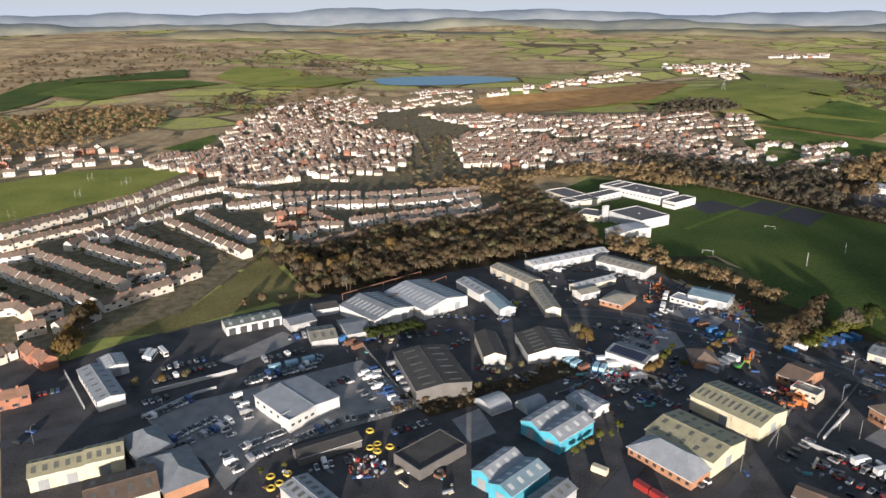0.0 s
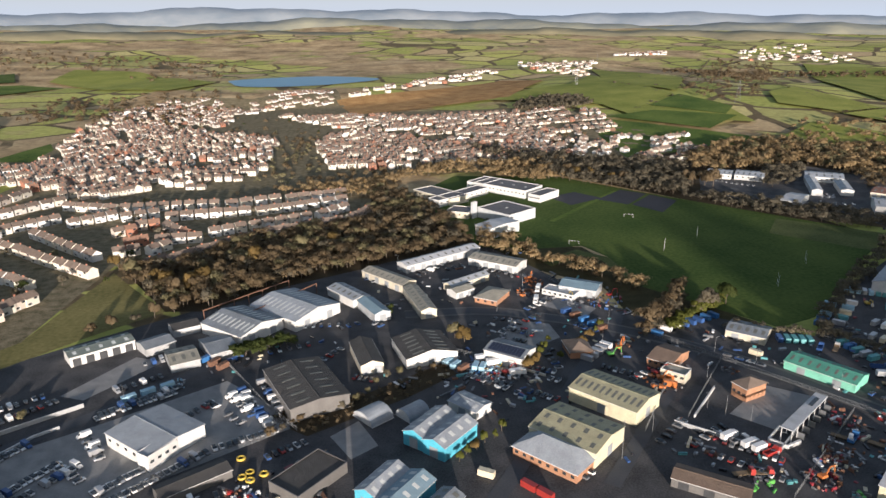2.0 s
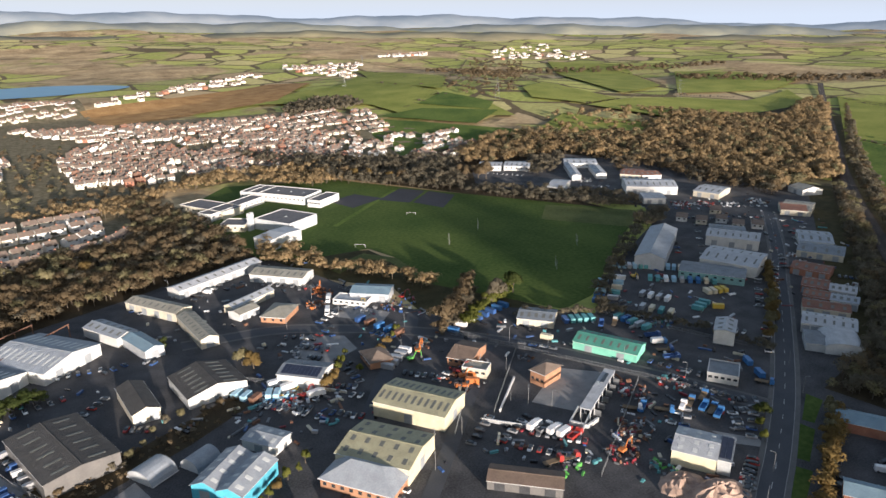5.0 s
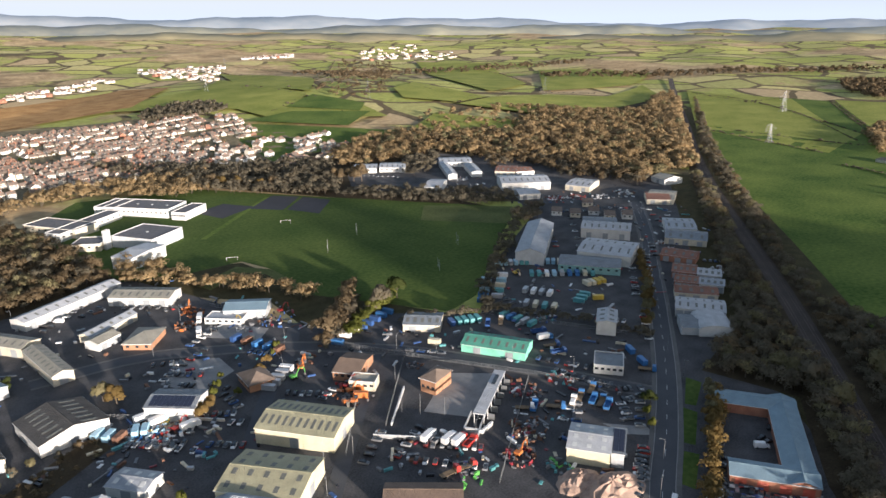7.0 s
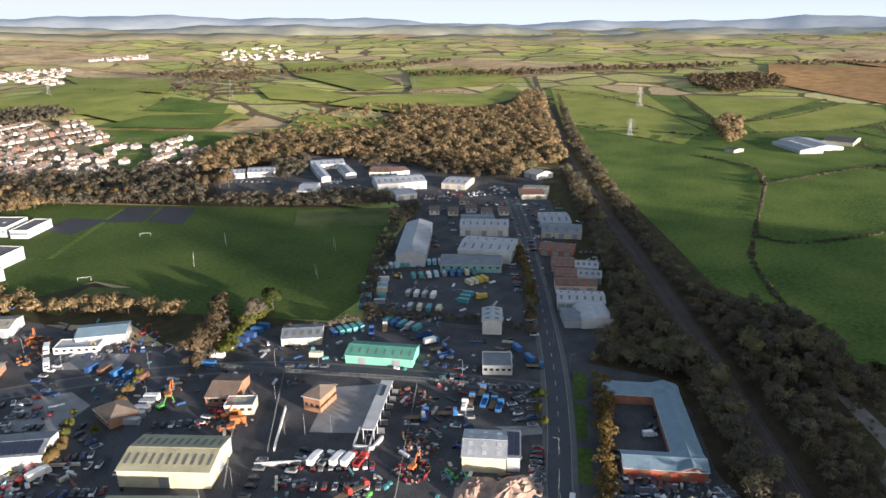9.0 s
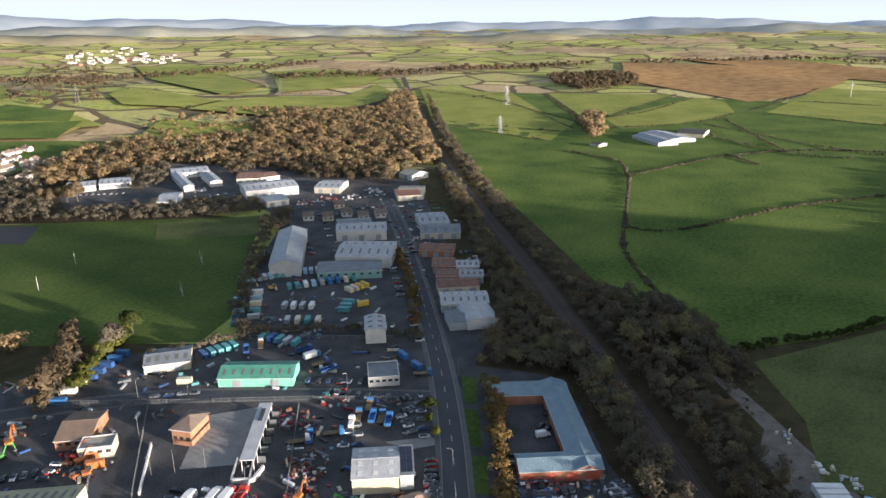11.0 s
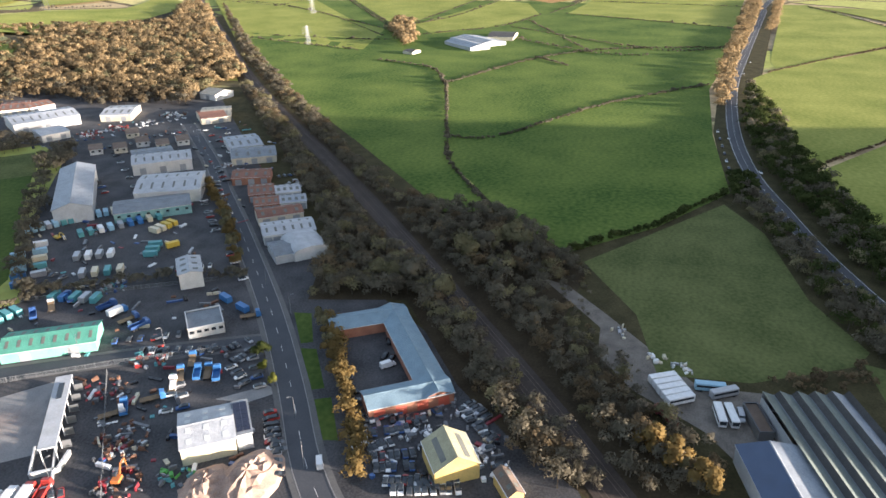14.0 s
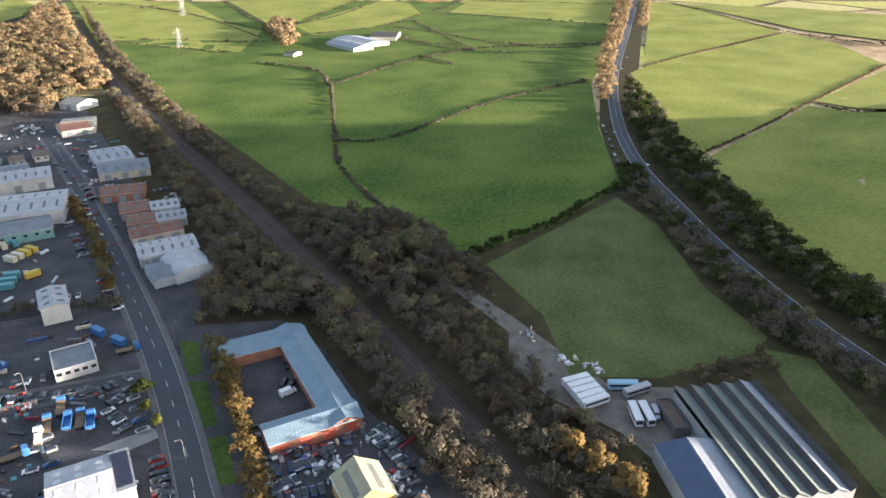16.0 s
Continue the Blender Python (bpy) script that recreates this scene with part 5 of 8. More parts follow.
def pylon(x, y, h=38, ang=0):
    t = thing("electricity_pylon", x, y, ang, None, "grey steel lattice electricity pylon in the fields", "pylon", "pylons")
    b = h * .11
    for sx in (-1, 1):
        for sy in (-1, 1):
            part("leg", tube("leg", [(sx * b, sy * b, 0), (sx * b * .35, sy * b * .35, h * .6), (sx * .4, sy * .4, h)], .09, metal_grey, 4, .7), t)
    for k, (z, w) in enumerate(((h * .62, 7), (h * .76, 8), (h * .9, 6))):
        part("cross_arm", tube("cross_arm", [(-w, 0, z), (0, 0, z + 1.2), (w, 0, z)], .12, metal_grey, 4), t)
    bm = bmesh.new()
    for k in range(6):
        z0, z1 = h * k / 7, h * (k + 1) / 7
        w0, w1 = b * (1 - .9 * z0 / h), b * (1 - .9 * z1 / h)
        for s in (-1, 1):
            for line in ([(-w0, s * w0, z0), (w1, s * w1, z1)], [(s * w0, w0, z0), (s * w1, -w1, z1)]):
                me = tube("brace", line, .055, metal_grey, 4)
                bm.from_mesh(me)
                bpy.data.meshes.remove(me)
    me = bpy.data.meshes.new("lattice")
    bm.to_mesh(me)
    bm.free()
    me.materials.append(metal_grey)
    part("lattice", me, t)
    return t


def wind_turbine(x, y, h, ang):
    t = thing("wind_turbine", x, y, ang, None, "small white wind turbine standing in a field", "turbine")
    part("mast", tube("mast", [(0, 0, 0), (0, 0, h)], .7, trim_mat, 8, .5), t)
    nac = part("nacelle", bevel_box("nacelle", (-.7, -2.2, h - .6, .7, 1.0, h + .8), trim_mat, .25), t)
    for k in range(3):
        a = radians(20 + 120 * k)
        part("blade", tube("blade", [(0, -2.4, h + .1), (math.sin(a) * h * .16, -2.4, h + math.cos(a) * h * .16), (math.sin(a) * h * .42, -2.3, h + math.cos(a) * h * .42)], .45, trim_mat, 4, .3), nac)
    return t


def rugby_posts(x, y, ang):
    t = thing("rugby_posts", x, y, ang, None, "white rugby goal posts on the grass", "goal", "goals")
    for s in (-2.8, 2.8):
        part("upright", cached("upright", lambda: tube("upright", [(0, 0, 0), (0, 0, 7.5)], .07, trim_mat)), t, "", pose(s, 0, 0))
    part("crossbar", cached("crossbar", lambda: tube("crossbar", [(-2.8, 0, 3), (2.8, 0, 3)], .08, trim_mat)), t)
    return t


def goal(x, y, ang):
    t = thing("football_goal", x, y, ang, None, "white football goal frame on the grass", "goal", "goals")
    for s in (-3.6, 3.6):
        part("post", cached("gpost", lambda: tube("post", [(0, 0, 0), (0, 0, 2.4)], .09, trim_mat)), t, "", pose(s, 0, 0))
    part("crossbar", cached("gbar", lambda: tube("crossbar", [(-3.6, 0, 2.4), (3.6, 0, 2.4)], .09, trim_mat)), t)
    return t


JRNG = random.Random(23)


def junk(x, y, spread, n, paints, label, low=.3, high=1.6):
    """A loose heap of plant, skips and scrap: each piece a bent or boxy lump of its own, joined by colour."""
    t = thing("scrap_heap", x, y, JRNG.uniform(0, 90), None, label, "scrap")
    for p in paints:
        bm = bmesh.new()
        for _ in range(n):
            a, r = JRNG.uniform(0, 6.28), spread * math.sqrt(JRNG.random())
            sx, sy, sz = JRNG.uniform(.4, 2.4), JRNG.uniform(.3, 1.1), JRNG.uniform(low, high)
            m = Matrix.LocRotScale((r * math.cos(a), r * math.sin(a), sz * .45), Euler((JRNG.uniform(-.15, .15), JRNG.uniform(-.25, .25), JRNG.uniform(0, 6.28))), (sx, sy, sz))
            g = bmesh.ops.create_cube(bm, size=1.0, matrix=m)
            for v in g["verts"]:
                v.co += Vector((JRNG.uniform(-.2, .2), JRNG.uniform(-.2, .2), JRNG.uniform(-.15, .15)))
        me = bpy.data.meshes.new("scrap")
        bm.to_mesh(me)
        bm.free()
        me.materials.append(PAINTS[p])
        ob = part("scrap", me, t)
        ob["kind"] = "stuff"
    return t


def mound(x, y, rx, ry, h, material, label, ang=0):
    """An uneven tipped heap."""
    n, k = 20, 7
    verts, faces = [(0, 0, h)], []
    rr = random.Random(int(x * 3 + y))
    for j in range(1, k + 1):
        for i in range(n):
            a = 2 * math.pi * i / n
            f = j / k
            z = h * (1 - f ** 1.6) * rr.uniform(.75, 1.25) if j < k else -.1
            verts.append((rx * f * math.cos(a) * rr.uniform(.92, 1.08), ry * f * math.sin(a) * rr.uniform(.92, 1.08), z))
    for i in range(n):
        faces.append((0, 1 + i, 1 + (i + 1) % n))
        for j in range(k - 1):
            a, b = 1 + j * n + i, 1 + j * n + (i + 1) % n
            faces.append((a, a + n, b + n, b))
    me = mesh_of("spoil_mound", verts, faces, material)
    ob = new("spoil_mound", me)
    ob.matrix_world = pose(x, y, 0, 0, 0, ang)
    return tagged(ob, label, "heap")


def hip_house(x, y, ang, length, width, eave, rise, wall="orange", roof="slate", label="brick building with a hipped slate roof", name="brick_building", windows=4, end=1):
    l, w = length / 2, width / 2
    t = thing(name, x, y, ang, None, label, "building")
    part("wall", mesh_of("wall", box_data(-l, -w, 0, l, w, eave), BOX_FACES[2:], WALLS[wall]), t)
    o = .6
    k = max(.1, l - w)
    v = [(-l - o, -w - o, eave - .1), (l + o, -w - o, eave - .1), (l + o, w + o, eave - .1), (-l - o, w + o, eave - .1), (-k, 0, eave + rise), (k, 0, eave + rise)]
    part("roof", mesh_of("roof", v, [(0, 1, 5, 4), (2, 3, 4, 5), (1, 2, 5), (3, 0, 4), (3, 2, 1, 0)], ROOFS[roof]), t)
    part("fascia", boxes_mesh("fascia", [(-l - o, -w - o - .03, eave - .35, l + o, -w - o + .03, eave - .08), (-l - o, w + o - .03, eave - .35, l + o, w + o + .03, eave - .08)], trim_mat), t)
    for i in range(windows):
        px = -l + (i + .5) * length / windows
        for sy in (-1, 1):
            part("window", boxes_mesh("window", [(px - .7, sy * w - .06, eave * .35, px + .7, sy * w + .06, eave * .35 + 1.3)], glass_mat), t)
    return t



def canopy(x, y, ang, length, width, eave, rise, end=1):
    """A long white canopy roof on slim columns."""
    l, w = length / 2, width / 2
    t = thing("depot_canopy", x, y, ang, None, "long white flat canopy on slim steel columns", "canopy")
    part("roof", bevel_box("roof", (-l, -w, eave - .5, l, w, eave), ROOFS["white"], .08), t)
    part("vent_strip", boxes_mesh("vent_strip", [(-l * .75, -.8, eave, -l * .3, .8, eave + .25)], glass_mat), t)
    cm = boxes_mesh("column", [(-.12, -.12, 0, .12, .12, eave - .48)], trim_mat)
    for i in range(7):
        for s in (-1, 1):
            part("column", cm, t, "", pose(-l + .6 + (length - 1.2) * i / 6, s * (w - .5), 0))
    for i in range(6):
        part("bay_screen", boxes_mesh("bay_screen", [(-l + 1 + (length - 2) * i / 6, w - .3, 0, -l + 1.2 + (length - 2) * i / 6, w + 2.2, 2.6)], metal_grey), t)
    return t


def sawtooth(x, y, ang, length, width, eave, rise, end=1):
    """A weaving-shed factory: parallel north-light roofs in dark green-grey sheets."""
    l, w = length / 2, width / 2
    t = thing("factory", x, y, ang, None, "large factory with parallel sawtooth roofs of dark sheeting", "factory")
    n = 5
    p = width / n
    part("wall", mesh_of("wall", box_data(-l, -w, 0, l, w, eave), BOX_FACES[2:], WALLS["grey"]), t)
    for i in range(n):
        y0 = -w + i * p
        part("roof_slope", slab("roof_slope", [(-l - .3, y0, eave + rise), (l + .3, y0, eave + rise), (l + .3, y0 + p * .72, eave + .15), (-l - .3, y0 + p * .72, eave + .15)], .15, ROOFS["olive"] if i < n - 1 else ROOFS["pale"]), t)
        part("north_light", slab("north_light", [(-l - .3, y0 + p * .72, eave + .17), (l + .3, y0 + p * .72, eave + .17), (l + .3, y0 + p, eave + rise), (-l - .3, y0 + p, eave + rise)], .12, ROOFS["dark"]), t)
        part("gutter", boxes_mesh("gutter", [(-l - .3, y0 + p * .7, eave + .18, l + .3, y0 + p * .74, eave + .3)], ROOFS["grey"]), t)
        for sx in (-1, 1):
            part("gable_end", mesh_of("gable_end", [(sx * l, y0, eave), (sx * l, y0 + p, eave), (sx * l, y0 + p, eave + rise), (sx * l, y0 + p * .72, eave + .05), (sx * l, y0, eave + rise - .1)], [(0, 1, 2, 3), (0, 3, 4)], WALLS["grey"]), t)
    return t


def gantry(xa, ya, xb, yb, h=7.0):
    d = math.hypot(xb - xa, yb - ya)
    t = thing("steel_gantry", (xa + xb) / 2, (ya + yb) / 2, math.degrees(math.atan2(yb - ya, xb - xa)), None, "rusty open steel gantry frame behind the warehouse", "gantry")
    part("beam", boxes_mesh("beam", [(-d / 2, -.25, h - .5, d / 2, .25, h)], PAINTS["rust"]), t)
    n = max(3, int(d / 9))
    cm = boxes_mesh("column", [(-.2, -.2, 0, .2, .2, h - .48)], PAINTS["rust"])
    for i in range(n + 1):
        part("column", cm, t, "", pose(-d / 2 + .3 + (d - .6) * i / n, 0, 0))
    return t


def yellow_ring(x, y):
    """A round yellow pipe coil lying on the ground."""
    def make():
        verts, faces = [], []
        for i in range(16):
            a = 2 * math.pi * i / 16
            for k in range(8):
                b = 2 * math.pi * k / 8
                r = 1.35 + .45 * math.cos(b)
                verts.append((r * math.cos(a), r * math.sin(a), .5 + .5 * math.sin(b)))
        for i in range(16):
            for k in range(8):
                faces.append((i * 8 + k, ((i + 1) % 16) * 8 + k, ((i + 1) % 16) * 8 + (k + 1) % 8, i * 8 + (k + 1) % 8))
        return mesh_of("pipe_coil", verts, faces, PAINTS["yellow"], True)
    ob = new("pipe_coil", cached("coil", make))
    ob.matrix_world = pose(x, y, .05, 0, 0, x * 9)
    return tagged(ob, "coil of yellow plastic pipe lying on the yard", "pipe", "pipe coils")



def late_cars():
    """The rest of the packed cars, joined."""
    groups = {}
    for x, y, a, paint in LATE:
        groups.setdefault(paint, []).append(pose(x, y, .13, 0, 0, a))
    t = tagged(new("packed_cars"), "tightly packed parked cars of many colours", "cars", kind="stuff")
    t.empty_display_size = 0.5
    for paint, ms in sorted(groups.items()):
        src = VEH.get(("car", paint)) or vehicle("car", *ms[0].translation.xy, math.degrees(ms[0].to_euler().z), paint)
        for ob in src.children:
            if ob.name.startswith("wheel") and paint not in ("white",):
                continue
            bm = bmesh.new()
            for m in ms:
                me = ob.data.copy()
                me.transform(m @ ob.matrix_basis)
                bm.from_mesh(me)
                bpy.data.meshes.remove(me)
            me = bpy.data.meshes.new("packed_car_" + ob.name.split(".")[0])
            bm.to_mesh(me)
            bm.free()
            me.materials.append(ob.data.materials[0])
            p = part("packed_car_" + ob.name.split(".")[0], me, t)
            p["kind"] = "stuff"


def yard_clutter(poly, n, seed, label):
    """Small bins, pallets, drums and crates scattered over a yard, joined by colour."""
    rng = random.Random(seed)
    xs, ys = [p[0] for p in poly], [p[1] for p in poly]
    t = thing("yard_clutter", sum(xs) / len(xs), sum(ys) / len(ys), 0, 0, label, "clutter")
    t["kind"] = "stuff"
    cx, cy = t.matrix_world.translation.xy
    lots = {}
    for _ in range(n * 3):
        x, y = rng.uniform(min(xs), max(xs)), rng.uniform(min(ys), max(ys))
        if n <= 0 or not in_polygon(x, y, poly):
            continue
        n -= 1
        paint = rng.choice(("grey", "grey", "silver", "grey", "rust", "white", "blue", "black", "black", "cream", "teal", "maroon"))
        k, ang = rng.randrange(1, 4), rng.uniform(0, 3.14)
        sx, sy, sz = rng.uniform(.3, 1.1), rng.uniform(.3, .7), rng.uniform(.3, 1.2)
        for i in range(k):
            c, s_ = math.cos(ang), math.sin(ang)
            ox, oy = x - cx + c * i * sx * 2.2, y - cy + s_ * i * sx * 2.2
            vs = [(ox + p[0] * c - p[1] * s_, oy + p[0] * s_ + p[1] * c, p[2]) for p in box_data(-sx, -sy, .04, sx, sy, .04 + sz)]
            lots.setdefault(paint, []).append(vs)
    for paint, pieces in sorted(lots.items()):
        verts = [v for p in pieces for v in p]
        faces = [tuple(8 * i + k for k in f) for i in range(len(pieces)) for f in BOX_FACES]
        ob = part("clutter", mesh_of("clutter", verts, faces, PAINTS[paint]), t)
        ob["kind"] = "stuff"

# ---------------------------------------------------------------- industrial buildings
shed(122.5, 258.7, -53, 31.3, 20.9, 6.5, 2.0, "cream", "cream", 11, True, doors=1, end_doors=1, label="cream clad warehouse with a row of dark rooflights")
shed(96.6, 235.5, -51, 28.7, 23.0, 6.5, 2.0, "cream", "cream", 5, True, 2, end_doors=1, windows=0, label="cream clad warehouse with small square rooflights")
shed(-63.5, 268.3, -46, 26.7, 25.4, 6.0, 1.0, "white", "pale", 0, doors=0, windows=5, label="car dealer showroom with a wide pale grey roof")
shed(-60.5, 255.3, 50, 13.5, 6.0, 6.0, 0.0, "white", "pale", 0, form="flat", windows=4, label="white box entrance of the car dealer")
shed(-155.7, 284.6, -52, 37.5, 11.3, 5.0, 1.0, "white", "pale", 6, True, end_doors=0, windows=8, label="long white office shed with a pale roof")
shed(-158.9, 304.6, -55, 14.3, 11.0, 5.0, 1.0, "white", "white", 4, end_doors=1, doors=1, label="small white workshop with a pale roof")
shed(-105.0, 354.3, 29, 29.9, 11.7, 5.0, 1.0, "white", "olive", 5, False, 1, doors=5, door="dark", label="white workshop with five open dark doors")
shed(-5.9, 293.4, -72, 39.1, 25.7, 6.5, 1.5, "dark", "dark", 6, True, 1, windows=0, label="large dark fibre cement roofed factory shed")
shed(23.0, 319.5, -83, 27.1, 10.8, 5.0, 2.0, "beige", "dark", 0, end_doors=2, label="narrow shed with a dark roof and pale gable")
shed(51.5, 321.5, -81, 24.8, 25.6, 5.0, 3.0, "white", "dark", 6, True, end_doors=1, label="wide dark roofed hall with a white gable front")
shed(-37.8, 367.9, -46, 31.3, 28.3, 6.0, 3.0, "white", "grey", 9, False, 1, end_doors=2, label="grey roofed warehouse bay with a white gable")
shed(-10.5, 384.9, -49, 37.7, 32.3, 6.0, 3.0, "white", "pale", 10, False, 1, end_doors=2, label="pale roofed warehouse bay with a white gable")
shed(20.0, 400.0, -60, 27.3, 11.6, 5.0, 1.5, "white", "pale", 5, True)
shed(32.3, 375.6, -71, 23.4, 9.5, 5.0, 1.5, "pale", "blue", 0, end_doors=1)
shed(46.3, 422.0, -56, 37.9, 11.6, 5.0, 1.5, "beige", "beige", 8, True, doors=4)
shed(84.8, 454.9, 27, 61.9, 11.2, 5.0, 1.5, "white", "white", 10, True, doors=7, label="long row of white workshop units")
shed(120.5, 438.0, -43, 34.9, 16.4, 5.0, 1.5, "white", "beige", 8, True, doors=4)
shed(59.0, 381.8, -83, 37.9, 8.9, 5.0, 1.5, "beige", "beige", 8, True, 1, end_doors=1)
shed(92.8, 408.4, 30, 31.3, 7.3, 4.0, 1.5, "beige", "pale", 5, True, doors=3)
shed(85.7, 393.5, 27, 13.4, 9.4, 4.0, 1.2, "white", "beige", 0, doors=2)
shed(90.7, 306.7, -43, 20.2, 14.8, 6.0, 1.5, "white", "grey", 0, windows=0, doors=0, end_doors=0, solar=1, label="white clad unit with solar panels on its roof")
shed(41.9, 251.1, -136, 21.6, 9.9, 6.0, 2.0, "blue", "pale", 4, False, end_doors=1, label="turquoise clad workshop with a pale striped roof")
shed(48.5, 243.1, -138, 21.4, 10.2, 6.0, 2.0, "blue", "pale", 4, False, end_doors=1, label="turquoise clad workshop with a pale striped roof")
shed(19.4, 218.8, -133, 18.9, 9.2, 6.0, 2.0, "blue", "pale", 4, False, end_doors=1, label="turquoise clad workshop with a pale striped roof")
shed(26.3, 211.2, -135, 20.9, 10.5, 6.0, 2.0, "blue", "blue", 4, False, end_doors=1, label="turquoise clad workshop with a blue-grey roof")
shed(36.3, 202.6, -136, 17.4, 8.7, 5.0, 1.5, "pale", "grey", 4, True)
shed(-142.2, 221.4, 25, 18.4, 11.9, 6.0, 2.0, "cream", "cream", 5, True, doors=2)
shed(-127.9, 228.1, 24, 13.1, 12.0, 6.4, 2.2, "cream", "cream", 4, True, doors=1)
shed(-113.6, 209.0, 27, 23.3, 17.6, 5.0, 2.0, "beige", "brown", 4, True)
shed(-47.2, 204.6, -47, 18.8, 11.0, 5.0, 1.0, "white", "pale", 5, True)
shed(-79.0, 354.9, 33, 14.6, 12.5, 4.0, 1.5, "grey", "grey", 0)
shed(-63.7, 336.4, 19, 13.4, 17.4, 4.0, 1.5, "grey", "beige", 3, True)
shed(-48.0, 345.7, 24, 13.2, 20.5, 4.0, 1.5, "grey", "grey", 0)
shed(-68.3, 374.4, 23, 13.7, 12.2, 4.0, 1.2, "pale", "dark", 0)
shed(-5.5, 230.7, 43, 23.9, 14.8, 4.0, 0.0, "dark", "dark", 0, form="flat", label="low black roofed unit with dark walls")
shed(-45.6, 236.4, 29, 25.2, 8.7, 3.5, 1.0, "dark", "dark", 0, label="low dark store along the yard")
shed(61.5, 266.2, -52, 14.8, 10.5, 4.0, 1.0, "white", "pale", 3, doors=1)
shed(21.1, 268.5, -148, 10.7, 12.7, 0.6, 4.0, "pale", "pale", 0, form="arch", end_doors=0, label="pale arched storage tent")
shed(37.4, 266.9, -148, 10.4, 9.1, 0.6, 4.0, "pale", "pale", 0, form="arch", label="pale arched storage tent")
hip_house(84.8, 225.9, -52, 27.5, 15.8, 4.0, 4.5, "orange", "pale", windows=8, label="orange brick office with a pale hipped roof")
hip_house(85.2, 224.1, -50, 5.9, 11.7, 4.0, 3.2, "orange", "navy", windows=2, label="brick entrance wing with a dark slate roof")
hip_house(-115.7, 236.6, -49, 18.5, 13.5, 5.0, 4.5, "pale", "grey", windows=3, label="grey roofed showroom with a pale front")
hip_house(-98.4, 220.3, -54, 24.8, 14.9, 4.5, 3.5, "orange", "grey", windows=4, label="grey hipped roof building with orange brick walls")
hip_house(102.4, 383.1, -40, 13.6, 18.8, 3.5, 2.5, "orange", "beige", windows=3, label="small brick office with a beige roof")
shed(156.7, 382.6, -37, 22.4, 15.4, 5.0, 1.5, "pale", "blue", 0, doors=3)
shed(143.6, 380.1, -45, 20.1, 9.9, 3.0, 0.0, "white", "pale", 0, form="flat", windows=6)
hip_house(125.5, 307.8, -94, 14.0, 11.1, 3.5, 3.0, "orange", "tile", windows=4, label="brown tiled bungalow office with brick walls")
shed(163.6, 289.0, -53, 12.0, 19.4, 4.0, 2.0, "orange", "brown", 0, windows=4)
shed(159.4, 274.0, -49, 11.4, 7.7, 4.0, 0.0, "beige", "beige", 0, form="flat", windows=4, end_doors=0)
hip_house(182.3, 253.1, -73, 7.5, 12.2, 6.5, 2.5, "orange", "tile", windows=3, label="tall orange brick gatehouse with a tiled roof")
canopy(190.4, 228.2, -147, 36.7, 4.9, 6.0, 0.0, end=-1)
shed(227.1, 262.0, -60, 31.0, 14.9, 4.0, 2.0, "green", "green", 8, True, windows=0, doors=2, label="jade green clad workshop with a matching roof")
shed(217.8, 306.8, -45, 19.0, 15.9, 4.0, 1.5, "beige", "grey", 5, True, doors=2)
shed(252.1, 215.9, -53, 12.9, 13.8, 4.0, 0.0, "white", "grey", 0, form="flat", windows=5, label="white flat roofed site office")
shed(194.4, 179.8, -56, 15.0, 16.7, 6.0, 1.5, "cream", "white", 3, False, 2, doors=0, windows=0, label="pale cream unit with a white roof and rooflights")
solar_bay = shed(200.0, 171.5, -56, 4.4, 14.3, 5.8, 1.2, "pale", "grey", 0, form="mono", label="side bay covered with solar panels")
bay_panel = boxes_mesh("solar_panel", [(-.98, -.86, 0, .98, .86, .06)], panel_mat)
for bx in (-1.02, 1.02):
    for by in range(7):
        yy = -5.4 + 1.8 * by
        part("solar_panel", bay_panel, solar_bay, "", Matrix.Translation((bx, yy, 5.8 + 1.2 * (yy + 7.15) / 14.3 + .27)) @ Matrix.Rotation(math.atan2(1.2, 14.3), 4, 'X'))
shed(349.6, 305.5, -54, 37.5, 19.3, 5.0, 1.2, "teal", "grey", 0, windows=8)
shed(424.0, 356.7, -50, 24.2, 23.2, 6.0, 1.5, "beige", "grey", 4, True)
shed(501.8, 611.7, -36, 33.9, 28.2, 5.0, 1.2, "white", "white", 5, True, windows=8)
shed(468.4, 584.0, -121, 63.2, 9.0, 5.0, 1.2, "white", "white", 3, True)
shed(489.0, 569.1, -121, 43.8, 10.6, 5.0, 1.2, "white", "pale", 3, True)
shed(511.4, 542.8, -51, 20.0, 30.4, 5.0, 1.5, "beige", "rust", 4, True, doors=3)
shed(520.3, 530.6, -26, 19.1, 22.7, 5.0, 1.5, "white", "rust", 4, True, doors=2)
shed(483.2, 492.3, -36, 44.8, 33.2, 7.0, 2.0, "white", "white", 8, True, doors=3, label="large white factory hall")
shed(455.9, 461.4, -31, 18.6, 21.1, 5.0, 1.0, "white", "pale", 0, doors=2)
shed(518.4, 450.6, -68, 22.4, 30.9, 5.0, 1.5, "beige", "white", 4, True, doors=2)
shed(417.0, 540.1, -50, 15.1, 33.7, 5.0, 2.0, "white", "white", 0, doors=1)
shed(593.9, 411.5, -106, 18.6, 20.8, 5.0, 2.5, "white", "beige", 0, doors=1, label="pale gabled workshop by the railway")
shed(526.9, 376.8, -50, 19.0, 27.0, 4.5, 1.5, "beige", "rust", 0, doors=2)
shed(412.4, 649.4, -38, 23.3, 23.7, 5.0, 1.2, "white", "white", 5, True, windows=5)
shed(436.4, 634.9, -39, 26.4, 26.3, 5.0, 1.2, "white", "white", 5, True, windows=5)
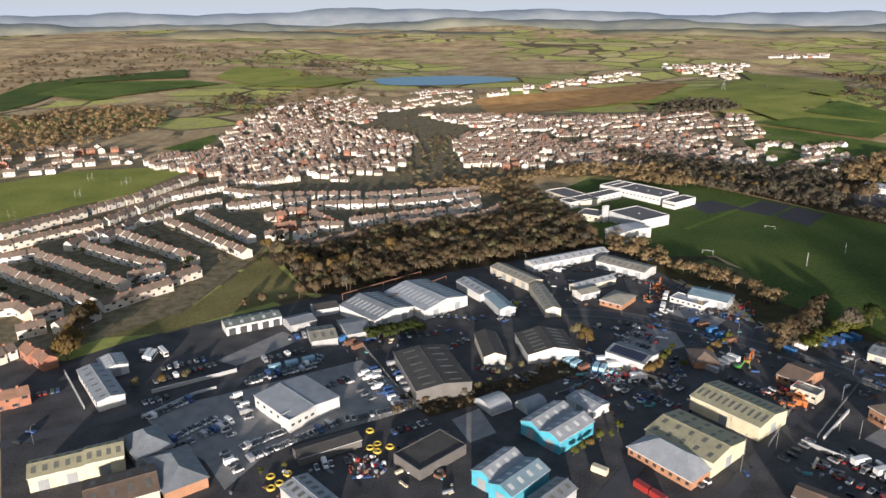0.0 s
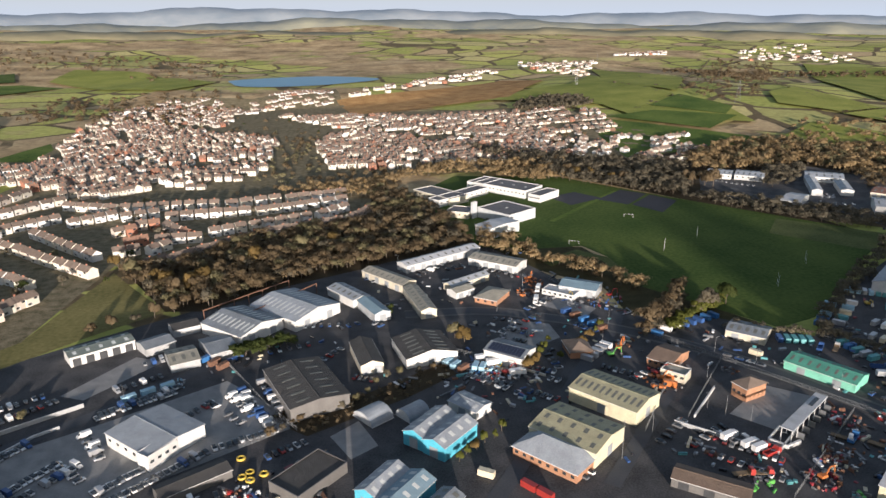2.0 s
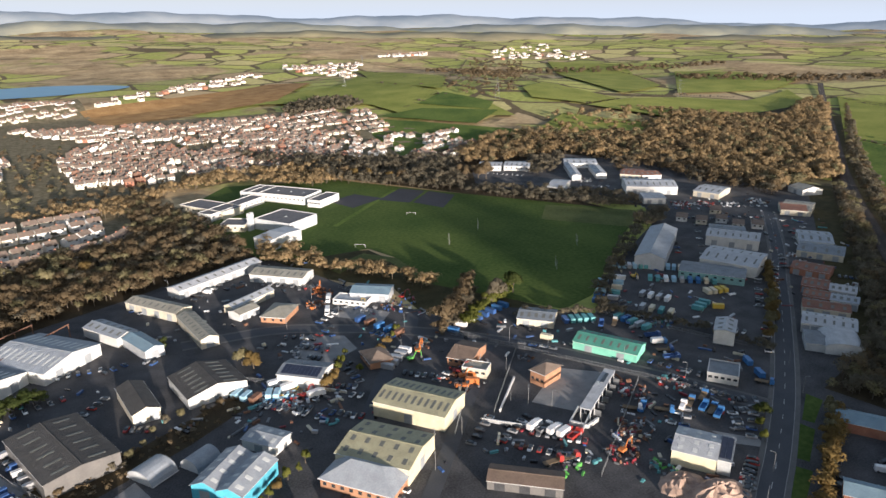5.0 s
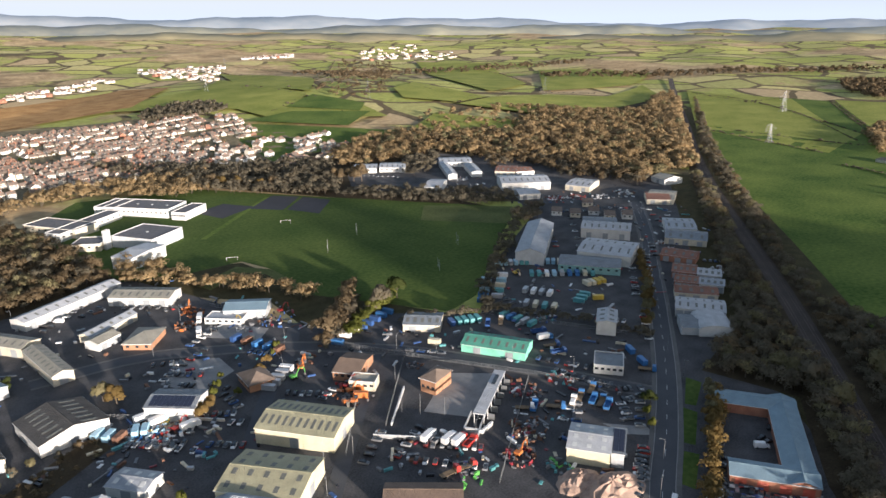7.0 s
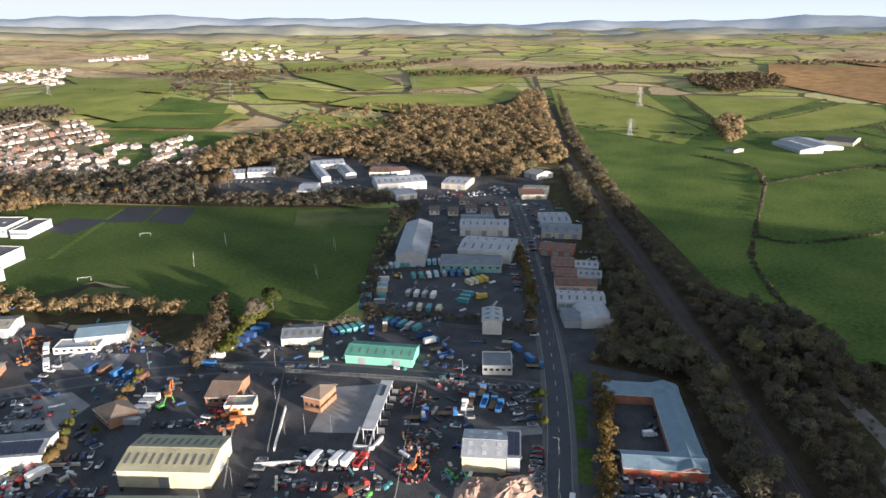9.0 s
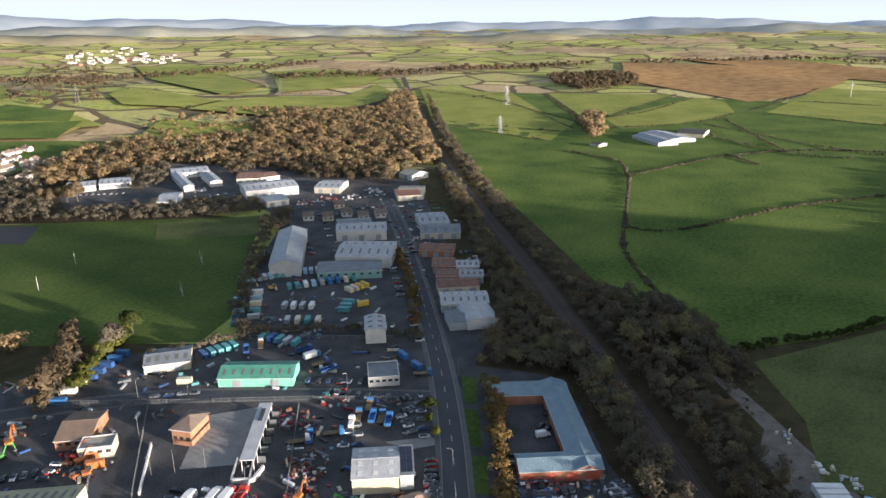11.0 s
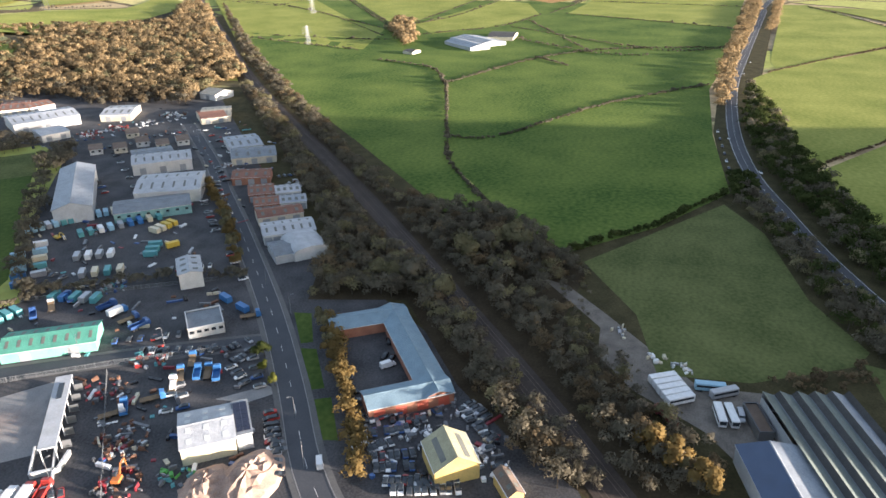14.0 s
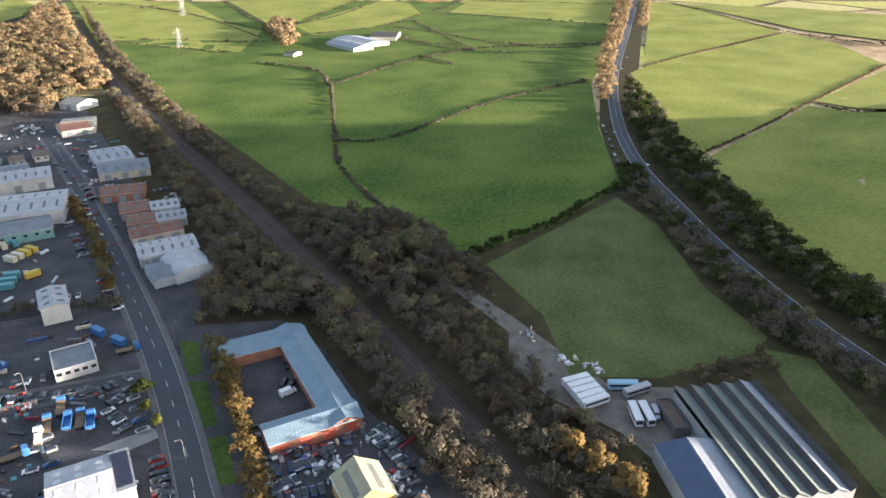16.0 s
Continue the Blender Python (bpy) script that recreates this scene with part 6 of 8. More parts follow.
shed(433.5, 406.8, -50, 8.0, 14.0, 3.5, 2.0, "white", "tile", windows=2, name="bungalow", label="small white house with a brown tiled roof")
shed(440.2, 393.3, -50, 8.0, 13.9, 3.5, 2.0, "beige", "tile", windows=2, name="bungalow", label="small beige house with a brown tiled roof")
shed(456.2, 387.9, -50, 8.1, 14.3, 3.5, 2.0, "white", "tile", windows=2, name="bungalow", label="small white house with a brown tiled roof")
shed(454.5, 371.0, -50, 7.9, 13.7, 3.5, 2.0, "beige", "tile", windows=2, name="bungalow", label="small beige house with a brown tiled roof")
shed(465.7, 362.9, -50, 7.9, 13.8, 3.5, 2.0, "white", "tile", windows=2, name="bungalow", label="small white house with a brown tiled roof")
shed(473.2, 408.2, -50, 8.4, 15.5, 3.5, 2.0, "beige", "tile", windows=2, name="bungalow", label="small beige house with a brown tiled roof")
shed(355.5, 357.2, 37, 71.9, 18.3, 8.0, 3.0, "pale", "pale", 0, end_doors=0, windows=0, label="large pale grey portal frame warehouse", end=-1)
shed(376.1, 311.7, -64, 34.1, 31.3, 7.0, 2.0, "white", "white", 6, True, doors=0, windows=0, label="white warehouse with dark roof vents")
shed(415.1, 343.8, -55, 34.2, 20.7, 7.0, 2.0, "white", "white", 7, True, doors=3, label="white warehouse with shutter doors")
shed(285.2, 242.7, -144, 16.7, 9.5, 7.0, 1.0, "white", "white", 3, True, end_doors=0, doors=2, label="tall narrow white building with dark rooflights", end=-1)
shed(226.3, 128.2, -57, 27.7, 10.0, 4.2, 1.6, "brick", "blue", 0, doors=4, door="red", windows=0, label="brick workshop wing with a blue-grey roof", end=-1)
shed(251.6, 134.2, 33, 59.0, 10.1, 4.2, 1.6, "brick", "blue", 0, label="brick workshop wing with a blue-grey roof", end=-1)
shed(266.8, 155.8, 122, 29.4, 10.8, 4.2, 1.6, "brick", "blue", 0, label="brick workshop wing with a blue-grey roof", end=-1)
garage = shed(201.2, 108.2, 31, 13.0, 12.8, 5.3, 4.0, "yellow", "cream", 0, end_doors=0, windows=0, label="ochre clad gabled garage in the breaker yard", end=-1)
for side in (-1, 1):
    part("rooflight", slab("rooflight", [(-5.2, side * 4.2, 5.3 + 4.0 * (1 - 4.2 / 6.4) + .24), (4.6, side * 4.2, 5.3 + 4.0 * (1 - 4.2 / 6.4) + .24), (4.6, side * 2.7, 5.3 + 4.0 * (1 - 2.7 / 6.4) + .24), (-5.2, side * 2.7, 5.3 + 4.0 * (1 - 2.7 / 6.4) + .24)], .09, skylight_dark), garage)
shed(195.1, 90.8, -146, 9.7, 4.5, 4.0, 1.5, "yellow", "brown", 2, True)
shed(131.5, 197.5, -41, 25.5, 9.5, 3.6, 1.1, "dark", "brown", 0, doors=3, door="dark", label="long low store with a dull brown sheet roof")
shed(240.5, 22.4, 12, 14.0, 4.4, 3.0, 0.0, "dark", "brown", 0, form="flat", label="low brown annex beside the factory")
sawtooth(228.6, 2.5, -166, 46.1, 26.6, 6.0, 1.8)
shed(212.9, 20.0, -168, 23.0, 17.9, 6.0, 1.5, "pale", "pale", 0, roof_front="navy", label="factory hall with a navy and pale roof")
shed(406.8, 278.2, -68, 21.7, 15.8, 4.5, 1.5, "brick", "rust", 4, True, doors=3)
shed(383.4, 260.3, -61, 13.7, 16.1, 4.5, 1.5, "brick", "rust", 4, True, doors=3)
shed(387.9, 246.5, -60, 13.4, 12.5, 4.5, 1.5, "white", "white", 4, True, doors=3)
shed(368.1, 249.3, -61, 12.9, 12.2, 4.5, 1.5, "brick", "rust", 4, True, doors=3)
shed(374.3, 237.0, -61, 13.5, 11.5, 4.5, 1.5, "white", "pale", 4, True, doors=3)
shed(356.2, 236.2, -54, 22.7, 12.7, 4.5, 1.5, "beige", "rust", 4, True, doors=3)
shed(444.7, 297.5, -60, 27.6, 22.1, 4.5, 1.5, "beige", "grey", 4, True, doors=3)
shed(466.0, 316.7, -51, 21.4, 28.7, 4.5, 1.5, "white", "pale", 4, True, doors=3)
shed(533.3, 376.3, -62, 21.9, 32.3, 4.5, 1.5, "beige", "beige", 4, True, doors=3)
shed(337.8, 222.5, -57, 24.6, 16.5, 5.0, 1.5, "white", "white", 6, True, doors=6)
shed(318.3, 213.1, -50, 15.6, 16.4, 4.0, 1.0, "pale", "grey", 0)
shed(324.4, 207.5, 43, 19.8, 16.4, 4.0, 2.0, "white", "white", 0, form="arch", label="white curved roof store by the trees", end=-1)

# school and farm
shed(185.6, 638.2, -51, 58.2, 28.4, 7.0, 0.0, "white", "slate", 4, False, form="flat", windows=14, name="school_block", label="long white school block with a flat roof")
shed(167.6, 659.0, -51, 18.6, 29.2, 7.0, 0.0, "white", "slate", 0, form="flat", windows=4, name="school_block", label="white flat roofed school block")
shed(209.3, 604.4, -53, 12.8, 30.3, 6.0, 0.0, "white", "slate", 0, form="flat", windows=6, name="school_block", label="small white school block with ribbon windows")
shed(118.3, 624.4, -59, 50.5, 22.3, 6.0, 0.0, "beige", "slate", 0, form="flat", windows=8, name="school_block", label="cream school block with a dark flat roof")
shed(134.1, 618.8, 36, 66.9, 13.7, 6.0, 0.0, "white", "slate", 0, form="flat", windows=10, name="school_block", label="white school block with a dark flat roof")
shed(159.1, 551.0, -58, 34.6, 32.2, 8.0, 0.0, "pale", "slate", 1, form="flat", name="school_hall", label="pale school hall with a dark flat roof")
shed(140.3, 510.0, -60, 15.5, 31.7, 8.0, 1.0, "white", "white", 0, name="school_hall", label="bright white sports hall of the school")
shed(124.2, 565.8, -34, 19.7, 18.6, 5.0, 0.0, "beige", "slate", 0, form="flat", windows=4, name="school_block", label="low cream school block")
shed(132.8, 555.4, -52, 2.3, 5.6, 13.0, 0.0, "pale", "slate", 0, form="flat", name="water_tower", label="narrow pale tower of the school")
shed(929.8, 250.8, -134, 62.1, 40.9, 4.0, 2.5, "grey", "pale", 8, True, 1, end_doors=2, name="barn", label="white farm barn with a striped pale roof")
shed(900.4, 257.9, -135, 58.8, 27.2, 4.0, 2.5, "grey", "pale", 8, True, 1, end_doors=2, name="barn", label="white farm barn with a striped pale roof")
shed(974.6, 226.9, -89, 32.4, 46.1, 5.0, 2.0, "beige", "dark", 0, name="barn", label="dark roofed farm barn")
shed(843.1, 309.6, -109, 13.1, 16.4, 3.0, 1.2, "beige", "dark", 0, name="barn", label="small stone farm store")

# ---------------------------------------------------------------- houses
house_row(-207, 578, -143, 505, 7, (1, 1, 0))
house_row(-225, 556, -137, 470, 9, (0, 2))
house_row(-252, 524, -169, 457, 9, (1, 0))
house_row(-263, 490, -188, 443, 8, (0, 1))
house_row(-283, 469, -198, 410, 9, (1, 0, 2))
house_row(-294, 442, -204, 381, 8, (0, 1))
house_row(-304, 420, -231, 365, 5, (0, 2))
house_row(-201, 423, -184, 435, 3, (1, 0))
house_row(-185, 396, -171, 411, 3, (2, 2))
house_row(-173, 417, -161, 435, 3, (2, 0))
house_row(-198, 377, -185, 395, 3, (2, 0))
house_row(-207, 345, -196, 368, 3, (2, 0))
house_row(-230, 363, -219, 373, 2, (0, 1))
house_row(-226, 343, -216, 349, 2, (0, 2))
house_row(-210, 323, -190, 305, 2, (0, 3))
house_row(-222, 310, -216, 319, 2)
house_row(-195, 270, -185, 277, 2, (3, 3))
house_row(-265, 370, -244, 377, 3)
house_row(-208, 660, -160, 638, 4, (0, 1))
house_row(-159, 640, -75, 639, 8, (1, 0))
house_row(-72, 633, -23, 647, 4, (1, 0))
house_row(-20, 643, 35, 657, 5, (1, 0))
house_row(-189, 597, -156, 620, 4, (1, 0))
house_row(-152, 608, -122, 619, 3, (1, 1))
house_row(-116, 603, -47, 608, 6, (1, 0))
house_row(-44, 604, 9, 622, 5, (1, 0))
house_row(11, 622, 35, 630, 2, (1, 0))
house_row(-76, 549, -48, 560, 3, (1, 0))
house_row(-47, 560, 3, 579, 5, (1, 0))
house_row(6, 579, 33, 605, 3, (1, 0))
house_row(-112, 538, -78, 538, 3, (1, 0))
house_row(-147, 562, -132, 572, 2, (3, 3, 2))
house_row(-134, 580, -116, 584, 2, (2, 3))
house_row(-133, 534, -117, 540, 2, (3, 2))
house_row(-111, 579, -88, 545, 3, (2, 3))
house_row(-108, 481, -97, 490, 2, (0, 2))
house_row(-95, 486, -37, 536, 7, (0, 2))
house_row(-35, 538, 26, 560, 6, (0, 2))
house_row(29, 562, 51, 589, 3, (0, 2))
house_row(-136, 512, -118, 518, 2, (0, 0))
house_row(-112, 511, -100, 526, 2, (1, 0))
house_row(-342, 520, -308, 586, 9, (0, 2, 1))
house_row(-309, 589, -282, 641, 6, (0, 2, 4))
house_row(-283, 645, -259, 725, 6, (0, 2))
house_row(-324, 490, -309, 509, 3, (1, 0))
house_row(-309, 509, -277, 550, 6, (0, 2))
house_row(-277, 555, -255, 640, 7, (0, 4))
house_row(-274, 489, -267, 528, 4, (1, 0))
house_row(-256, 508, -252, 562, 4, (0, 1))
house_row(-255, 640, -215, 684, 5, (0, 1, 4))
house_row(-308, 463, -287, 476, 3, (1, 1))
house_row(-246, 554, -234, 583, 3)
house_row(-236, 589, -200, 618, 5, (1, 0))
town([(-466, 729), (-445, 756), (-365, 814), (-361, 855), (-452, 932), (-575, 912), (-619, 868), (-513, 709)], 20, 26, 12, .6, 3, "pale houses scattered among bare trees")
town([(-346, 800), (-267, 748), (-219, 697), (-178, 692), (-132, 725), (-164, 916), (-231, 951), (-284, 922), (-341, 855)], 38, 15, 8, .94, 4)
town([(-284, 922), (-164, 916), (-32, 926), (-37, 986), (-160, 1101), (-258, 1241), (-312, 1112), (-319, 1002)], 40, 15, 8, .94, 5)
town([(-132, 725), (-106, 706), (-40, 775), (-38, 909), (-161, 916)], -6, 17, 8.5, .9, 6)
town([(-327, 1131), (-258, 1241), (-118, 1116), (-95, 1311), (-185, 1451), (-252, 1440), (-323, 1351)], 35, 20, 9.5, .85, 7)
town([(14, 959), (23, 771), (129, 765), (157, 896), (134, 996), (56, 1030)], 4, 16, 9, .94, 8)
town([(157, 896), (132, 781), (282, 756), (337, 894), (245, 961)], 12, 17, 9, .92, 9)
town([(-41, 1225), (57, 1046), (169, 969), (337, 894), (438, 928), (467, 1089), (406, 1140), (199, 1146), (75, 1213)], 8, 19, 10, .92, 10)
town([(328, 879), (292, 786), (352, 696), (470, 741), (495, 855), (424, 881)], 20, 22, 11, .75, 11, "low park homes in rows in the valley")
town([(-92, 1269), (-23, 1334), (64, 1341), (65, 1451), (-14, 1517), (-90, 1391)], 30, 24, 12, .85, 12)
town([(75, 1396), (157, 1440), (269, 1566), (515, 1838), (497, 1936), (291, 1697), (90, 1452)], 25, 26, 12, .8, 13, "ribbon of white houses along the hill road")
town([(654, 2003), (702, 1961), (644, 1584), (758, 1908), (897, 2098), (766, 2143)], 10, 34, 15, .6, 14, "scattered white houses on the hill")
town([(1390, 2098), (1683, 1956), (1790, 2078), (1950, 2547), (1519, 2395)], 20, 40, 16, .4, 15, "far white village houses")
town([(991, 2230), (1226, 2309), (1312, 2467), (1071, 2345)], 20, 30, 16, .8, 16, "far white village houses")
town([(662, 2192), (886, 2124), (687, 1660), (624, 1812), (609, 1982)], 20, 40, 14, .5, 17, "far white village houses")

# ---------------------------------------------------------------- woods, hedges and trees
woodland([(-130, 492), (-91, 482), (-37, 533), (50, 564), (59, 675), (93, 640), (103, 571), (117, 502), (121, 484), (54, 466), (33, 456), (-16, 433), (-61, 403), (-84, 408)], 6.0, 9.0, "brown", 360, .08, 21, "bare brown wood between houses and estate", .95, ("grey", "olive"))
woodland([(-27, 679), (61, 699), (136, 766), (283, 751), (257, 677), (223, 668), (164, 723), (104, 715), (51, 640)], 7, 9, "tawny", 190, .11, 22, "belt of sunlit tawny bare trees behind the school")
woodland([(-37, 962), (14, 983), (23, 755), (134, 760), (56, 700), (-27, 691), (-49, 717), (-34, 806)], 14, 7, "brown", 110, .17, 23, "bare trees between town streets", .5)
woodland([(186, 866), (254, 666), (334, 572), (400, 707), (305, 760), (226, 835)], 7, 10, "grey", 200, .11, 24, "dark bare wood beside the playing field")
woodland([(402, 670), (472, 664), (526, 677), (542, 601), (599, 553), (571, 429), (623, 431), (670, 429), (1259, 839), (1214, 843), (994, 723), (923, 762), (896, 835), (781, 778), (709, 725), (620, 745), (576, 806), (486, 786), (414, 732)], 8.5, 10.5, "tawny", 190, .11, 25, "wide bare sunlit tawny brown wood beyond the estate", .95, ("brown", "olive", "tawny"))
woodland([(332, 569), (409, 463), (438, 452), (452, 479), (355, 588)], 6, 7, "grey", 200, .11, 26, "dark hedge trees along the playing field")
woodland([(253, 301), (273, 326), (340, 377), (419, 437), (442, 430), (416, 406), (389, 402), (327, 354), (293, 331), (257, 297)], 6, 7, "grey", 260, .10, 27, "bare trees along the playing field edge")
woodland([(118, 473), (143, 445), (159, 426), (191, 374), (200, 379), (184, 411), (158, 437), (147, 472), (130, 514)], 6, 8, "tawny", 240, .10, 28, "bare sunlit tawny brown trees beside the playing field")
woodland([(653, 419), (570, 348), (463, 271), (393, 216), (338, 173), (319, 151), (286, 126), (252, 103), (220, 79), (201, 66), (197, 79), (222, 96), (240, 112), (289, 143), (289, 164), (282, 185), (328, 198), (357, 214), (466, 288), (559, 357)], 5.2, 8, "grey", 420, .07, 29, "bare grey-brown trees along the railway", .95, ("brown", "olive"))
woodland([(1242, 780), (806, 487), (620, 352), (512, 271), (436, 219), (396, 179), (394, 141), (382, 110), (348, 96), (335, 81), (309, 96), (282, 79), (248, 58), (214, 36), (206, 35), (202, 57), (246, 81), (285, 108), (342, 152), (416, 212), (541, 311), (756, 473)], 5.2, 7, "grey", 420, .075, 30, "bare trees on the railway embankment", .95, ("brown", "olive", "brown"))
woodland([(1238, 811), (933, 610), (677, 431), (649, 433), (925, 639)], 6.5, 9, "tawny", 150, .17, 39, "sunlit tawny bare trees beside the railway")
woodland([(435, 7), (396, -3), (332, -11), (292, -22), (266, -39), (241, -51), (251, -56), (274, -48), (311, -36), (369, -19), (418, -11), (459, -3)], 4.2, 6.5, "grey", 260, .09, 31, "dark roadside trees below the bypass", 1.0, ("green", "olive"))
woodland([(497, -16), (433, -25), (378, -33), (319, -49), (281, -61), (264, -63), (297, -79), (345, -67), (402, -55), (512, -46), (680, -44), (737, -37), (593, -17)], 4.6, 7.5, "green", 260, .09, 32, "dark green roadside trees beside the bypass", 1.0, ("grey", "olive", "grey"))
woodland([(-24, 278), (19, 288), (30, 294), (59, 310), (63, 298), (37, 281), (-6, 260)], 3.5, 2.2, "brown", 60, .22, 130, "low brown scrub between the yards", .6, ("olive", "grey"))
woodland([(348, 95), (340, 79), (280, 74), (258, 54), (261, 63), (294, 85)], 4, 3.0, "grey", 90, .18, 131, "low scrub along the meadow", .7, ("brown", "olive"))
woodland([(264, 19), (282, -16), (289, -23), (269, -17), (262, -4)], 3.6, 3, "brown", 90, .18, 132, "brown brambles behind the factory", .8)
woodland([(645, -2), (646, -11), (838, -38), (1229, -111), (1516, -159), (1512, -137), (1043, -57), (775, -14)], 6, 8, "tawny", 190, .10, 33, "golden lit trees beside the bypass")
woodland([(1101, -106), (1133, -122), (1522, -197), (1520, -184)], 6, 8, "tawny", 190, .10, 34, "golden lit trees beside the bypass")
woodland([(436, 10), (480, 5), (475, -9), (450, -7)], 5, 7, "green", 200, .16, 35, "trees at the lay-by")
woodland([(-526, 828), (-469, 986), (-437, 1089), (-481, 1258), (-599, 1398), (-718, 1328), (-756, 1215), (-784, 1114), (-594, 831)], 13, 9, "tawny", 90, .2, 36, "bare sunlit tawny woods left of the town", .75)
woodland([(338, 1154), (437, 1127), (484, 1154), (496, 1234), (399, 1266)], 9, 10, "grey", 90, .2, 37, "copse on the hill above the town")
woodland([(1700, 706), (1830, 586), (1771, 504), (1588, 464), (1452, 536), (1547, 634)], 10, 10, "brown", 90, .2, 38, "bare copse at the edge of the moor")
woodland([(1017, 395), (1099, 409), (1087, 382), (927, 330), (880, 331)], 6, 10, "tawny", 150, .17, 40, "clump of bare farm trees")
woodland([(-196, 1103), (-89, 1383), (-170, 1532), (-473, 1573), (-551, 1306), (-349, 1213)], 22, 9, "brown", 80, .2, 41, "scattered bare trees round the town", .6)
woodland([(-201, 555), (-138, 508), (-173, 695), (37, 676), (44, 547), (-91, 480), (-213, 387), (-254, 372), (-366, 560)], 26, 6, "grey", 110, .19, 42, "garden trees among the houses", .55, ("green", "olive"))
woodland([(-974, 1584), (-647, 2182), (-185, 1669), (-151, 2403), (-1030, 2778), (-1363, 2251)], 45, 12, "brown", 60, .22, 43, "scattered hedgerow trees in the valley", .7)
woodland([(1292, 2111), (1383, 1934), (782, 1127), (1052, 1237), (689, 1078), (667, 1181)], 24, 10, "brown", 70, .2, 44, "scattered hillside trees", .6)
woodland([(1350, 1250), (1500, 1050), (1800, 850), (2050, 700), (2100, 760), (1850, 950), (1600, 1150), (1420, 1330)], 19, 12, "brown", 60, .22, 160, "far belt of bare brown trees", .85)
woodland([(900, 1700), (1300, 1600), (1750, 1450), (1800, 1520), (1350, 1690), (930, 1790)], 21, 12, "brown", 60, .22, 161, "far belt of bare brown trees", .8)
woodland([(2150, 600), (2400, 250), (2300, -250), (2360, -270), (2480, 250), (2220, 660)], 21, 12, "brown", 60, .22, 162, "far belt of bare brown trees", .8)
woodland([(560, 790), (640, 735), (720, 730), (800, 790), (900, 850), (880, 900), (760, 905), (690, 905), (600, 820)], 15, 8, "tawny", 80, .2, 163, "scattered sunlit tawny trees above the wood", .5)
hedge([(522, 190), (532, 153), (648, 81), (740, -4)], 2.0, "grey", seed=50, label="thin dark hedge between pastures")
hedge([(699, 233), (523, 189), (474, 176), (427, 152), (392, 131)], 2.2, "grey", seed=51, label="thin dark hedge between pastures")
hedge([(794, 333), (762, 265), (687, 231)], 2.2, "grey", seed=52, label="thin dark hedge between pastures")
hedge([(695, 232), (834, 169), (915, 92), (958, -40)], 2.2, "grey", seed=53, label="thin dark hedge between pastures")
hedge([(924, 530), (923, 387), (944, 351)], 2.2, "grey", seed=54, label="thin dark hedge between pastures")
hedge([(1293, 805), (1187, 578), (958, 384)], 2.2, "grey", seed=55, label="thin dark hedge between pastures")
hedge([(1356, 582), (1049, 406)], 2.2, "grey", seed=56, label="thin dark hedge between pastures")
hedge([(851, 171), (806, 130)], 2.2, "grey", seed=57, label="thin dark hedge between pastures")
hedge([(350, 88), (370, 71), (391, 49), (422, 29), (445, 11)], 3.2, "green", seed=60, label="dark clipped hedge between meadows")
hedge([(500, -40), (571, -100), (662, -172), (849, -320)], 1.6, "brown", seed=61, label="low brown hedge bank")
hedge([(665, -176), (626, -188), (581, -208)], 2.4, "grey", seed=62)
hedge([(814, -66), (921, -155), (1067, -293)], 1.5, "brown", seed=63, label="low brown hedge bank")
hedge([(1437, -222), (1093, -294), (974, -377)], 2.4, "grey", seed=64)
hedge([(1323, 847), (1243, 654), (1016, 399)], 2.6, "grey", 4.0, 40, seed=70)
hedge([(1236, 674), (1351, 656)], 2.6, "grey", 4.0, 40, seed=71)
hedge([(1349, 571), (1058, 405)], 2.6, "grey", 4.0, 40, seed=72)
hedge([(1088, 378), (1444, 347)], 2.6, "grey", 4.0, 40, seed=73)
hedge([(979, 333), (1077, 247), (1215, 209)], 2.6, "grey", 4.0, 40, seed=74)
hedge([(1070, 373), (1174, 337), (1406, 307)], 2.6, "grey", 4.0, 40, seed=75)
hedge([(1072, 230), (925, 43), (949, -41)], 2.6, "grey", 4.0, 40, seed=76)
hedge([(969, 209), (889, 110), (880, 50)], 2.6, "grey", 4.0, 40, seed=77)
hedge([(1241, 176), (1179, 49), (1122, -71)], 2.6, "grey", 4.0, 40, seed=78)
hedge([(1439, 136), (1408, -120)], 2.6, "grey", 4.0, 40, seed=79)
hedge([(907, 570), (849, 379)], 2.6, "grey", 4.0, 40, seed=80)
hedge([(1243, 195), (1661, 115)], 2.6, "grey", 4.0, 40, seed=81)
hedge([(1141, 216), (889, 110)], 2.6, "grey", 4.0, 40, seed=82)
hedge([(637, 1439), (633, 1177), (659, 1032)], 3.2, "grey", 6.0, 40, seed=90)
hedge([(636, 1173), (528, 1074)], 3.2, "grey", 6.0, 40, seed=91)
hedge([(556, 1076), (623, 949)], 3.2, "grey", 6.0, 40, seed=92)
hedge([(1024, 1488), (865, 1086), (893, 980)], 3.2, "grey", 6.0, 40, seed=93)
hedge([(825, 2019), (746, 1400), (1113, 1825)], 3.2, "grey", 6.0, 40, seed=94)
hedge([(1439, 1892), (1418, 1513), (1245, 1218)], 3.2, "grey", 6.0, 40, seed=95)
hedge([(692, 904), (758, 778)], 3.2, "grey", 6.0, 40, seed=96)
hedge([(804, 955), (1033, 1016), (1154, 944)], 3.2, "grey", 6.0, 40, seed=97)
hedge([(1277, 2120), (892, 1565)], 3.2, "grey", 6.0, 40, seed=98)
hedge([(932, 2051), (1019, 1728)], 3.2, "grey", 6.0, 40, seed=99)
hedge([(615, 1427), (636, 1167), (507, 1064)], 3.2, "grey", 6.0, 40, seed=110)
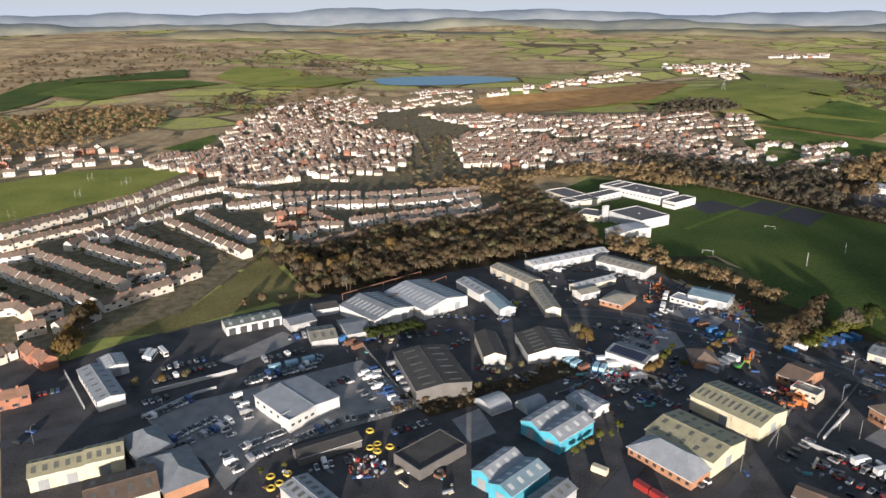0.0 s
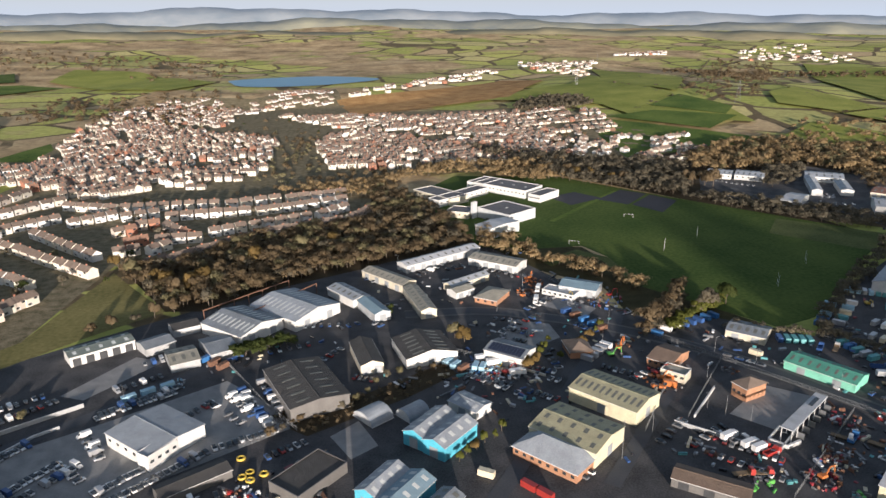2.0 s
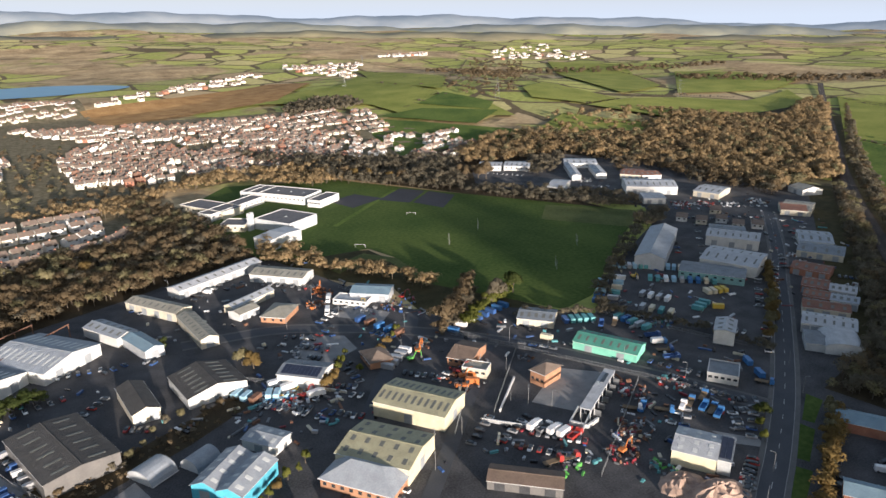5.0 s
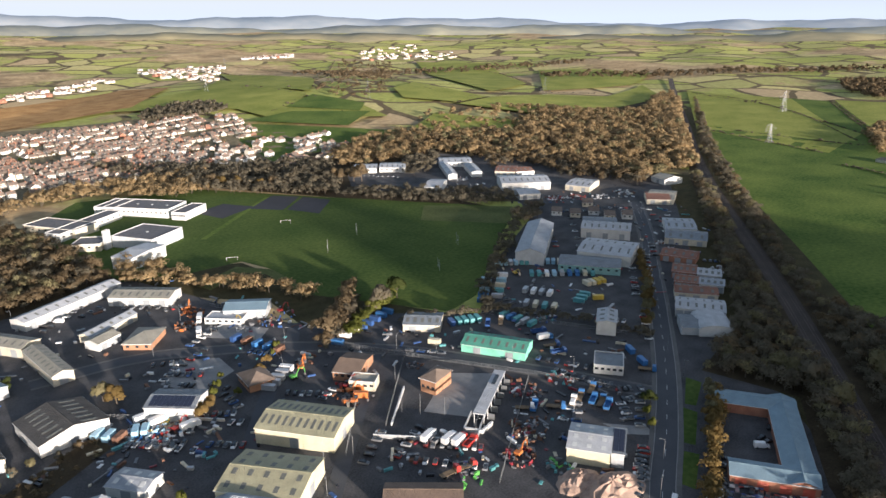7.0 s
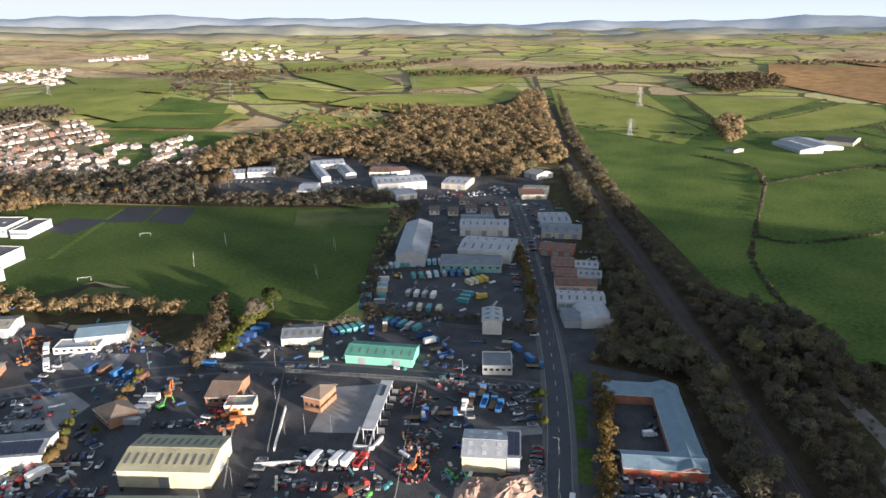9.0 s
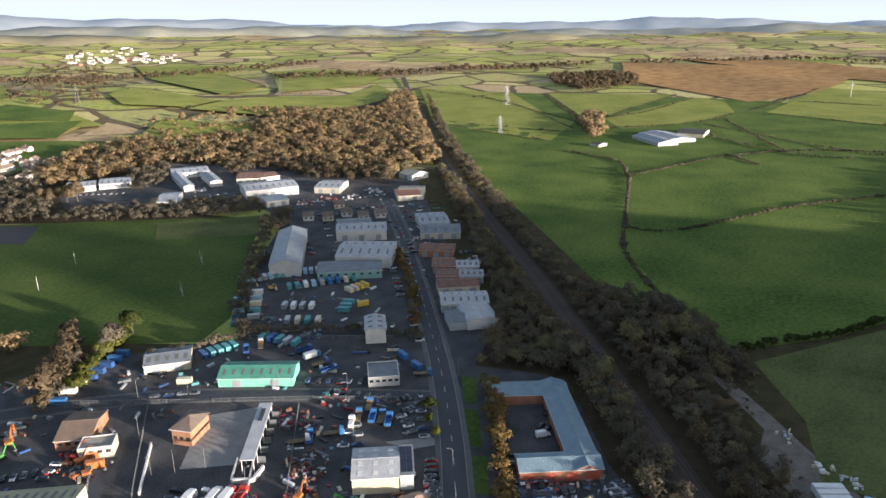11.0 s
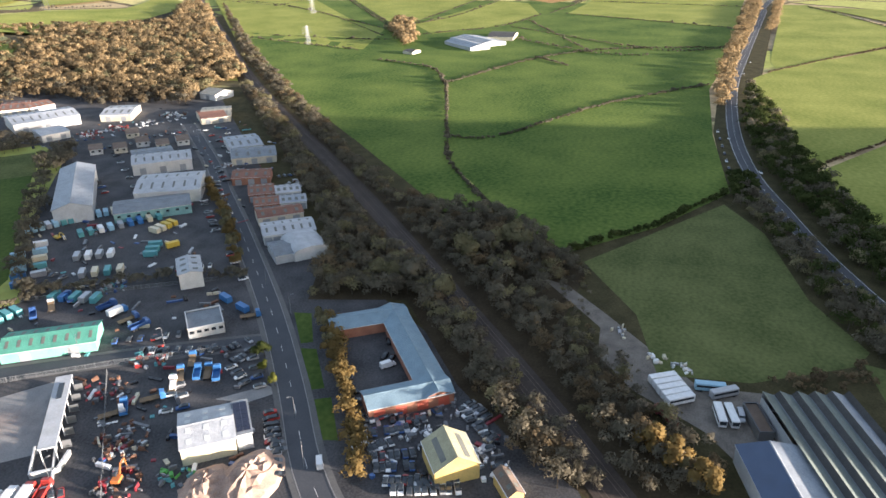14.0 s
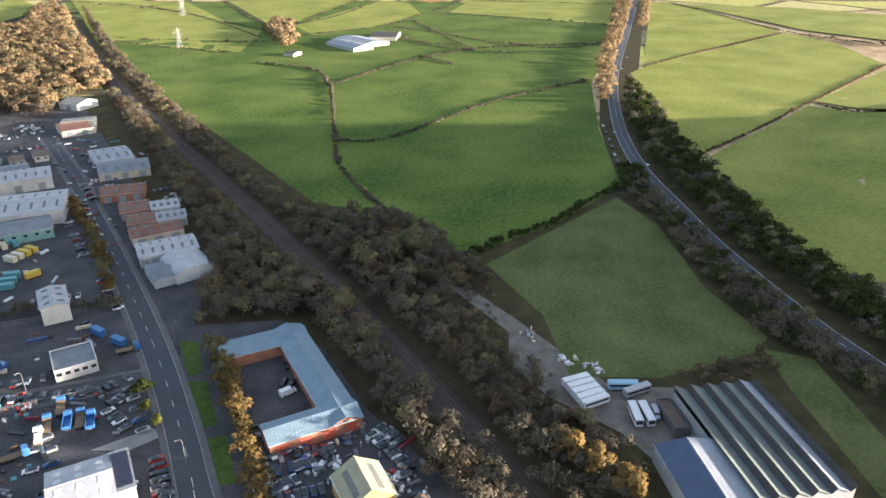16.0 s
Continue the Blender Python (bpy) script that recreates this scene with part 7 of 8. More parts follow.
hedge([(777, 1881), (823, 1458)], 3.2, "grey", 6.0, 40, seed=111)
hedge([(636, 1167), (655, 1046)], 3.2, "grey", 6.0, 40, seed=112)
hedge([(620, 1386), (716, 1263), (927, 1501)], 3.2, "grey", 6.0, 40, seed=113)
hedge([(142, 554), (146, 503), (153, 439)], 2, "brown", seed=120)
hedge([(167, 322), (180, 333), (199, 352), (214, 371)], 10, "brown", 3.0, 300, .10, seed=140, label="tall bare brown tree belt between yards")
hedge([(167, 317), (183, 330), (207, 355)], 8, "grey", 3.5, 300, .10, seed=141, label="tall bare tree belt between yards")
hedge([(181, 319), (193, 328), (207, 337), (229, 348)], 7, "conifer", 2.4, 260, .12, seed=142, label="yellowish green conifer screen", ragged=.15)
hedge([(393, 299), (365, 277), (344, 259), (322, 241)], 5, "gold", 2.6, 200, .13, seed=145, label="golden brown hedge along the road")
hedge([(264, 169), (244, 159), (225, 149), (207, 139), (190, 131)], 5.5, "gold", 2.4, 260, .11, seed=143, label="golden brown tree screen beside the road")
tree_line([(267, 174), (246, 162), (229, 152)], 6, 6, ("olive", "gold"), 8)
tree_line([(355, 266), (324, 246), (303, 230)], 6, 6, ("gold", "olive"), 9)
hedge([(212, 315), (234, 306), (256, 295), (273, 271), (287, 245), (291, 219)], 4.5, "grey", 2.6, 180, .13, seed=146, label="bare hedge trees between the yards")
tree_line([(97, 295), (106, 307), (114, 319)], 5, 6, ("conifer", "gold"), 11)
tree_line([(114, 301), (122, 306)], 5, 5, ("conifer",), 12)
tree_line([(125, 310), (146, 330)], 5, 5, ("gold", "conifer"), 13)
tree_line([(126, 247), (138, 254), (143, 259)], 5, 5, ("gold", "brown"), 14)
hedge([(-39, 336), (-26, 343), (-13, 346)], 6.5, "green", 2.0, 240, .13, seed=144, label="dense dark green hedge by the warehouse", ragged=.15, width=1.3)
tree_line([(35, 367), (42, 373)], 6, 7, ("green", "conifer"), 16)
tree_line([(-187, 315), (-194, 341), (-198, 363)], 6, 12, ("brown", "gold"), 17)
tree_line([(-141, 287), (-121, 296)], 8, 6, ("olive", "gold"), 18)
tree_line([(49, 231), (61, 241), (71, 248)], 5, 5, ("conifer", "gold"), 19)
tree_line([(69, 335), (74, 329)], 6, 8, ("olive", "gold"), 20)
tree_line([(-124, 481), (-102, 456), (-83, 432)], 8, 11, ("olive", "gold", "brown"), 21)
tree_line([(-117, 381), (-96, 390), (-78, 402)], 8, 8, ("grey", "brown"), 22)
tree_line([(-21, 262), (-7, 272), (16, 283), (31, 300), (53, 304)], 7, 4, ("brown", "grey", "olive"), 23)
tree_line([(193, 347), (208, 340), (230, 347)], 7, 9, ("grey", "green"), 24)
tree_line([(382, 610), (364, 634)], 9, 15, ("brown",), 25)
tree_line([(305, 166), (300, 146), (293, 133)], 8, 11, ("olive", "grey"), 26)
tree_line([(329, 131), (350, 116), (336, 99)], 8, 12, ("olive", "grey"), 27)
tree_line([(222, 55), (216, 47), (209, 40)], 6, 9, ("gold", "gold", "brown"), 28)
tree_line([(239, 185), (231, 179), (223, 174)], 6, 6, ("conifer", "green"), 29)
tree_line([(-103, 213), (-109, 207)], 7, 5, ("olive",), 30)
tree_line([(-67, 222), (-59, 226)], 6, 4, ("conifer", "gold"), 31)
tree_line([(246, 706), (303, 640)], 11, 11, ("gold", "brown"), 32)
tree_line([(-81, 421), (-56, 453), (-26, 483), (15, 503)], 11, 12, ("olive", "brown", "gold"), 33)
woodland([(533, 601), (511, 565), (549, 574), (556, 531), (539, 491), (555, 458), (561, 418), (625, 439), (593, 444), (598, 544), (589, 595)], 7, 9, "brown", 190, .11, 150, "bare wood edge behind the workshops", .9, ("grey",))
woodland([(469, 660), (522, 672), (478, 614), (438, 588), (427, 602)], 7, 8, "grey", 190, .11, 151, "bare trees between the workshops", .8)
woodland([(427, 525), (449, 505), (442, 486), (412, 508)], 6, 5, "grey", 150, .12, 152, "bare hedge trees by the yards", .8)
woodland([(-49, 731), (-35, 926), (14, 959), (23, 771), (-24, 689)], 16, 6, "olive", 120, .14, 153, "bare trees round the cemetery", .5)
woodland([(-164, 916), (-32, 926), (55, 1004), (-41, 1225), (-139, 1234), (-226, 1077)], 30, 6, "brown", 100, .16, 154, "garden trees among the streets", .6, ("olive", "green"))
woodland([(31, 802), (287, 771), (424, 930), (186, 1070), (15, 1034)], 30, 6, "brown", 100, .16, 155, "garden trees among the streets", .6, ("olive", "green"))

# ---------------------------------------------------------------- vehicles
car_row(-126, 260, -112, 276, 10, mix=("white", "white", "silver", "white", "grey"))
car_row(-110, 244, -97, 260, 10, mix=("white", "white", "silver", "white", "grey"))
car_row(-105, 239, -89, 258, 10, mix=("white", "white", "silver", "white", "grey"))
car_row(-99, 261, -85, 246, 5, mix=("white", "white", "silver", "white", "grey"))
car_row(-91, 293, -61, 312, 17, mix=("white", "white", "silver", "white", "grey"))
car_row(-92, 290, -62, 307, 16, mix=("white", "white", "silver", "white", "grey"))
car_row(-86, 236, -76, 222, 5, mix=("white", "white", "silver", "white", "grey"))
car_row(-80, 238, -65, 250, 10, mix=("white", "white", "silver", "white", "grey"))
car_row(-77, 229, -59, 244, 11, mix=("white", "white", "silver", "white", "grey"))
car_row(-59, 244, -43, 257, 9, mix=("white", "white", "silver", "white", "grey"))
car_row(-42, 258, -17, 267, 10, mix=("white", "white", "silver", "white", "grey"))
car_row(-48, 296, -31, 273, 6, mix=("white", "white", "silver", "white", "grey"))
car_row(-94, 280, -81, 258, 5, van=0.8)
car_row(-35, 303, -20, 269, 9, van=0.8)
car_row(-39, 300, -27, 278, 5, van=0.8)
car_row(-150, 313, -151, 325, 2, van=0.8)
car_row(-26, 310, -15, 279, 6, van=0.8)
car_row(-135, 291, -111, 310, 10)
car_row(-137, 304, -118, 315, 7)
car_row(-90, 312, -70, 324, 6)
car_row(-83, 337, -72, 341, 3)
car_row(-22, 248, -6, 256, 6)
car_row(-14, 239, 3, 247, 5, mix=("black", "grey", "blue"))
car_row(-52, 224, -36, 230, 6, mix=("white", "white", "silver", "white", "grey"))
car_row(-42, 366, -15, 382, 6)
car_row(28, 439, 43, 416, 4)
car_row(64, 427, 105, 466, 9)
car_row(106, 436, 124, 420, 5)
car_row(30, 363, 36, 356, 2)
car_row(93, 334, 108, 348, 4)
car_row(109, 320, 114, 309, 3)
car_row(1, 323, 13, 336, 4)
car_row(98, 291, 107, 280, 4)
car_row(15, 304, 25, 299, 4)
car_row(89, 212, 99, 219, 3)
car_row(155, 285, 173, 295, 4)
car_row(94, 332, 106, 320, 6, mix=("black", "yellow", "grey", "silver"))
car_row(99, 340, 111, 330, 6, mix=("black", "red", "grey", "blue"))
car_row(110, 313, 111, 291, 5)
car_row(100, 295, 108, 289, 4)
car_row(95, 355, 109, 347, 4, van=.5)
car_row(136, 339, 144, 326, 5, mix=("blue", "bright_blue", "black"))
car_row(401, 299, 321, 242, 13)
car_row(372, 290, 332, 258, 8)
car_row(314, 241, 287, 218, 4)
car_row(244, 232, 223, 212, 3, van=.5)
car_row(231, 194, 222, 182, 4, mix=("white", "white", "silver", "white", "grey"))
car_row(192, 194, 215, 206, 3, mix=("white", "white", "silver", "white", "grey"))
car_row(212, 169, 194, 157, 7)
car_row(247, 161, 244, 157, 1, turn=0)
car_row(249, 145, 248, 139, 2, mix=("black",))
car_row(258, 146, 260, 142, 2, mix=("black",))
car_row(235, 153, 221, 143, 4, mix=("black", "grey"))
car_row(193, 290, 206, 274, 4, turn=0)
car_row(481, 378, 416, 303, 6, turn=0)
car_row(479, 341, 387, 266, 9)
car_row(435, 394, 374, 333, 5)
car_row(399, 385, 364, 345, 5)
car_row(435, 476, 461, 446, 9)
car_row(390, 641, 422, 603, 10, mix=("white", "white", "silver", "white", "grey"))
car_row(392, 546, 467, 523, 10, mix=("white", "white", "silver", "white", "grey"))
car_row(213, 140, 223, 128, 10, van=.3)
car_row(208, 137, 214, 124, 9, van=.3)
car_row(202, 133, 207, 127, 6, van=.3)
car_row(195, 129, 199, 118, 7, van=.3)
car_row(191, 125, 196, 104, 12, van=.25)
car_row(188, 122, 194, 101, 10, mix=("white", "white", "silver", "white", "grey"))
car_row(227, 111, 214, 98, 7, mix=("silver", "grey", "white"))
car_row(231, 110, 222, 99, 5, mix=("silver", "grey", "white"))
car_row(216, 124, 224, 117, 4)
car_row(209, 168, 185, 153, 10)
car_row(238, 201, 248, 194, 5)
car_row(232, 194, 240, 190, 4)
car_row(245, 160, 247, 156, 1, turn=90)
car_row(216, 131, 220, 120, 5)
car_row(212, 100, 201, 93, 5)
vehicle("van", 243.6, 140.6, -46, "white")
vehicle("van", 193.4, 144.3, 26, "white")
vehicle("coach", 241.2, 33.1, -174, "white")
vehicle("coach", 241.6, 29.7, -171, "white")
vehicle("coach", 256.8, 49.5, -62, "white")
vehicle("coach", 254.2, 48.2, -61, "white")
vehicle("coach", 251.5, 47.0, -61, "white")
vehicle("coach", 248.9, 45.7, -60, "white")
vehicle("coach", 246.3, 44.5, -59, "white")
vehicle("coach", -147.8, 317.8, 95, "white")
vehicle("coach", -145.1, 316.6, 92, "white")
vehicle("coach", -141.1, 320.9, -52, "white")
vehicle("coach", 255.6, 34.7, -86, "pale_blue")
vehicle("coach", 253.3, 30.7, -60, "silver")
vehicle("van", 243.1, 26.7, -176, "silver")
vehicle("truck", 241.3, 53.9, -127, "maroon", "flat")
vehicle("truck", 236.8, 48.6, -143, "maroon", "tipper")
vehicle("truck", 229.8, 207.5, 26, "bright_blue", "flat")
vehicle("truck", 223.4, 201.4, 26, "bright_blue", "tipper")
vehicle("truck", 224.7, 198.3, 24, "bright_blue", "flat")
vehicle("truck", 224.4, 194.8, 26, "bright_blue", "tipper")
vehicle("truck", 221.3, 206.6, 29, "bright_blue", "flat")
vehicle("truck", 215.4, 205.7, 28, "white", "flat")
vehicle("truck", 262.5, 202.5, -57, "bright_blue", "flat")
vehicle("truck", 207.9, 207.8, -51, "bright_blue", "flat")
vehicle("truck", 201.2, 213.6, 35, "bright_blue", "tipper")
vehicle("truck", 197.8, 215.3, -47, "white", "flat")
vehicle("van", 215.5, 205.6, 31, "white")
truck_row(257, 265, 244, 236, 4)
truck_row(239, 286, 261, 280, 3, 60)
truck_row(136, 398, 122, 364, 2, 0, ("white",), ("box",))
truck_row(144, 203, 157, 201, 2, 0, ("white", "red"))
truck_row(154, 226, 166, 210, 5, 70, ("white", "red", "white", "green"))
truck_row(76, 311, 92, 288, 4, 60, ("white", "red", "pale_blue"))
container_row(309, 351, 334, 334, 9, mix=("teal", "pale_blue", "white"))
container_row(334, 334, 367, 300, 13, mix=("cream", "white", "teal", "pale_blue"))
container_row(289, 335, 259, 307, 5, mix=("pale_blue", "teal", "bright_blue"))
container_row(302, 334, 269, 306, 5, mix=("teal", "pale_blue", "white"))
container_row(312, 323, 344, 296, 9, mix=("teal", "bright_blue", "white", "pale_blue"))
container_row(290, 307, 299, 290, 4, mix=("white", "pale_blue", "silver"))
container_row(299, 273, 314, 279, 3, mix=("teal",))
container_row(324, 289, 338, 285, 4, mix=("cream", "yellow"))
container_row(309, 273, 317, 267, 3, 0, ("yellow", "yellow", "orange"))
container_row(276, 293, 286, 275, 4, mix=("white", "silver", "teal"))
container_row(228, 299, 245, 293, 5, mix=("bright_blue", "blue", "teal"))
container_row(189, 324, 216, 333, 5, mix=("bright_blue", "blue"))
container_row(205, 292, 212, 281, 3, 0, ("white", "silver"))
container_row(275, 224, 264, 203, 2, 0, ("bright_blue",))
container_row(257, 290, 260, 268, 5, mix=("bright_blue", "white", "teal"))
container_row(136, 358, 149, 326, 5, mix=("blue", "bright_blue", "rust"))
container_row(125, 297, 143, 311, 5, mix=("white", "silver", "grey"))
container_row(71, 302, 77, 299, 3, mix=("pale_blue", "bright_blue"))
container_row(151, 265, 164, 279, 3, mix=("orange", "cream"))
container_row(53, 224, 61, 218, 2, 0, ("white", "red"))
container_row(68, 214, 76, 203, 2, 0, ("red", "white"))
container_row(-85, 302, -63, 314, 3, 0, ("green", "pale_blue"))
container_row(169, 315, 199, 333, 4, mix=("bright_blue", "white"))
container_row(-55, 338, -42, 324, 3)
container_row(59, 310, 68, 299, 3, mix=("pale_blue", "white", "rust"))
vehicle("digger", 147.8, 308.5, 41, "orange")
vehicle("digger", 152.2, 273.8, -2, "orange")
vehicle("digger", 148.8, 265.0, -28, "orange")
vehicle("digger", 134.0, 409.6, 62, "orange")
vehicle("digger", 157.1, 380.7, 16, "yellow")
vehicle("digger", 170.7, 372.1, 13, "red")
vehicle("digger", 173.6, 195.2, 14, "orange")
vehicle("digger", 146.7, 306.2, 45, "orange")
vehicle("digger", 153.2, 277.8, 17, "red")
vehicle("digger", 85.5, 293.1, 23, "red")
vehicle("digger", 146.5, 376.6, -75, "yellow")
vehicle("digger", 307.1, 328.6, -102, "yellow")
vehicle("digger", 139.8, 300.1, 2, "green")
vehicle("car", 560.7, -2.9, -12, "white")
vehicle("car", 863.7, -55.8, -10, "white")
vehicle("car", 799.3, -41.4, -10, "white")
vehicle("car", 488.7, -13.6, 179, "white")
vehicle("car", 658.2, -18.8, -11, "white")
vehicle("car", 367.2, -23.2, -166, "white")
vehicle("car", 577.2, 2.8, 178, "white")
vehicle("car", 557.4, 3.2, 178, "black")
vehicle("car", 539.6, 3.4, 178, "grey")
vehicle("car", 522.7, 3.7, 178, "black")
vehicle("car", 506.9, 4.0, 178, "white")
vehicle("car", 492.0, 4.2, 178, "black")
vehicle("car", 477.2, 4.5, 177, "grey")
car_row(72, 307, 90, 288, 9)
car_row(67, 296, 86, 274, 10)
car_row(95, 318, 102, 304, 4)
car_row(90, 276, 101, 265, 5)
car_row(130, 291, 144, 278, 6)
car_row(138, 276, 149, 281, 3)
car_row(151, 223, 167, 206, 8)
car_row(142, 218, 160, 196, 8)
car_row(231, 231, 240, 199, 8)
car_row(204, 194, 224, 210, 4)
car_row(248, 197, 220, 176, 6)
car_row(234, 244, 245, 220, 6)
car_row(279, 318, 272, 294, 4)
car_row(291, 255, 299, 240, 5)
car_row(480, 424, 527, 398, 9)
car_row(502, 369, 435, 301, 6)
car_row(429, 456, 466, 425, 9)
car_row(510, 358, 416, 282, 8)
car_row(-58, 283, -44, 294, 5)
car_row(-123, 279, -133, 272, 4)
car_row(-45, 357, -21, 366, 6)
car_row(-8, 365, 14, 364, 5)
car_row(84, 436, 105, 447, 4)
car_row(113, 416, 134, 415, 5)
car_row(100, 341, 123, 355, 5)
car_row(115, 362, 135, 374, 5)
car_row(72, 292, 85, 281, 5)
car_row(-184, 281, -174, 285, 4)
car_row(-171, 241, -169, 253, 3)
car_row(126, 226, 146, 241, 5)
car_row(137, 222, 159, 233, 6)
car_row(11, 358, 24, 364, 3)
car_row(-25, 337, -2, 343, 5)
car_row(469, 395, 496, 373, 8)
car_row(440, 408, 456, 395, 6)
car_row(374, 280, 347, 258, 5)
car_row(424, 312, 398, 290, 4)
car_row(414, 267, 425, 254, 5)
car_row(199, 131, 204, 119, 6)
car_row(191, 115, 196, 107, 5)
car_row(235, 209, 241, 204, 3)
late_cars()

# ---------------------------------------------------------------- fixtures and clutter
junk(124.2, 387.6, 6, 14, ("rust", "orange", "grey"), "rusty pile of steel and plant parts")
junk(134.2, 406.9, 5, 12, ("rust", "orange"), "rusty steel frames and plant")
junk(148.7, 272.7, 6, 8, ("orange", "rust", "grey"), "orange plant attachments in a heap")
junk(82.8, 294.8, 8, 14, ("rust", "red", "pale_blue", "white"), "mixed scrap cars and plant")
junk(73.2, 299.1, 7, 10, ("white", "pale_blue", "bright_blue"), "pale blue hoists and platforms")
junk(172.1, 193.9, 7, 14, ("rust", "maroon", "grey"), "rusty scrap steel in a yard")
junk(185.4, 200.5, 6, 10, ("rust", "cream", "silver"), "heap of loose scrap metal")
junk(180.3, 180.4, 6, 10, ("teal", "green", "grey"), "greenish stacked machinery and crates")
junk(208.8, 227.7, 8, 10, ("rust", "maroon", "grey"), "scrap vehicles and skips")
junk(228.6, 222.8, 7, 10, ("teal", "rust", "silver", "red"), "scrap machinery by the fence")
junk(271.0, 269.2, 6, 8, ("teal", "blue", "silver"), "stacked pallets and machinery")
junk(93.5, 303.8, 8, 12, ("red", "rust", "white", "bright_blue"), "mixed plant for hire in rows")
junk(79.2, 300.9, 6, 10, ("yellow", "pale_blue", "rust"), "colourful plant in a yard")
junk(133.8, 403.0, 6, 12, ("rust", "orange"), "stacks of rusty steel stock")
junk(163.5, 363.8, 9, 10, ("blue", "grey", "rust"), "dark machinery and crates")
junk(147.5, 363.7, 6, 8, ("grey", "silver"), "stacked building materials on pallets")
junk(156.4, 281.6, 6, 9, ("maroon", "red", "rust"), "red plant trailers in a yard")
junk(-29.1, 225.2, 7, 10, ("rust", "silver", "white", "red"), "loose plant and steel drums")
junk(-63.0, 313.6, 5, 8, ("pale_blue", "silver"), "wrapped pallets of pale goods")
junk(211.8, 117.8, 6, 10, ("silver", "white", "grey"), "scrapped white vehicle shells")
junk(205.7, 98.3, 6, 10, ("silver", "grey", "white"), "scrapped silver vehicle shells in heaps")
junk(225.9, 114.3, 5, 9, ("silver", "grey"), "scrapped silver vehicle shells in heaps")
junk(185.2, 206.4, 6, 12, ("rust", "maroon", "grey"), "rusty scrap steel in a yard")
junk(193.9, 203.8, 6, 8, ("rust", "silver"), "loose heap of scrap steel")
junk(265.0, 42.8, 4, 6, ("white", "silver"), "white bags and pallets")
junk(271.1, 51.7, 4, 5, ("cream", "white"), "rubbish on the bank")
junk(284.2, 62.9, 5, 4, ("silver", "cream"), "rubble on the bank")
junk(468.7, 440.4, 9, 14, ("rust", "red", "white", "silver"), "scrapped cars in a yard")
junk(503.0, 417.6, 8, 10, ("silver", "white", "grey"), "scrapped cars in a yard")
junk(459.4, 554.4, 8, 12, ("silver", "grey", "white"), "stacked building materials on pallets")
junk(150.6, 196.8, 6, 8, ("grey", "green"), "dark plant parked in rows")
junk(530.1, 413.3, 10, 12, ("rust", "silver", "white"), "scrapped cars and parts")
junk(486.2, 429.9, 10, 12, ("rust", "silver", "red"), "scrapped cars and parts")
junk(426.9, 306.8, 4, 8, ("silver", "white", "rust"), "loose clutter behind the garages")
junk(408.2, 249.9, 6, 10, ("white", "silver", "rust"), "loose clutter behind the garages")
junk(187.1, 274.7, 4, 5, ("rust", "grey"), "rusty crates by the gatehouse")
mound(182.3, 160.6, 14, 9, 4.5, surface("crushed_brick", (0.24, 0.16, 0.12), (0.42, 0.31, 0.25), 3, 0.95, 0, 9, 0.2), "pinkish heap of crushed rubble")
mound(177.7, 171.0, 9, 7, 3.5, bpy.data.materials["crushed_brick"], "pinkish heap of crushed rubble")
wall_run([(140, 239), (167, 211), (207, 241)], 1.6, 0.4, WALLS["grey"], "yard_wall", "grey yard wall with pale coping")
wall_run([(169, 220), (173, 214), (180, 216)], 1.6, 0.8, WALLS["white"], "ramp_wall", "thick white ramp wall of the depot")
wall_run([(150, 241), (171, 261)], 1.4, 0.5, WALLS["white"], "ramp_wall", "white low wall of the depot")
wall_run([(179, 227), (169, 220)], 1.4, 0.4, WALLS["white"], "ramp_wall", "white low wall of the depot")
wall_run([(78, 312), (102, 287)], 1.2, 0.4, WALLS["beige"], "yard_wall", "pale low yard wall")
wall_run([(-128, 261), (-112, 281), (-104, 286)], 1.2, 0.4, WALLS["pale"], "yard_wall", "pale low forecourt wall")
wall_run([(-182, 303), (-156, 269)], 1.3, 0.4, WALLS["grey"], "yard_wall", "grey yard wall")
wall_run([(-132, 282), (-99, 302)], 1.8, 0.3, WALLS["grey"], "yard_wall", "grey boundary wall")
fence([(172, 317), (195, 277), (222, 233), (240, 199)])
fence([(178, 295), (146, 261), (126, 236)])
fence([(189, 285), (148, 242)])
fence([(-43, 331), (-22, 285), (-10, 265)])
fence([(-68, 237), (-16, 265)])
fence([(217, 232), (157, 188)])
fence([(190, 287), (170, 315)])
fence([(251, 299), (287, 231)])
fence([(67, 320), (98, 293)])
fence([(145, 406), (163, 364)])
street_lamp(173.1, 270.3, 5)
street_lamp(191.2, 294.0, 5)
street_lamp(203.7, 279.1, 260)
street_lamp(223.8, 248.4, 40)
street_lamp(236.6, 223.1, 150)
street_lamp(163.7, 240.4, 55)
street_lamp(171.0, 234.0, 280)
street_lamp(115.8, 233.9, 235)
street_lamp(128.3, 234.8, 110)
street_lamp(210.8, 159.9, 120)
street_lamp(287.1, 208.4, 245)
street_lamp(320.4, 230.8, 225)
street_lamp(361.7, 263.3, 10)
street_lamp(400.3, 293.5, 165)
street_lamp(467.7, 351.0, 300)
street_lamp(124.9, 396.4, 120)
street_lamp(154.2, 336.1, 330)
street_lamp(129.2, 365.2, 5)
street_lamp(-163.7, 242.7, 60)
street_lamp(-120.1, 264.6, 290)
street_lamp(-82.7, 302.0, 120)
street_lamp(138.7, 308.3, 210)
street_lamp(108.9, 220.6, 230)
street_lamp(140.2, 257.4, 300)
street_lamp(169.2, 213.5, 340)
street_lamp(159.1, 246.5, 200)
street_lamp(191.0, 148.0, 29)
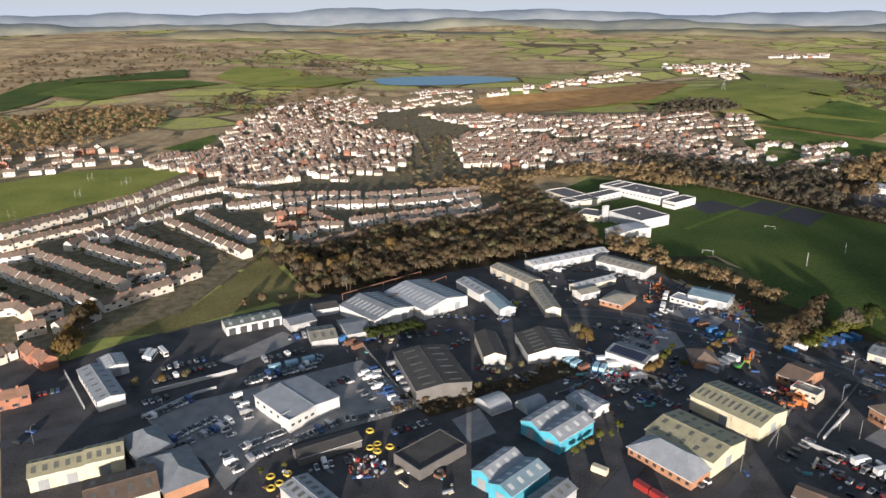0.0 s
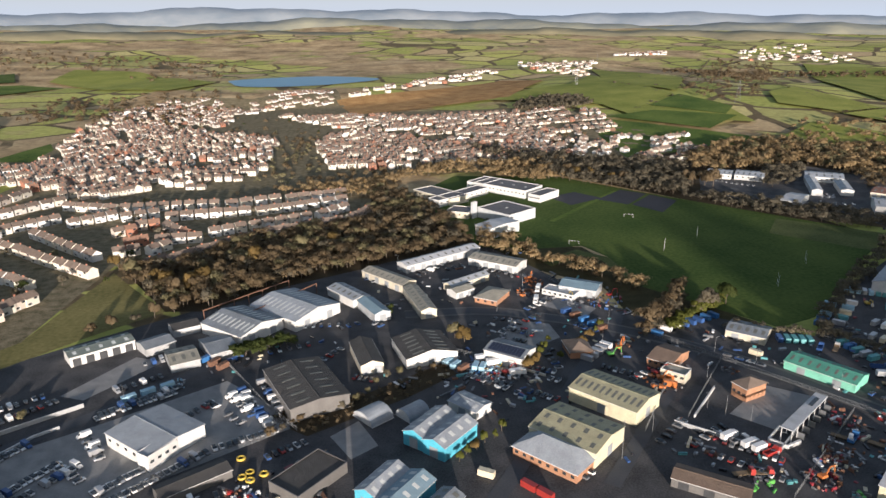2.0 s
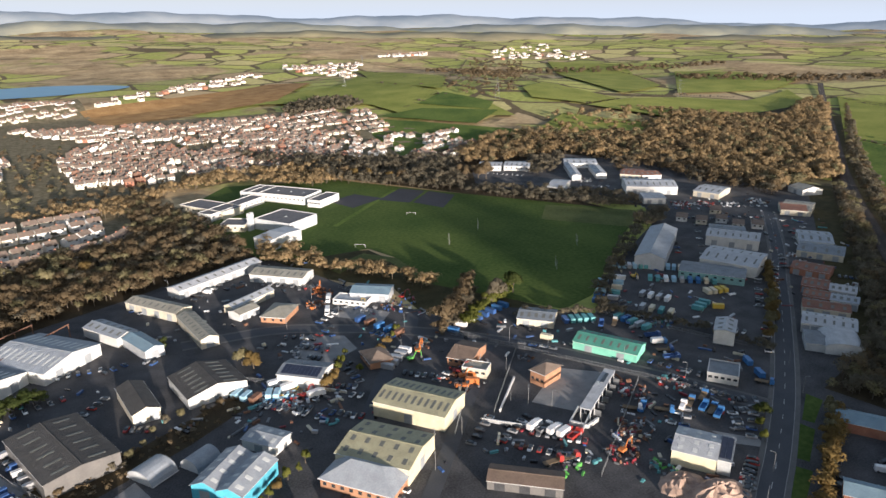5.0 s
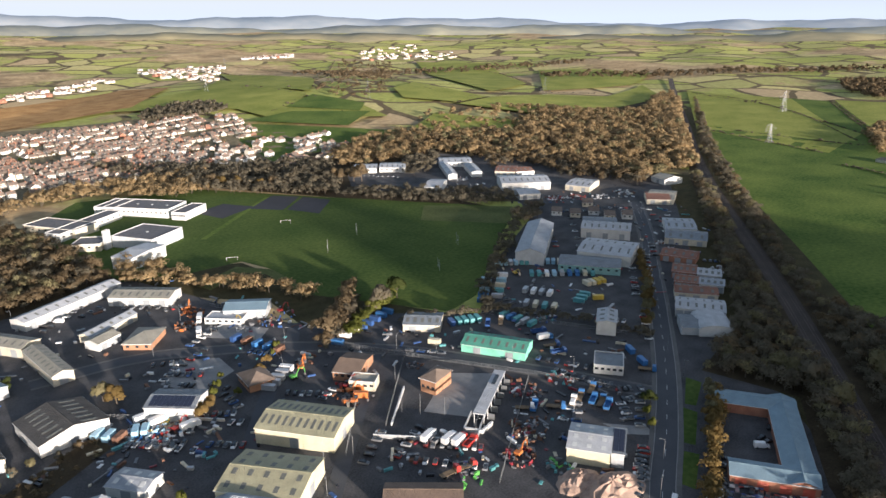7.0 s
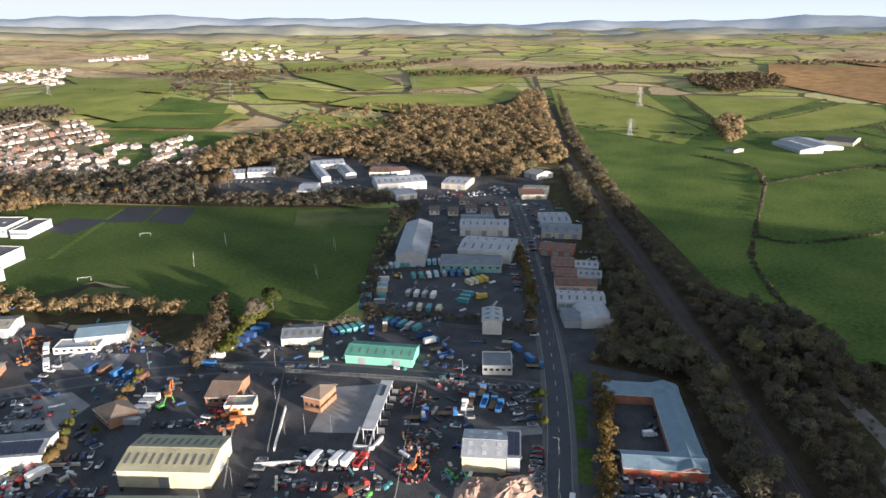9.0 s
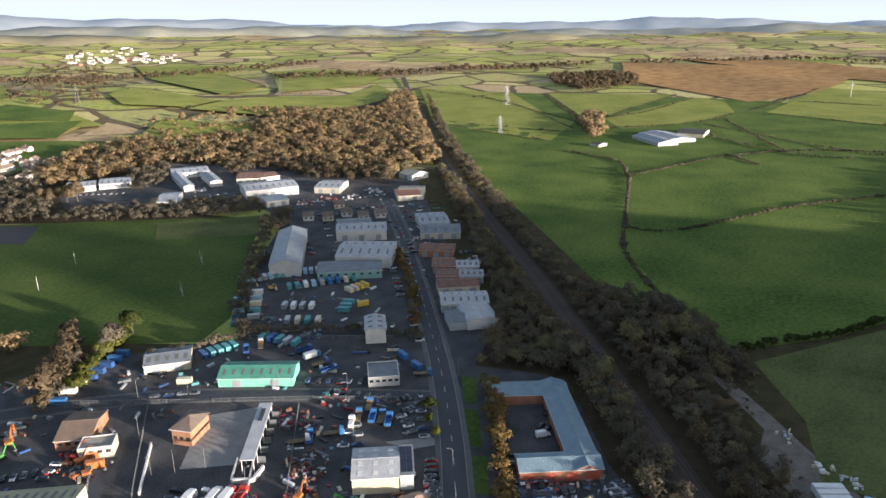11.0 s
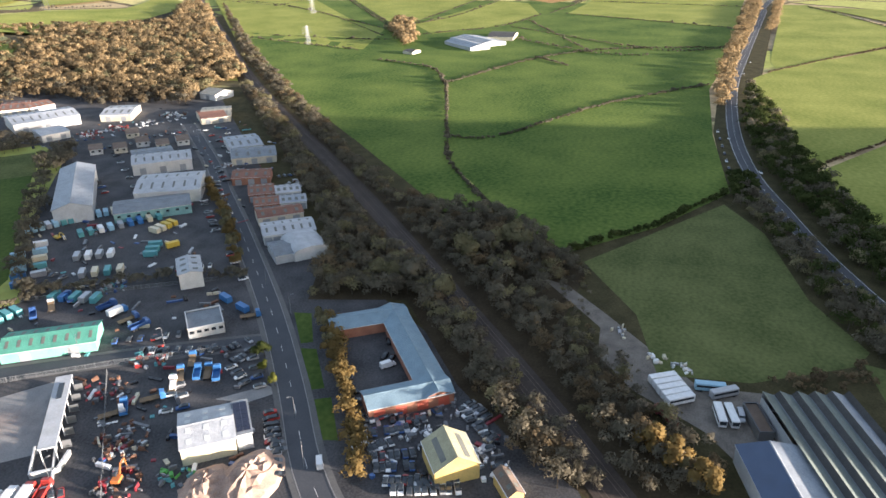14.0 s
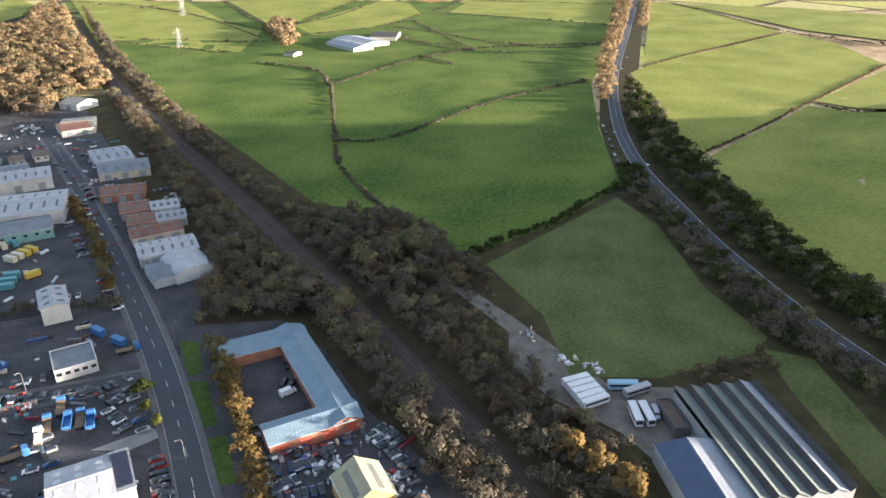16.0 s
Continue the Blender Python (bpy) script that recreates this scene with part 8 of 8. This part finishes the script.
street_lamp(269.4, 189.1, 310)
street_lamp(398.9, 286.7, 290)
street_lamp(100.0, 363.9, 20)
street_lamp(56.0, 451.1, 210)
rugby_posts(244.6, 446.3, 60)
rugby_posts(282.1, 467.8, 60)
rugby_posts(277.8, 367.2, 60)
rugby_posts(321.5, 399.7, 60)
goal(187.1, 471.6, -30)
goal(256.8, 529.8, -30)
rugby_posts(-367.7, 581.0, 60)
rugby_posts(-348.5, 656.1, 60)
rugby_posts(-326.4, 708.1, 60)
rugby_posts(-320.9, 706.2, 60)
rugby_posts(-371.3, 729.5, 60)
pylon(544.2, 1386.5, 30, 80)
pylon(878.5, 2073.2, 30, 125)
pylon(699.6, 1068.5, 38, 55)
pylon(1158.7, 570.3, 34, 55)
pylon(865.9, 448.3, 24, 155)
pylon(1033.9, 967.6, 36, 120)
pylon(1153.7, 570.1, 34, 154)
pylon(871.4, 449.8, 22, 50)
pylon(3090.5, 878.8, 40, 30)
wind_turbine(1541.4, 57.3, 24, 80)

# rusty open gantry behind the warehouse
gantry(-59.5, 384.0, -14.1, 421.5)
gantry(-40.0, 370.6, 2.0, 412.8)
yellow_ring(-30.4, 249.5)
yellow_ring(-26.6, 240.1)
yellow_ring(-21.5, 238.1)
yellow_ring(-26.2, 235.2)
yellow_ring(-29.2, 237.6)
yellow_ring(-64.0, 219.9)
yellow_ring(-60.0, 215.9)
yellow_ring(-58.1, 221.5)
yellow_ring(-62.4, 213.2)
yard_clutter([(78, 338), (112, 317), (155, 290), (172, 317), (127, 352), (84, 357)], 39, 1, "bins and pallets scattered over the yards")
yard_clutter([(65, 294), (71, 314), (96, 288), (110, 266), (97, 256)], 39, 2, "plant and crates scattered over the yard")
yard_clutter([(213, 240), (237, 196), (186, 155), (159, 186)], 58, 3, "scrap and crates round the lorry yard")
yard_clutter([(180, 320), (245, 293), (281, 227), (253, 208), (214, 260), (175, 313)], 52, 4, "stacked goods beside the green workshop")
yard_clutter([(253, 301), (313, 353), (370, 289), (302, 235)], 58, 5, "stacked goods in the container yard")
yard_clutter([(143, 429), (182, 388), (178, 346), (154, 336), (123, 372)], 45, 6, "steel stock and plant on the yard")
yard_clutter([(17, 299), (73, 323), (106, 283), (72, 250), (44, 283)], 58, 7, "hire plant and crates round the sheds")
yard_clutter([(-81, 209), (-32, 237), (12, 244), (14, 209)], 45, 8, "crates and drums in the dark yard")
yard_clutter([(28, 441), (146, 486), (141, 416), (68, 365), (38, 378)], 52, 9, "bins and pallets between the workshops")
yard_clutter([(-85, 338), (-14, 366), (16, 337), (-24, 312), (-63, 314)], 32, 10, "bins and pallets beside the warehouses")
yard_clutter([(214, 141), (223, 126), (232, 99), (199, 86), (189, 127)], 52, 11, "car parts scattered in the breaker yard")
yard_clutter([(489, 455), (553, 383), (478, 298), (356, 220), (337, 241), (425, 325), (432, 401)], 71, 12, "clutter round the small garages")
yard_clutter([(376, 619), (534, 527), (568, 426), (483, 368), (438, 493)], 52, 13, "clutter round the far workshops")
yard_clutter([(129, 220), (147, 231), (172, 204), (156, 189)], 32, 14, "plant and crates in the black yard")
yard_clutter([(104, 277), (207, 361), (212, 307), (146, 249), (104, 213)], 45, 15, "loose materials in the dark yards")
